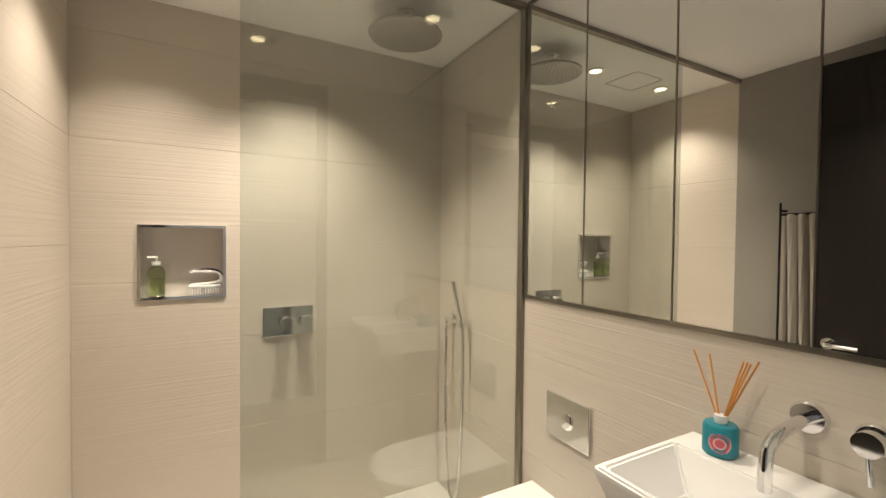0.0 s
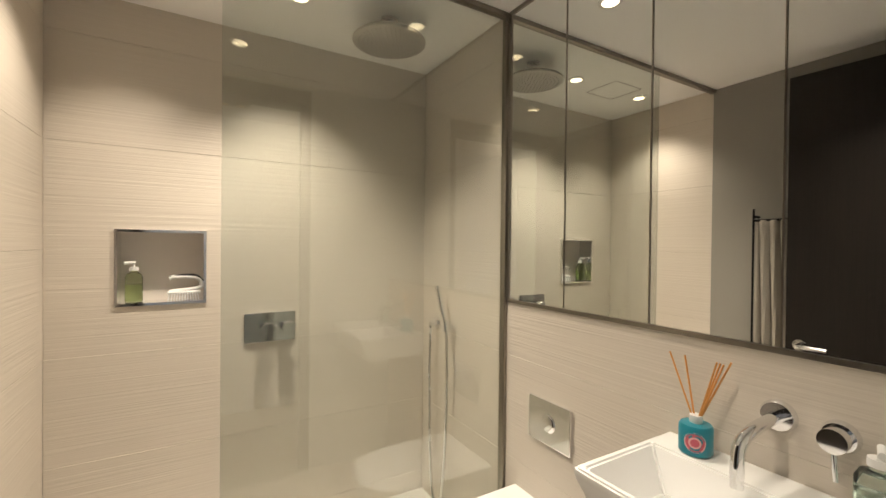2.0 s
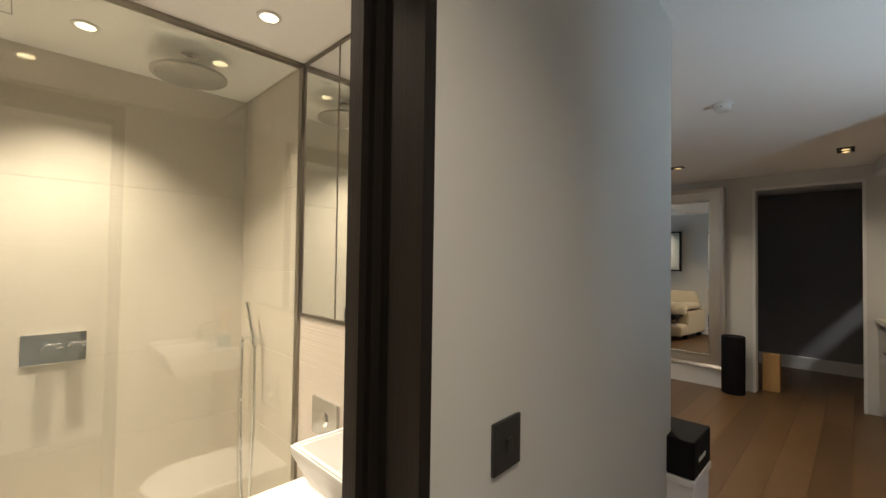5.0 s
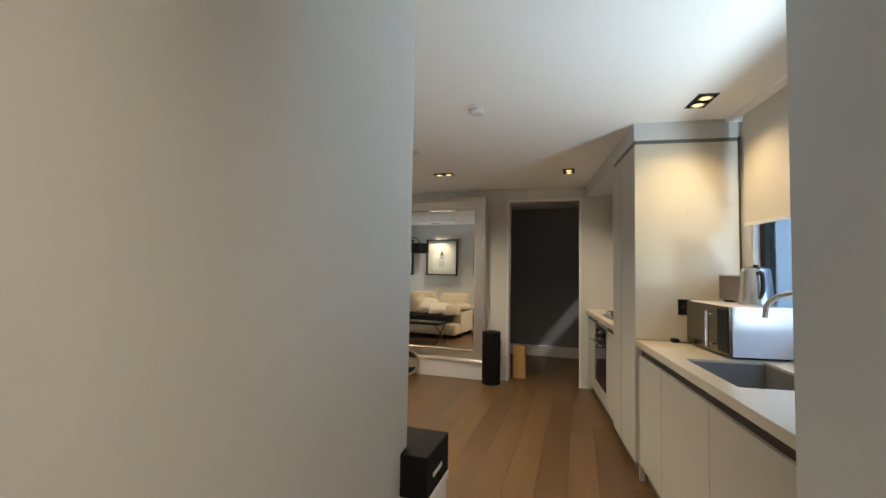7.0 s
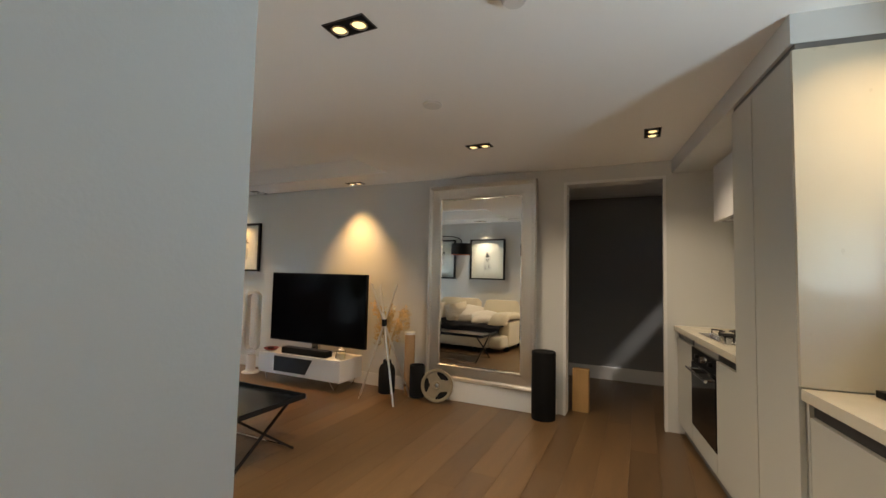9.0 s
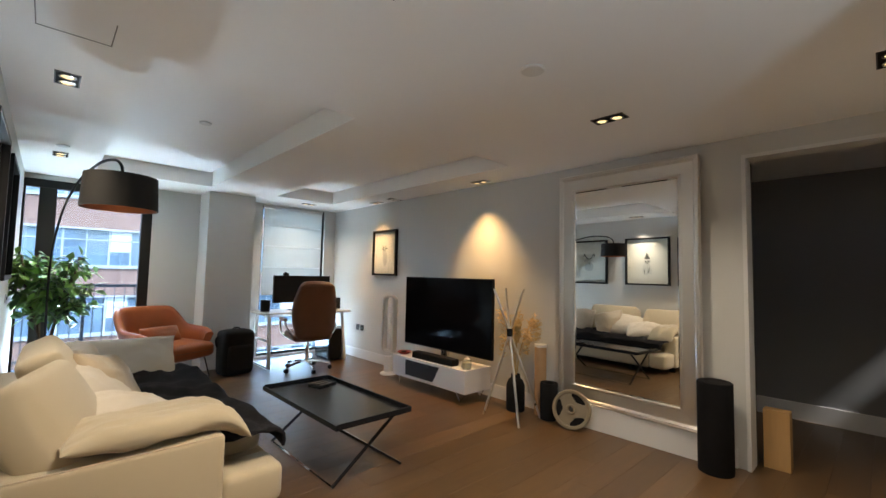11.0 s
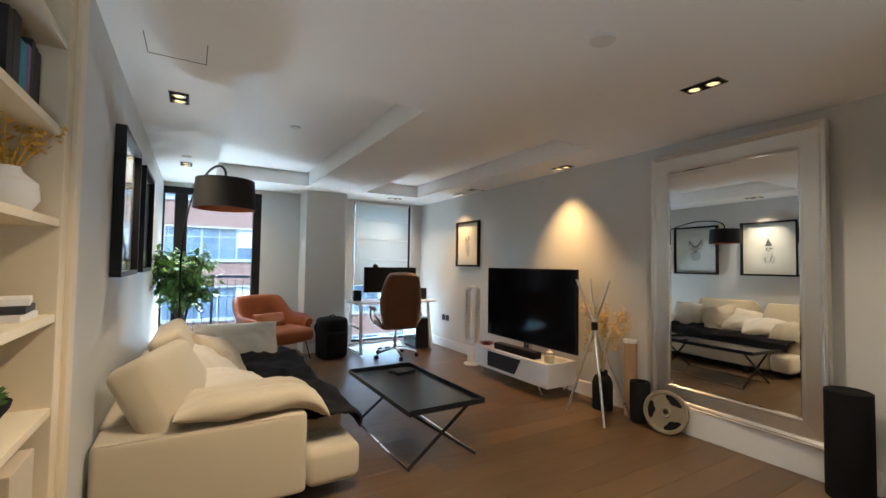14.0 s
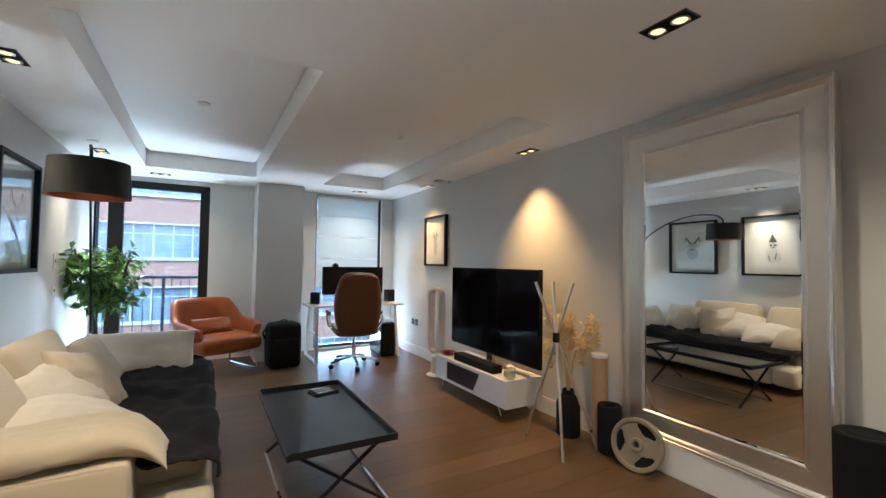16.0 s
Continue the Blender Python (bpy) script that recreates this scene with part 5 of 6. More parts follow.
# Built-in shelves in the recess.
shelf_unit = thing("built_in_shelves", "cream built-in shelves with books and ornaments", "shelves")
part("side", boxes((1.702, 2.082, 1.36, 1.44, 0, C_LIV - 0.002), bevel=0.002), M_SHELF, shelf_unit)
part("side", boxes((1.70, 2.095, 0.305, 0.36, 0, C_LIV - 0.002), bevel=0.002), M_SHELF, shelf_unit)
part("edge_trim", boxes((1.962, 2.098, 1.441, 1.5245, 0, C_LIV - 0.002), bevel=0.004), M_SHELF, shelf_unit)
part("back_panel", boxes((1.70, 1.712, 0.36, 1.36, 0, C_LIV - 0.002)), M_SHELF, shelf_unit)
SHELVES = (0.22, 0.52, 0.82, 1.115, 1.42, 1.71, 2.00)
for z in SHELVES:
    part("shelf", boxes((1.712, 2.078, 0.36, 1.36, z - 0.026, z), bevel=0.002), M_SHELF, shelf_unit)
yy = 1.335
for k, (th, hgt, mt) in enumerate(((0.025, 0.22, M_BOOKB), (0.02, 0.225, M_BOOKB), (0.03, 0.235, M_BOOKB), (0.03, 0.205, M_BOOKP), (0.05, 0.195, M_BOOKC), (0.05, 0.25, M_BOOKB), (0.04, 0.24, M_BOOKB))):
    bk = thing("book", {M_BOOKB: "black clothbound book upright on the shelf", M_BOOKP: "lilac paperback upright on the shelf", M_BOOKC: "cyan paperback upright on the shelf"}[mt], "book", pose(1.92, yy, 1.711), "books on the shelf")
    part("cover", boxes((-0.10, 0.10, -th, -th + 0.003, 0, hgt), (-0.10, 0.10, -0.003, 0, 0, hgt), (0.097, 0.10, -th + 0.003, -0.003, 0, hgt)), mt, bk)
    part("pages", boxes((-0.098, 0.094, -th + 0.004, -0.004, 0.004, hgt - 0.004)), M_PAPER, bk)
    yy -= th + 0.004
fv = thing("flower_vase", "round white vase of dried yellow flowers", "vase", pose(1.985, 1.235, 1.421))
lathed("vase", [(0, 0), (0.05, 0), (0.075, 0.04), (0.07, 0.09), (0.035, 0.12), (0.03, 0.135), (0.026, 0.13), (0.03, 0.11), (0, 0.1)], M_CERAMIC, fv)
rng = random.Random(8)
bm = bmesh.new()
for k in range(14):
    tip = Vector((rng.uniform(-0.09, 0.09), rng.uniform(-0.12, 0.12), rng.uniform(0.17, 0.29)))
    pipe(bm, [(0, 0, 0.10), tip * 0.6 + Vector((0, 0, 0.04)), tip], 0.002, 4)
    for q in range(18):
        c = tip + Vector((rng.gauss(0, 0.012), rng.gauss(0, 0.012), rng.gauss(0, 0.012)))
        d = Vector((rng.gauss(0, 1), rng.gauss(0, 1), rng.gauss(0, 1))).normalized() * 0.014
        s = d.orthogonal() * 0.5
        bm.faces.new([bm.verts.new(c - s), bm.verts.new(c + s), bm.verts.new(c + d)])
part("flower_spray", bm, M_YELLOW, fv)
bb = thing("brass_bird", "small brass bookend on the shelf", "ornament", pose(2.045, 1.335, 1.711) @ Matrix.Diagonal((0.6, 0.6, 0.6, 1)))
lathed("body", [(0, 0), (0.03, 0), (0.025, 0.02), (0.012, 0.04), (0, 0.05)], M_BRASS, bb)
for k in range(3):
    ob = tagged(part("book", boxes((-0.10, 0.10, -0.075, 0.075, 0.022 * k, 0.022 * k + 0.02), bevel=0.002), (M_PAPER, M_BOOKB, M_PAPER)[k], None, "", False, pose(1.955, 1.21, 1.116, 0, 0, 6 * k)),
                "book lying flat in a small pile" if k != 1 else "dark book lying flat in a small pile", "book", "pile of books")
blk = tagged(lathed("black_bowl", [(0, 0), (0.04, 0), (0.075, 0.05), (0.08, 0.07), (0.07, 0.068), (0.035, 0.01), (0, 0.01)], M_BLACKM, None, pose(1.95, 1.20, 0.821)), "small black bowl on the shelf", "bowl")
moss = bmesh.new()
rng = random.Random(21)
for k in range(260):
    d = Vector((rng.gauss(0, 1), rng.gauss(0, 1), abs(rng.gauss(0.4, 0.8)))).normalized()
    c = Vector((0, 0, 0.062)) + Vector((d.x * 0.055, d.y * 0.055, d.z * 0.05)) * rng.uniform(0.6, 1.1)
    t = d.orthogonal().normalized() * 0.009
    moss.faces.new([moss.verts.new(c - t), moss.verts.new(c + t), moss.verts.new(c + d * 0.024)])
part("foliage", moss, M_LEAF2, tagged(blk, "black bowl planted with small dark foliage", "planter"), "small dark green foliage")["kind"] = "stuff"
cb = tagged(part("cream_box", boxes((-0.12, 0.12, -0.10, 0.10, 0, 0.20), bevel=0.004), M_SAND, None, "", False, pose(1.94, 1.20, 0.521)), "sand-coloured storage box on the shelf", "box")

# Speaker on a white stand by the corner.
sp = thing("loudspeaker", "black box loudspeaker on a white stand", "loudspeaker", pose(2.02, -0.065, 0.607))
part("cabinet", boxes((0, 0.23, 0.0, 0.17, 0, 0.135), bevel=0.006), M_BLACKM, sp)
part("badge", boxes((0.06, 0.15, -0.002, 0.0, 0.05, 0.064)), M_PLASTIC, sp)
st = thing("low_stand", "white stand under the loudspeaker", "stand", pose(2.02, -0.065, 0))
part("top", boxes((-0.005, 0.232, -0.003, 0.18, 0.58, 0.606), bevel=0.003), M_WHITE, st)
part("body", boxes((0.005, 0.225, 0.005, 0.17, 0.03, 0.58), bevel=0.003), M_WHITE, st)
part("plinth", boxes((0.02, 0.21, 0.015, 0.16, 0, 0.03)), M_SHADOWGAP, st)


# ---- Kitchen, in the run's own axes: x along the front, -y into the wall ----
def kthing(name, label, cat, at=(0, 0, 0), turn=0, group=""):
    return thing(name, label, cat, KIT @ pose(*at, 0, 0, turn), group)


def base_unit(x0, x1, z1=0.80, body_top=0.855):
    u = kthing("base_cabinet", "pale grey handleless base cabinet", "cabinet", group="base cabinets")
    part("body", boxes((x0 + 0.001, x1 - 0.001, -0.60, -0.045, 0.10, body_top)), M_KITCHEN, u)
    part("door", boxes((x0 + 0.0015, x1 - 0.0015, -0.044, -0.024, 0.105, z1), bevel=0.002), M_KITCHEN, u)
    part("plinth", boxes((x0, x1, -0.09, -0.075, 0, 0.10)), M_SHADOWGAP, u)
    part("grip_channel", boxes((x0, x1, -0.044, -0.038, z1 + 0.003, 0.855)), M_DIAL, u)
    return u


for a, b in ((-0.42, 0.0), (-1.02, -0.42), (-1.62, -1.02), (-1.76, -1.62)):
    base_unit(a, b, body_top=0.67 if a in (-1.02, -1.62) else 0.855)
# Worktop with a cut-out for the sink.
def slab_with_hole(outer, hole, z0, z1):
    """A flat slab with a rectangular opening; outer and hole are (x0, x1, y0, y1)."""
    bm = bmesh.new()
    rings = []
    for (x0, x1, y0, y1), z in ((outer, z1), (hole, z1), (hole, z0), (outer, z0)):
        rings.append([bm.verts.new((x, y, z)) for x, y in ((x0, y0), (x1, y0), (x1, y1), (x0, y1))])
    for a, b in zip(rings, rings[1:] + rings[:1]):
        for k in range(4):
            bm.faces.new((a[k], a[(k + 1) % 4], b[(k + 1) % 4], b[k]))
    return bm


SX0, SX1, SYF, SYB = -1.12, -0.58, -0.09, -0.46
tagged(part("worktop", slab_with_hole((-1.76, 0.0, -0.62, 0.0), (SX0, SX1, SYB, SYF), 0.86, 0.90), M_WORKTOP, None, "", False, KIT),
       "cream quartz kitchen worktop with sink cut-out", "worktop")
sink = kthing("sink", "undermounted grey composite kitchen sink", "sink")
part("bowl", boxes((SX0 - 0.006, SX0 + 0.001, SYB - 0.006, SYF + 0.006, 0.69, 0.888), (SX1 - 0.001, SX1 + 0.006, SYB - 0.006, SYF + 0.006, 0.69, 0.888), (SX0, SX1, SYF - 0.001, SYF + 0.006, 0.69, 0.888),
     (SX0, SX1, SYB - 0.006, SYB + 0.001, 0.69, 0.888), (SX0 - 0.006, SX1 + 0.006, SYB - 0.006, SYF + 0.006, 0.684, 0.69)), M_COMPOSITE, sink)
lathed("drain", [(0, 0.002), (0.03, 0.003), (0.042, 0.001), (0.042, 0)], M_CHROME, sink, pose(-0.85, -0.28, 0.6905))
ov = lathe([(0, 0.002), (0.012, 0.003), (0.018, 0.0)])
ov.transform(pose(-0.95, SYB + 0.0012, 0.84, -90))
part("overflow", ov, M_CHROME, sink, smooth=True)
tap = kthing("kitchen_tap", "chrome swan-neck kitchen tap", "tap", (-0.98, -0.53, 0.90))
lathed("base", [(0, 0), (0.028, 0), (0.026, 0.012), (0.02, 0.02), (0.02, 0.09), (0.0, 0.095)], M_CHROME, tap)
neck = [(0, 0, 0.08), (0, 0, 0.24)] + [(0.0 + 0.155 * (1 - math.cos(a)), 0.06 * (1 - math.cos(a)), 0.24 + 0.115 * math.sin(a)) for a in (math.pi * k / 16 for k in range(1, 15))] + [(0.305, 0.118, 0.23)]
part("spout", pipe(bmesh.new(), neck, 0.0125, 12), M_CHROME, tap, smooth=True)
part("lever", pipe(bmesh.new(), [(0.0, 0.01, 0.06), (0.0, 0.05, 0.07), (0.01, 0.075, 0.10)], 0.006, 8), M_CHROME, tap, smooth=True)
dish = kthing("dish_brush_set", "washing-up bottle and sponge behind the sink", "cleaning things", (-0.84, -0.55, 0.90))
part("sponge", boxes((-0.05, 0.05, -0.03, 0.03, 0, 0.03), bevel=0.008), M_REED, dish)
part("bottle", lathe([(0, 0), (0.028, 0), (0.03, 0.02), (0.03, 0.08), (0.012, 0.11), (0.012, 0.14), (0, 0.14)], at=(0.09, 0, 0)), M_SOAPC, dish, smooth=True)

# Tall units with their end panel and the bulkhead above.
tall = kthing("tall_cabinet", "tall pale grey handleless kitchen cabinets", "cabinet")
part("body", boxes((0.02, 0.67, -0.62, -0.022, 0.10, 2.19)), M_KITCHEN, tall)
part("end_panel", boxes((0.0, 0.018, -0.62, 0.0, 0.905, 2.19), bevel=0.0015), M_SPLASH, tall, "cream end panel")
part("door", boxes((0.021, 0.398, -0.021, 0.0, 0.105, 2.185), bevel=0.002), M_KITCHEN, tall)
part("door", boxes((0.406, 0.668, -0.021, 0.0, 0.105, 2.185), bevel=0.002), M_KITCHEN, tall)
part("plinth", boxes((0.0, 0.67, -0.07, -0.055, 0, 0.10)), M_SHADOWGAP, tall)
part("lower_end", boxes((0.001, 0.018, -0.60, -0.024, 0.0, 0.858)), M_KITCHEN, tall)
structure("bulkhead", boxes((0.0, 2.14, -0.645, 0.004, 2.215, C_LIV + 0.05)), M_WALL, "grey painted bulkhead over the kitchen units", "bulkhead", at=KIT)
structure("bulkhead_shadow_gap", boxes((0.004, 0.67, -0.62, -0.012, 2.19, 2.215)), M_SHADOWGAP, "dark shadow gap under the bulkhead", "trim", at=KIT)

# Hob recess.
tagged(part("worktop", boxes((0.672, 2.135, -0.62, 0.0, 0.86, 0.90)), M_WORKTOP, None, "", False, KIT), "cream quartz worktop round the hob", "worktop")
tagged(part("splashback", boxes((0.672, 2.135, -0.643, -0.622, 0.90, 2.2)), M_SPLASH, None, "", False, KIT), "cream splashback behind the hob", "splashback", kind="structure")
base_unit(0.672, 1.09)
base_unit(1.67, 2.13)
ovn = kthing("oven", "built-in black glass oven with steel handle", "oven", (1.38, 0, 0))
part("body", boxes((-0.285, 0.285, -0.58, -0.045, 0.12, 0.85)), M_KITCHEN, ovn)
part("panel", boxes((-0.285, 0.285, -0.044, -0.024, 0.70, 0.80), bevel=0.002), M_OVEN, ovn, "black control panel")
part("door", boxes((-0.285, 0.285, -0.044, -0.020, 0.24, 0.695), bevel=0.003), M_OVEN, ovn, "black glass oven door")
part("lower_panel", boxes((-0.285, 0.285, -0.044, -0.024, 0.105, 0.235), bevel=0.002), M_KITCHEN, ovn)
part("plinth", boxes((-0.29, 0.29, -0.09, -0.075, 0, 0.105)), M_SHADOWGAP, ovn)
hd = rod(bmesh.new(), (-0.24, 0.022, 0.655), (0.24, 0.022, 0.655), 0.009)
for sx in (-0.20, 0.20):
    rod(hd, (sx, -0.02, 0.655), (sx, 0.022, 0.655), 0.006)
part("handle", hd, M_CHROME, ovn, "steel bar handle", True)
kn = lathe([(0, 0.02), (0.02, 0.02), (0.022, 0.0), (0, 0)])
kn.transform(pose(0.0, -0.024, 0.75, -90))
part("knob", kn, M_CHROME, ovn, smooth=True)
for sx in (-0.16, 0.16):
    kn = lathe([(0, 0.012), (0.014, 0.012), (0.015, 0.0), (0, 0)])
    kn.transform(pose(sx, -0.024, 0.75, -90))
    part("knob", kn, M_BLACK, ovn, smooth=True)
hob = kthing("gas_hob", "steel gas hob with black pan supports", "hob", (1.34, -0.30, 0.90))
part("plate", boxes((-0.28, 0.28, -0.24, 0.24, 0, 0.008), bevel=0.002), M_STEEL, hob)
for bx, by, r in ((-0.14, 0.10, 0.03), (0.14, 0.10, 0.042), (-0.14, -0.11, 0.042), (0.14, -0.11, 0.03)):
    bz = part("burner", lathe([(0, 0.028), (r * 0.9, 0.028), (r, 0.022), (r * 1.2, 0.012), (r * 1.2, 0.008)], at=(bx, by, 0)), M_BLACK, hob, smooth=True)
    gr = bmesh.new()
    for a in range(4):
        c, s = math.cos(a * math.pi / 2 + 0.78), math.sin(a * math.pi / 2 + 0.78)
        pipe(gr, [(bx + 0.115 * c, by + 0.10 * s, 0.009), (bx + 0.115 * c, by + 0.10 * s, 0.042), (bx + 0.03 * c, by + 0.03 * s, 0.042)], 0.005, 4)
    part("pan_support", gr, M_BLACK, hob)
for k in range(4):
    part("knob", lathe([(0, 0.03), (0.015, 0.03), (0.018, 0.008), (0, 0.008)], at=(-0.09 + 0.06 * k, 0.205, 0)), M_CHROME, hob, smooth=True)
wcab = kthing("wall_cabinet", "white wall cabinet over the hob", "cabinet")
part("body", boxes((0.675, 1.92, -0.62, -0.27, 1.76, 2.205), bevel=0.002), M_WHITE, wcab)
for a, b in ((0.676, 1.29), (1.296, 1.918)):
    part("door", boxes((a, b, -0.269, -0.25, 1.755, 2.20), bevel=0.002), M_WHITE, wcab)
part("light_strip", boxes((0.70, 1.90, -0.55, -0.30, 1.750, 1.759)), M_STEEL, wcab)

# Microwave with kettle and toaster on it.
mwv = kthing("microwave", "white microwave with bronze mirrored door", "microwave", (-0.30, -0.47, 0.90), 3)
part("body", boxes((-0.245, 0.245, -0.16, 0.155, 0.012, 0.268), bevel=0.004), M_WHITE, mwv)
part("door", boxes((-0.243, 0.243, 0.156, 0.172, 0.014, 0.266), bevel=0.002), material("bronze_mirror", (0.16, 0.14, 0.11), 0.12, 0.8), mwv, "bronze mirrored door")
part("keypad", boxes((-0.235, -0.13, 0.1725, 0.175, 0.03, 0.25)), M_BLACK, mwv)
hm = rod(bmesh.new(), (-0.105, 0.215, 0.04), (-0.105, 0.215, 0.235), 0.010)
for z in (0.06, 0.215):
    rod(hm, (-0.105, 0.172, z), (-0.105, 0.215, z), 0.006)
part("handle", hm, M_CHROME, mwv, "steel bar handle", True)
for fx in (-0.2, 0.2):
    part("foot", boxes((fx - 0.015, fx + 0.015, -0.13, 0.13, 0, 0.013)), M_BLACK, mwv)
ket = kthing("kettle", "brushed steel kettle on the microwave", "kettle", (-0.385, -0.52, 1.169))
lathed("body", [(0, 0.0), (0.082, 0.0), (0.084, 0.01), (0.080, 0.02), (0.066, 0.19), (0.060, 0.20), (0, 0.205)], M_STEEL, ket)
lathed("lid", [(0.0, 0.222), (0.012, 0.22), (0.014, 0.208), (0.05, 0.2055), (0.052, 0.200)], M_BLACK, ket)
part("handle", pipe(bmesh.new(), curve_pts([(-0.06, 0.02, 0.175), (-0.12, 0.03, 0.17), (-0.125, 0.03, 0.09), (-0.082, 0.02, 0.05)], 18), 0.011, 8), M_BLACK, ket, smooth=True)
part("spout", prism([(0.05, -0.018), (0.095, 0.0), (0.05, 0.018)], 0.15, 0.19), M_STEEL, ket)
rad = kthing("toaster", "taupe table radio with steel rim on the microwave", "radio", (-0.175, -0.53, 1.169), 14)
part("body", boxes((-0.10, 0.10, -0.05, 0.05, 0.012, 0.16), bevel=0.012), M_TOASTER, rad)
part("rim", boxes((-0.10, 0.10, -0.053, -0.047, 0.156, 0.164), (-0.10, 0.10, 0.047, 0.053, 0.156, 0.164)), M_STEEL, rad)
for fx in (-0.07, 0.07):
    part("foot", boxes((fx - 0.012, fx + 0.012, -0.03, 0.03, 0, 0.013)), M_BLACK, rad)
wall_plate(KIT @ pose(-0.001, -0.30, 1.12, 0, 0, -90), "black double socket above the worktop", "wall_socket", 0.086, 0.10, M_BLACK, 2)
plug = kthing("plug_lead", "black plug and lead lying on the worktop", "plug", (-0.06, -0.22, 0.90))
part("plug", boxes((-0.02, 0.03, -0.02, 0.02, 0, 0.025), bevel=0.004), M_BLACK, plug)
part("lead", pipe(bmesh.new(), curve_pts([(-0.02, 0, 0.006), (-0.03, -0.06, 0.006), (-0.015, -0.12, 0.006), (-0.03, -0.16, 0.006)], 18), 0.004, 6), M_BLACK, plug)

# Kitchen blind.
kb2 = kthing("roller_blind", "cream roller blind pulled half down over the kitchen window", "blind")
part("cloth", boxes((-1.60, -0.115, -0.60, -0.598, 1.64, 2.32)), M_ROLLERK, kb2)
part("hem_bar", boxes((-1.60, -0.115, -0.606, -0.592, 1.625, 1.645), bevel=0.002), M_PLASTIC, kb2)
structure("blind_box", boxes((-1.76, -0.0, -0.645, -0.55, 2.315, 2.34)), M_CEIL, "white pelmet edge over the kitchen blind", "trim", at=KIT)


# ---- Shower room ----
for bx, by, share in BATH_SPOTS:
    t = thing("ceiling_downlight", "round recessed bathroom downlight with white rim", "downlight", pose(bx, by, C_BATH), "bathroom downlights")
    lathed("ring", [(0.032, -0.001), (0.032, -0.006), (0.044, -0.004), (0.045, 0.0)], M_PLASTIC, t)
    lathed("bulb", [(0, -0.004), (0.030, -0.004), (0.032, -0.001)], M_BULBBATH, t)
t = thing("access_panel", "flush white access panel outlined in bathroom ceiling", "hatch", pose(0.03, 1.54, C_BATH))
part("joint", boxes((0, 0.23, 0, 0.003, -0.002, 0), (0, 0.23, 0.207, 0.21, -0.002, 0), (0, 0.003, 0, 0.21, -0.002, 0), (0.227, 0.23, 0, 0.21, -0.002, 0)), M_SHADOWGAP, t)

# Glass screen and its rails.
scr = thing("shower_screen", "fixed clear glass shower screen in bronze rails", "shower screen")
pn = part("pane", boxes((0.19, BX1 - 0.012, 1.328, 1.336, 0.036, C_BATH - 0.018)), M_SCREEN, scr)
pn.visible_shadow = False
part("head_rail", boxes((BX0, BX1, 1.318, 1.346, C_BATH - 0.02, C_BATH - 0.001), bevel=0.001), M_TRACK, scr)
part("wall_channel", boxes((BX1 - 0.014, BX1 + 0.001, 1.316, 1.348, 0.02, C_BATH - 0.02), bevel=0.001), M_TRACK, scr)
part("sill", boxes((0.19, BX1, 1.322, 1.342, 0.0, 0.036)), M_TRACK, scr)

# Mirrored wall cabinet along the wall: frame and doors.
cab = thing("mirror_cabinet", "mirrored wall cabinet in a bronze metal frame", "mirror cabinet")
part("frame", boxes((BX1 - 0.006, BX1 + 0.012, 0.13, 1.314, 1.127, 1.14), (BX1 - 0.006, BX1 + 0.012, 0.13, 1.314, C_BATH - 0.018, C_BATH - 0.001), (BX1 - 0.006, BX1 + 0.012, 1.30, 1.316, 1.14, C_BATH - 0.018), bevel=0.001), M_TRACK, cab)
for a, b in ((1.016, 1.30), (0.706, 1.014), (0.403, 0.704), (0.13, 0.401)):
    part("mirror_door", boxes((BX1 - 0.002, BX1 + 0.006, a + 0.001, b - 0.001, 1.141, C_BATH - 0.019)), M_MIRROR, cab)
    part("edge", boxes((BX1 - 0.0045, BX1 + 0.004, a - 0.0022, a + 0.0012, 1.141, C_BATH - 0.019)), M_TRACK, cab)

# Shower head, handset, valve.
sh = thing("overhead_shower", "large round ceiling shower head", "shower head", pose(0.81, 1.61, C_BATH))
lathed("disc", [(0, -0.070), (0.05, -0.071), (0.145, -0.088), (0.15, -0.094), (0.148, -0.101), (0.14, -0.104), (0, -0.104)], M_HEAD, sh, seg=40)
noz = bmesh.new()
for ring in range(1, 8):
    for k in range(6 * ring):
        a = 2 * math.pi * k / (6 * ring)
        r = 0.018 * ring
        box(noz, r * math.cos(a) - 0.002, r * math.cos(a) + 0.002, r * math.sin(a) - 0.002, r * math.sin(a) + 0.002, -0.107, -0.1035)
part("nozzles", noz, M_SHADOWGAP, sh)
lathed("neck", [(0, 0), (0.035, 0), (0.035, -0.008), (0.014, -0.012), (0.014, -0.072), (0, -0.072)], M_CHROME, sh)
hs = thing("hand_shower", "chrome hand shower with hose on wall bracket", "hand shower")
wx = BX1
br = rod(bmesh.new(), (wx, 1.712, 0.955), (wx - 0.055, 1.712, 0.965), 0.014)
rod(br, (wx - 0.05, 1.712, 0.94), (wx - 0.05, 1.712, 0.99), 0.016)
part("bracket", br, M_CHROME, hs, smooth=True)
part("outlet", rod(rod(bmesh.new(), (wx, 1.865, 0.955), (wx - 0.008, 1.865, 0.955), 0.028), (wx - 0.008, 1.865, 0.955), (wx - 0.05, 1.865, 0.95), 0.012), M_CHROME, hs, smooth=True)
part("handset", rod(bmesh.new(), (wx - 0.045, 1.708, 0.93), (wx - 0.065, 1.768, 1.15), 0.012, 0.0125), M_CHROME, hs, smooth=True)
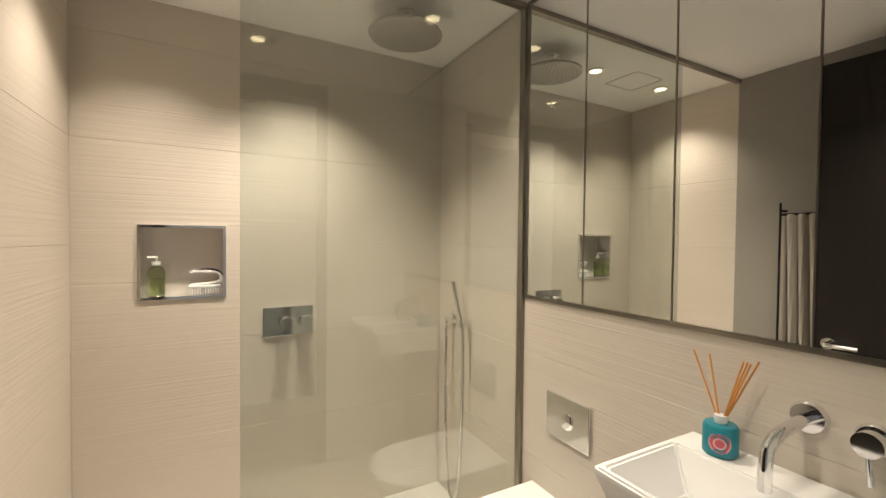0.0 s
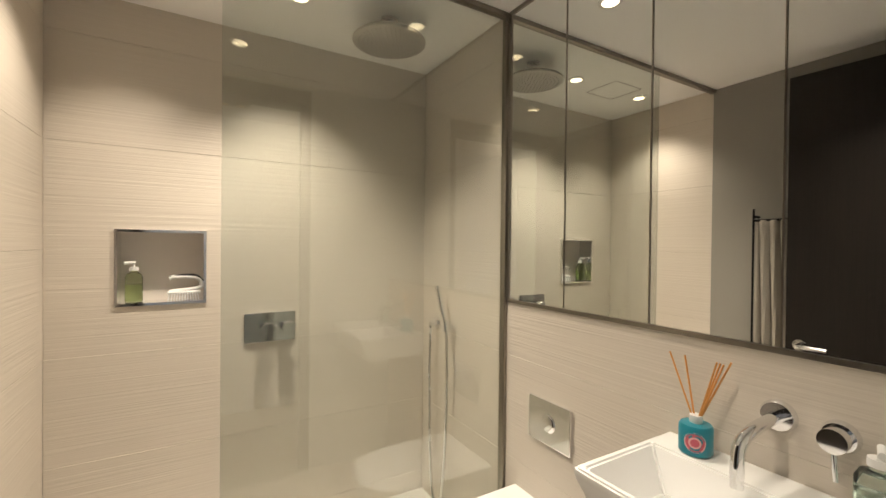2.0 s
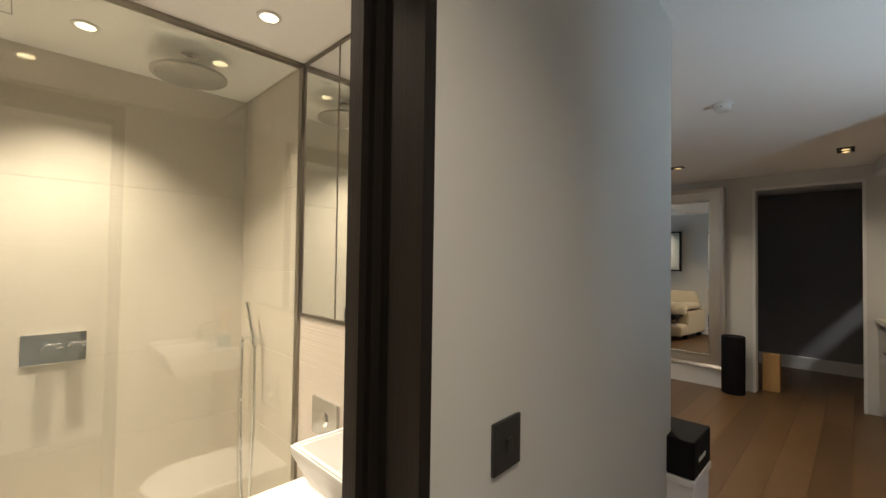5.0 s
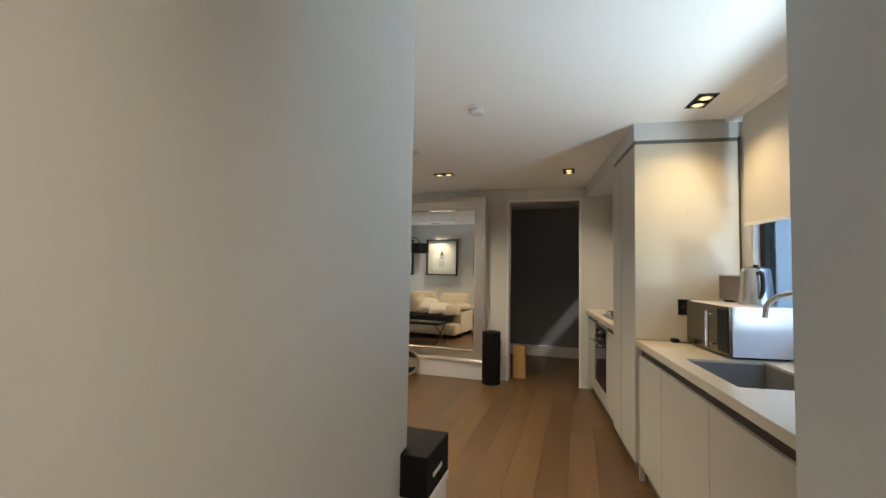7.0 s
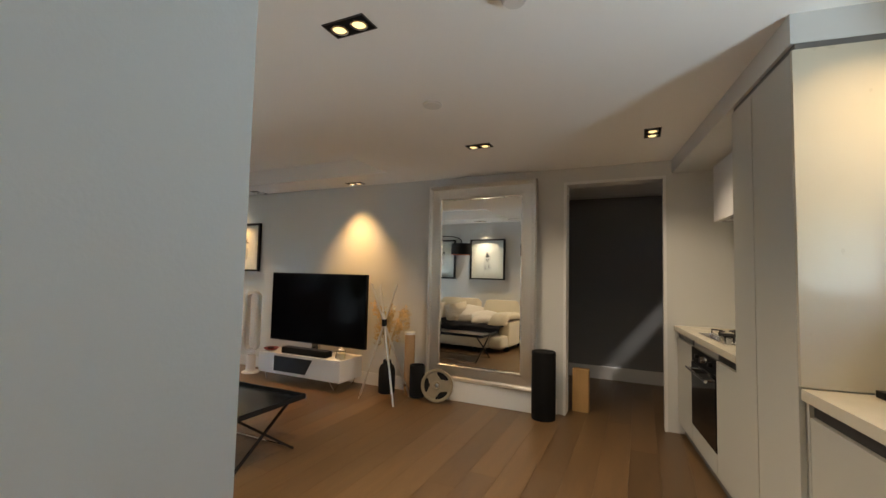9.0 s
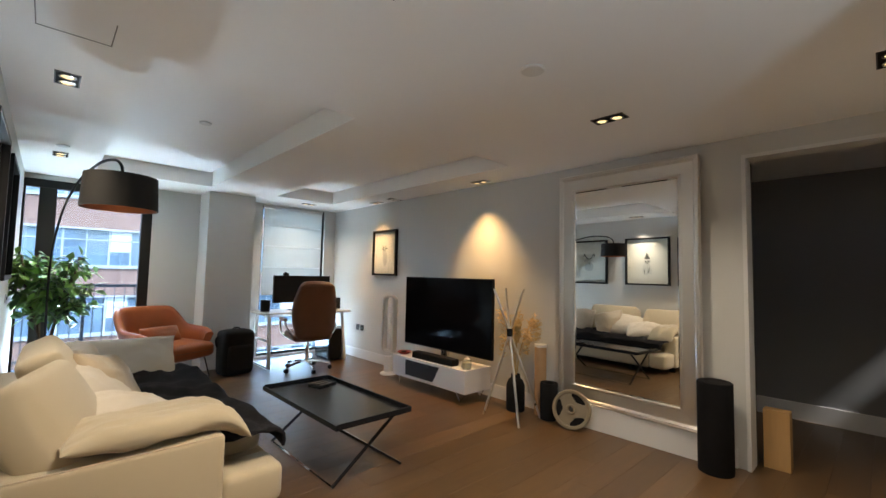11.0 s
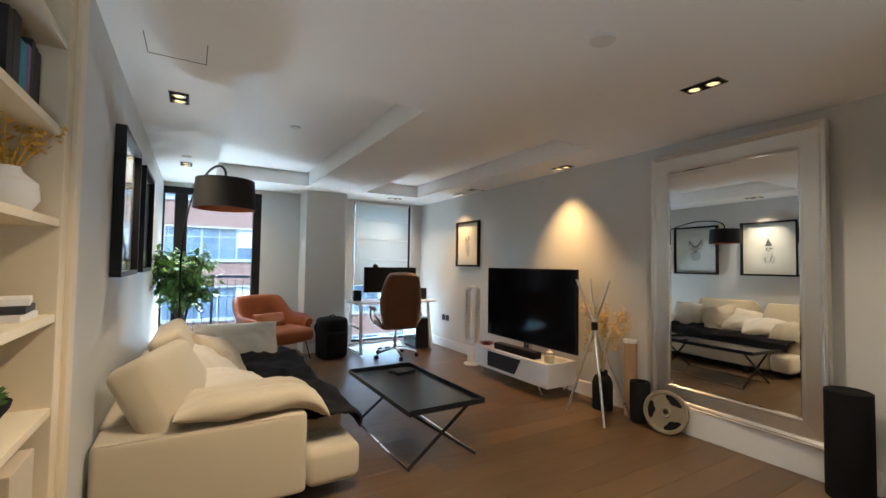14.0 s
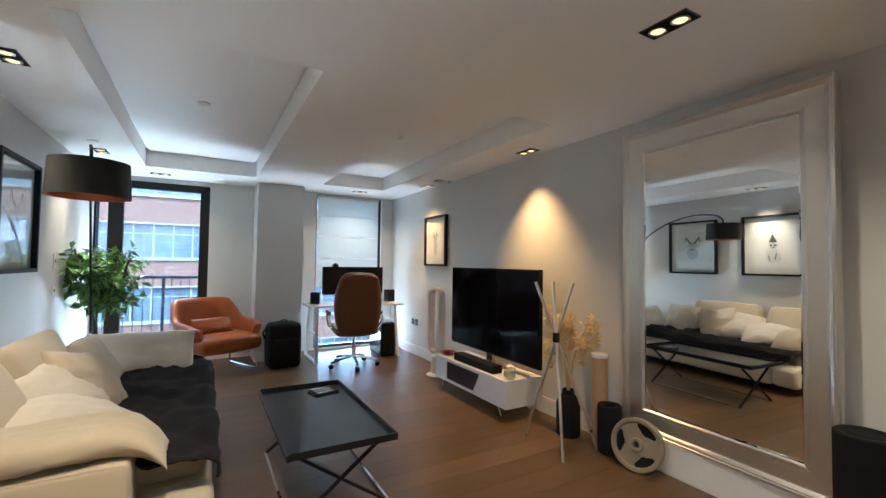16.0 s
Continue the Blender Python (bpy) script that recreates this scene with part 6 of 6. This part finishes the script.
hose = curve_pts([(wx - 0.048, 1.865, 0.94), (wx - 0.05, 1.865, 0.6), (wx - 0.045, 1.85, 0.18), (wx - 0.045, 1.797, 0.065), (wx - 0.045, 1.737, 0.18), (wx - 0.042, 1.71, 0.6), (wx - 0.045, 1.71, 0.93)], 60)
part("hose", pipe(bmesh.new(), hose, 0.0075, 8), M_STEEL, hs, smooth=True)
vl = thing("shower_valve", "chrome shower valve plate with two lever knobs", "shower valve", pose(0.42, BY1, 0.975))
part("plate", boxes((-0.108, 0.108, -0.010, 0, -0.066, 0.066), bevel=0.003), M_CHROME, vl)
for sx in (-0.02, 0.065):
    kn = lathe([(0, 0.075), (0.024, 0.075), (0.026, 0.071), (0.026, 0.0), (0, 0)])
    kn.transform(pose(sx - 0.0, -0.010, 0.004, 90))
    k1 = part("knob", kn, M_CHROME, vl, smooth=True)
    part("lever", rod(bmesh.new(), (sx, -0.045, 0.004), (sx + 0.045, -0.052, 0.010), 0.004), M_CHROME, k1)

# Niche with its frame, bottle and brush.
part_n = structure("niche", boxes((-0.142, 0.167, BY1 + 0.10, BY1 + 0.112, 1.10, 1.40), (-0.154, -0.142, BY1 + 0.012, BY1 + 0.112, 1.09, 1.41), (0.167, 0.179, BY1 + 0.012, BY1 + 0.112, 1.09, 1.41), (-0.142, 0.167, BY1 + 0.012, BY1 + 0.112, 1.40, 1.41),
                   (-0.142, 0.167, BY1 + 0.012, BY1 + 0.112, 1.09, 1.10)), M_NICHE, "taupe-lined shower niche", "niche")
nf = moulded_frame(0.309, 0.30, [(0, 0), (0, 0.008), (0.010, 0.008), (0.010, -0.10), (0.004, -0.10)])
fr_n = thing("niche_frame", "polished steel trim round the shower niche", "trim", pose(0.0125, BY1, 1.10), kind="structure")
part("trim", nf, M_CHROME, fr_n)


def pump_bottle(name, label, at, mat, h=0.13, r=0.028, group=""):
    t = thing(name, label, "bottle", pose(*at), group)
    lathed("bottle", [(0, 0), (r * 0.95, 0), (r, 0.006), (r, h * 0.78), (r * 0.8, h * 0.9), (r * 0.42, h * 0.95), (r * 0.42, h), (0, h)], mat, t)
    part("liquid", lathe([(0, 0.004), (r * 0.9, 0.004), (r * 0.9, h * 0.55), (0, h * 0.55)]), M_SOAP if mat is M_SOAP else M_SOAPC, t, smooth=True)
    lathed("collar", [(0, h), (r * 0.5, h), (r * 0.5, h + 0.014), (0, h + 0.014)], M_PLASTIC, t)
    part("pump", rod(rod(bmesh.new(), (0, 0, h + 0.014), (0, 0, h + 0.03), 0.004), (0.006, 0, h + 0.032), (-0.03, -0.01, h + 0.030), 0.006), M_PLASTIC, t)
    return t


pump_bottle("soap_bottle", "green liquid soap pump bottle in the niche", (-0.085, BY1 + 0.05, 1.112), M_SOAP, 0.125, 0.030)
bs = thing("scrub_brush", "white scrubbing brush with black-edged handle", "brush", pose(0.085, BY1 + 0.05, 1.112))
bris = bmesh.new()
for i in range(12):
    for j in range(4):
        rod(bris, (-0.055 + 0.01 * i, -0.018 + 0.012 * j, 0.0), (-0.05 + 0.009 * i, -0.015 + 0.010 * j, 0.026), 0.0022, seg=5)
part("bristles", bris, M_PLASTIC, bs)
part("head", boxes((-0.058, 0.062, -0.024, 0.024, 0.025, 0.036), bevel=0.005), M_PLASTIC, bs)
part("handle", pipe(bmesh.new(), curve_pts([(-0.05, 0, 0.034), (0.05, 0, 0.045), (0.066, 0, 0.065), (0.045, 0, 0.09), (-0.03, 0, 0.095), (-0.05, 0, 0.088)], 26), 0.008, 8), M_PLASTIC, bs, smooth=True)
part("grip", pipe(bmesh.new(), curve_pts([(-0.05, 0, 0.094), (0.0, 0, 0.101), (0.045, 0, 0.098), (0.07, 0, 0.075)], 16), 0.006, 8), M_BLACK, bs, smooth=True)

# Flush plate, toilet, basin, taps.
fl = thing("flush_plate", "chrome dual flush plate with round button", "flush plate", pose(BX1, 1.07, 0.73, 0, 0, -90))
part("plate", boxes((-0.10, 0.10, -0.012, 0, -0.078, 0.078), bevel=0.004), M_CHROME, fl)
bt = lathe([(0, 0.006), (0.022, 0.008), (0.030, 0.004), (0.032, 0.0)])
bt.transform(pose(0, -0.012, 0.0, 90))
part("button", bt, M_CHROME, fl, smooth=True)
wcz = thing("toilet", "white wall-hung toilet with closed lid", "toilet", pose(BX1, 1.07, 0.0, 0, 0, -90))


def d_shape(w, l, z0, z1, taper=0.0, n=20):
    bm = bmesh.new()
    lo, hi = [], []
    pts = [(-w / 2, 0)] + [(-w / 2 * math.cos(a), -(l - w * 0.55) - w * 0.55 * math.sin(a)) for a in (math.pi * k / n for k in range(n + 1))] + [(w / 2, 0)]
    for x, y in pts:
        lo.append(bm.verts.new((x * (1 - taper), y * (1 - taper), z0)))
        hi.append(bm.verts.new((x, y, z1)))
    bm.faces.new(lo)
    bm.faces.new(hi[::-1])
    for k in range(len(pts)):
        j = (k + 1) % len(pts)
        bm.faces.new((lo[k], lo[j], hi[j], hi[k]))
    return bm


def softened(bm, r=0.008):
    es = [e for e in bm.edges if len(e.link_faces) == 2 and e.calc_face_angle(0) > 0.6]
    bmesh.ops.bevel(bm, geom=es, offset=r, segments=3, affect="EDGES")
    return bm


part("bowl", softened(d_shape(0.36, 0.52, 0.08, 0.385, 0.22)), M_CERAMIC, wcz, smooth=True)
part("seat", softened(d_shape(0.365, 0.525, 0.387, 0.402)), M_CERAMIC, wcz, smooth=True)
part("lid", softened(d_shape(0.37, 0.53, 0.404, 0.425), 0.01), M_CERAMIC, wcz, smooth=True)

bas = thing("basin", "white rectangular wall-hung ceramic basin", "basin")
A0, A1, B0, B1, BZ = 0.845, BX1, 0.13, 0.645, 0.87
bm = bmesh.new()
# Outer body tapers below; the bowl is sunk between the rim, the tap deck and the side shelf.
ix0, ix1, iy0, iy1 = A0 + 0.018, A1 - 0.105, 0.335, B1 - 0.02
out_t = [(A0, B0), (A1, B0), (A1, B1), (A0, B1)]
top = [bm.verts.new((x, y, BZ)) for x, y in out_t]
bot = [bm.verts.new((x, y, BZ - 0.125)) for x, y in ((A0 + 0.05, B0 + 0.03), (A1, B0 + 0.03), (A1, B1 - 0.03), (A0 + 0.05, B1 - 0.03))]
mid = [bm.verts.new((x, y, BZ - 0.02)) for x, y in out_t]
rim = [bm.verts.new((x, y, BZ)) for x, y in ((ix0, iy0), (ix1, iy0), (ix1, iy1), (ix0, iy1))]
low = [bm.verts.new((x, y, BZ - 0.095)) for x, y in ((ix0 + 0.05, iy0 + 0.03), (ix1 - 0.03, iy0 + 0.03), (ix1 - 0.03, iy1 - 0.05), (ix0 + 0.05, iy1 - 0.05))]
for a, b in ((top, mid), (mid, bot), (rim, top), (low, rim)):
    for k in range(4):
        bm.faces.new((a[k], a[(k + 1) % 4], b[(k + 1) % 4], b[k]))
bm.faces.new(bot)
bm.faces.new(low)
bmesh.ops.bevel(bm, geom=[e for e in bm.edges], offset=0.005, segments=2, affect="EDGES")
part("bowl", bm, M_CERAMIC, bas, smooth=True)
part("drain", lathe([(0, 0.003), (0.02, 0.004), (0.03, 0.0)], at=(1.0, 0.46, BZ - 0.0945)), M_CHROME, bas, smooth=True)
ovr = lathe([(0.004, 0.003), (0.010, 0.004), (0.013, 0.0)])
ovr.transform(pose(ix1 - 0.012, 0.395, BZ - 0.04, 0, -80))
part("overflow", ovr, M_CHROME, bas, smooth=True)


def wall_rose(t, y, z, r):
    bm = lathe([(0, 0.014), (r * 0.86, 0.014), (r, 0.006), (r, 0.0)])
    bm.transform(pose(BX1, y, z, 0, -90))
    part("rose", bm, M_CHROME, t, smooth=True)


sp = thing("basin_spout", "chrome wall-mounted basin spout", "tap")
wall_rose(sp, 0.405, 0.995, 0.034)
pts = [(BX1, 0.405, 0.995)] + curve_pts([(BX1 - 0.03, 0.405, 0.995), (BX1 - 0.11, 0.408, 0.985), (BX1 - 0.155, 0.41, 0.965), (BX1 - 0.165, 0.41, 0.93), (BX1 - 0.165, 0.41, 0.885)], 24)
part("spout", pipe(bmesh.new(), pts, 0.0125, 12), M_CHROME, sp, smooth=True)
mx = thing("basin_mixer", "chrome wall-mounted lever mixer", "tap")
wall_rose(mx, 0.305, 0.99, 0.031)
part("body", rod(bmesh.new(), (BX1, 0.305, 0.99), (BX1 - 0.048, 0.305, 0.99), 0.023, seg=24), M_CHROME, mx, smooth=True)
part("lever", rod(bmesh.new(), (BX1 - 0.036, 0.305, 0.97), (BX1 - 0.040, 0.30, 0.915), 0.005), M_CHROME, mx, smooth=True)

# Reed diffuser.
rd = thing("reed_diffuser", "teal glass reed diffuser with orange reeds", "diffuser", pose(1.145, 0.545, BZ + 0.001))
lathed("bottle", [(0, 0), (0.032, 0), (0.036, 0.004), (0.036, 0.062), (0.032, 0.068), (0.014, 0.070), (0, 0.070)], M_TEAL, rd)
lathed("collar", [(0, 0.070), (0.013, 0.070), (0.0135, 0.072), (0.0135, 0.088), (0, 0.088)], M_PLASTIC, rd)
ux = Vector((-0.90, -0.43, 0))
for r, mt, dp in ((0.023, M_PINKL, 0.0362), (0.020, M_PINK, 0.0368), (0.013, M_PINKL, 0.0373), (0.009, M_PINK, 0.0378)):
    bm = bmesh.new()
    vs_ = []
    for k in range(20):
        a = 2 * math.pi * k / 20
        off = r * math.cos(a) / 0.036
        ang = math.atan2(ux.y, ux.x) + off
        vs_.append(bm.verts.new((dp * math.cos(ang), dp * math.sin(ang), 0.034 + r * math.sin(a))))
    bm.faces.new(vs_)
    part("label", bm, mt, rd)
rng = random.Random(4)
for dx, dy in ((0.02, 0.085), (0.03, 0.045), (-0.01, -0.055), (0.01, -0.065), (0.03, -0.05), (0.035, -0.075)):
    part("reed", rod(bmesh.new(), (0, 0, 0.06), (dx * 0.6, dy * 0.85, 0.225 + rng.uniform(-0.01, 0.01)), 0.0022, seg=6), M_REED, rd)
pump_bottle("soap_bottle", "clear pump soap bottle on the basin shelf", (1.135, 0.235, BZ + 0.001), M_SOAPC, 0.11, 0.033)

# Towel on its rail.
rail = thing("towel_rail", "upright dark towel rail on the wall", "towel rail")
rl = rod(bmesh.new(), (BX0 + 0.06, 1.09, 0.60), (BX0 + 0.06, 1.09, 1.56), 0.005)
for z in (0.65, 1.52):
    rod(rl, (BX0, 1.09, z), (BX0 + 0.06, 1.09, z), 0.007)
part("bar", rl, M_BLACK, rail)
part("hook", rod(bmesh.new(), (BX0 + 0.06, 1.09, 1.50), (BX0 + 0.06, 0.94, 1.50), 0.006), M_BLACK, rail)
bm = bmesh.new()
g = {}
for i in range(25):
    for j in range(21):
        u, v = i / 24, j / 20
        g[i, j] = bm.verts.new((BX0 + 0.055 + 0.025 * math.sin(u * 19 + v * 1.5) * (0.4 + 0.6 * v), 0.94 + 0.14 * u - 0.01 * v, 1.50 - 0.72 * v))
for i in range(24):
    for j in range(20):
        bm.faces.new((g[i, j], g[i + 1, j], g[i + 1, j + 1], g[i, j + 1]))
tw = part("towel", bm, M_TOWEL, None, "", True)
sol = tw.modifiers.new("thickness", "SOLIDIFY")
sol.thickness = 0.008
tagged(tw, "grey-beige towel hanging in folds", "towel")


# ---- Outside ----
rail = thing("balcony_railing", "grey metal balcony railing with upright bars", "railing")
part("top_rail", boxes((1.5, 3.9, 7.25, 7.30, 1.02, 1.06)), M_RAIL, rail)
for x in (1.5, 2.7, 3.86):
    part("post", boxes((x, x + 0.04, 7.255, 7.295, -0.04, 1.02)), M_RAIL, rail)
part("bottom_rail", boxes((1.5, 3.9, 7.26, 7.29, 0.05, 0.08)), M_RAIL, rail)
for k in range(21):
    x = 1.55 + k * 0.115
    part("bar", boxes((x, x + 0.012, 7.268, 7.28, 0.08, 1.02)), M_RAIL, rail)

# The office block across the street: brick bands, ribbon windows, pale sills.
FY = 23.0
blk = thing("office_building", "brick office block with ribbon windows and pale sills", "building")
X_L, X_R = -14.0, 26.0
STOREY, Z0 = 2.9, -12.0
core = boxes((X_L, X_R, FY + 0.25, FY + 9, Z0, 10.0))
part("wall", core, M_STONE, blk)
z = -10.2
while z < 9:
    part("brick_band", boxes((X_L, X_R, FY, FY + 0.25, z + 1.58, z + STOREY - 0.14)), M_BRICK, blk)
    part("sill_band", boxes((X_L, X_R, FY - 0.10, FY + 0.25, z + STOREY - 0.14, z + STOREY)), M_STONE, blk, "pale rendered sill band")
    part("lintel_band", boxes((X_L, X_R, FY - 0.04, FY + 0.25, z + 1.50, z + 1.58)), M_STONE, blk)
    if -6 < z < 6:
        x = X_L + 6
        while x < X_R - 6:
            w = part("window", boxes((x, x + 1.46, FY + 0.13, FY + 0.15, z, z + 1.50)), M_WINBLUE, blk)
            part("mullion", boxes((x + 1.46, x + 1.54, FY + 0.06, FY + 0.2, z, z + 1.50), (x + 0.70, x + 0.75, FY + 0.09, FY + 0.2, z, z + 1.50), (x, x + 1.46, FY + 0.09, FY + 0.2, z + 1.05, z + 1.10)), M_STONE, w)
            if int(x * 7) % 3 == 0:
                part("window_blind", boxes((x + 0.02, x + 0.70, FY + 0.122, FY + 0.128, z + 0.6, z + 1.5)), M_PAPER, w)
            x += 1.54
    z += STOREY
part("roof", boxes((X_L, X_R, FY - 0.2, FY + 9, 10.0, 10.3)), M_STONE, blk)

# White painted brick wall outside the kitchen window, in a light well.
# Its unseen upper part is raised to keep the sun off the worktop.
lw = structure("wall_lightwell", boxes((-2.6, 0.55, -2.46, -2.35, -1.0, 4.6)), M_PAINTBRICK, "white painted brick wall of the light well", "wall", at=KIT)
r = random.Random(2)
brick = boxes((0, 0.212, 0, 0.012, 0, 0.062))
bmesh.ops.bevel(brick, geom=list(brick.edges), offset=0.004, segments=1, affect="EDGES")
me = bpy.data.meshes.new("brick")
brick.to_mesh(me)
brick.free()
me.materials.append(M_PAINTBRICK)
zz, k = 0.95, 0
while zz < 1.95:
    x = -2.2 - (0.11 if k % 2 else 0)
    while x < 0.30:
        ob = new("brick", me)
        ob.parent = lw
        ob.matrix_basis = pose(x, -2.35 + r.uniform(-0.003, 0.002), zz)
        x += 0.222
    zz += 0.072
    k += 1
structure("lightwell_end", boxes((0.45, 0.55, -2.35, -0.78, -1.0, 3.1)), M_WALL, "grey render at the end of the light well", "wall", at=KIT)


# Pieces of walls and floors, last.
def plank_mesh(length, width):
    bm = bmesh.new()
    box(bm, 0, length, 0, width - 0.0008, -0.02, 0.0)
    top = [e for e in bm.edges if all(v.co.z > -0.001 for v in e.verts)]
    bmesh.ops.bevel(bm, geom=top, offset=0.0008, segments=1, affect="EDGES")
    bmesh.ops.recalc_face_normals(bm, faces=bm.faces)
    me = bpy.data.meshes.new("plank")
    bm.to_mesh(me)
    bm.free()
    me.materials.append(M_PLANK)
    return me


floor = structure("floor", boxes((-1.0, 7.7, -3.3, 6.5, -0.2, -0.021)), M_SUB, "warm brown oak plank floor", "floor")
planks = {}
rng = random.Random(5)
WP = 0.19
y = -3.3
while y < 6.45:
    x = -1.0 - rng.uniform(0, 1.6)
    if y < -1.3:
        x = 5.9 - rng.uniform(0, 1.2)
    if y > 0.05:
        x = 1.62 - rng.uniform(0, 1.6)
    while x < 7.7:
        ln = rng.choice((1.5, 1.9, 2.2))
        a, b = x, min(x + ln, 7.72)
        lo = 1.70 if y > 0.0 else -1.0
        a = max(a, lo)
        if b - a > 0.05 and not (y > 0.9 and a > 6.0):
            key = round(b - a, 2)
            if key not in planks:
                planks[key] = plank_mesh(key, WP)
            ob = new("plank", planks[key])
            ob.parent = floor
            ob.matrix_basis = pose(a, y, 0)
        x += ln
    y += WP

# Ribbed wall tiles of the shower room, 0.4 m high.
def tile(parent, x0, x1, y0, y1, z0, z1):
    bm = boxes((x0, x1, y0, y1, z0, z1))
    bmesh.ops.bevel(bm, geom=list(bm.edges), offset=0.0006, segments=1, affect="EDGES")
    part("tile", bm, M_TILE, parent)


G = 0.0004
ROWS_Z = [0.0, 0.12, 0.52, 0.92, 1.32, 1.72, 2.12, C_BATH]
for z0, z1 in zip(ROWS_Z, ROWS_Z[1:]):
    z0, z1 = z0 + G, z1 - G
    tile(wl, BX0 - 0.012, BX0, 1.33, BY1 - 0.001, z0, z1)
    for a, b in ((BX0, BX1),):
        if a < 0 and z1 > 1.1 and z0 < 1.4:
            cut = [(a, -0.142, BY1, BY1 + 0.012, z0, z1), (0.167, b, BY1, BY1 + 0.012, z0, z1)]
            if z0 < 1.1:
                cut.append((-0.142, 0.167, BY1, BY1 + 0.012, z0, min(z1, 1.10)))
            if z1 > 1.4:
                cut.append((-0.142, 0.167, BY1, BY1 + 0.012, max(z0, 1.40), z1))
            part("tile", boxes(*cut), M_TILE, wb)
        else:
            tile(wb, a, b, BY1, BY1 + 0.012, z0, z1)
    for a, b in ((1.34, BY1 - 0.001), (0.13, 1.34 - 2 * G)):
        if a < 1.3 and z0 > 1.12:
            continue
        tile(wr, BX1, BX1 + 0.012, a, b, z0, min(z1, 1.127) if a < 1.3 else z1)
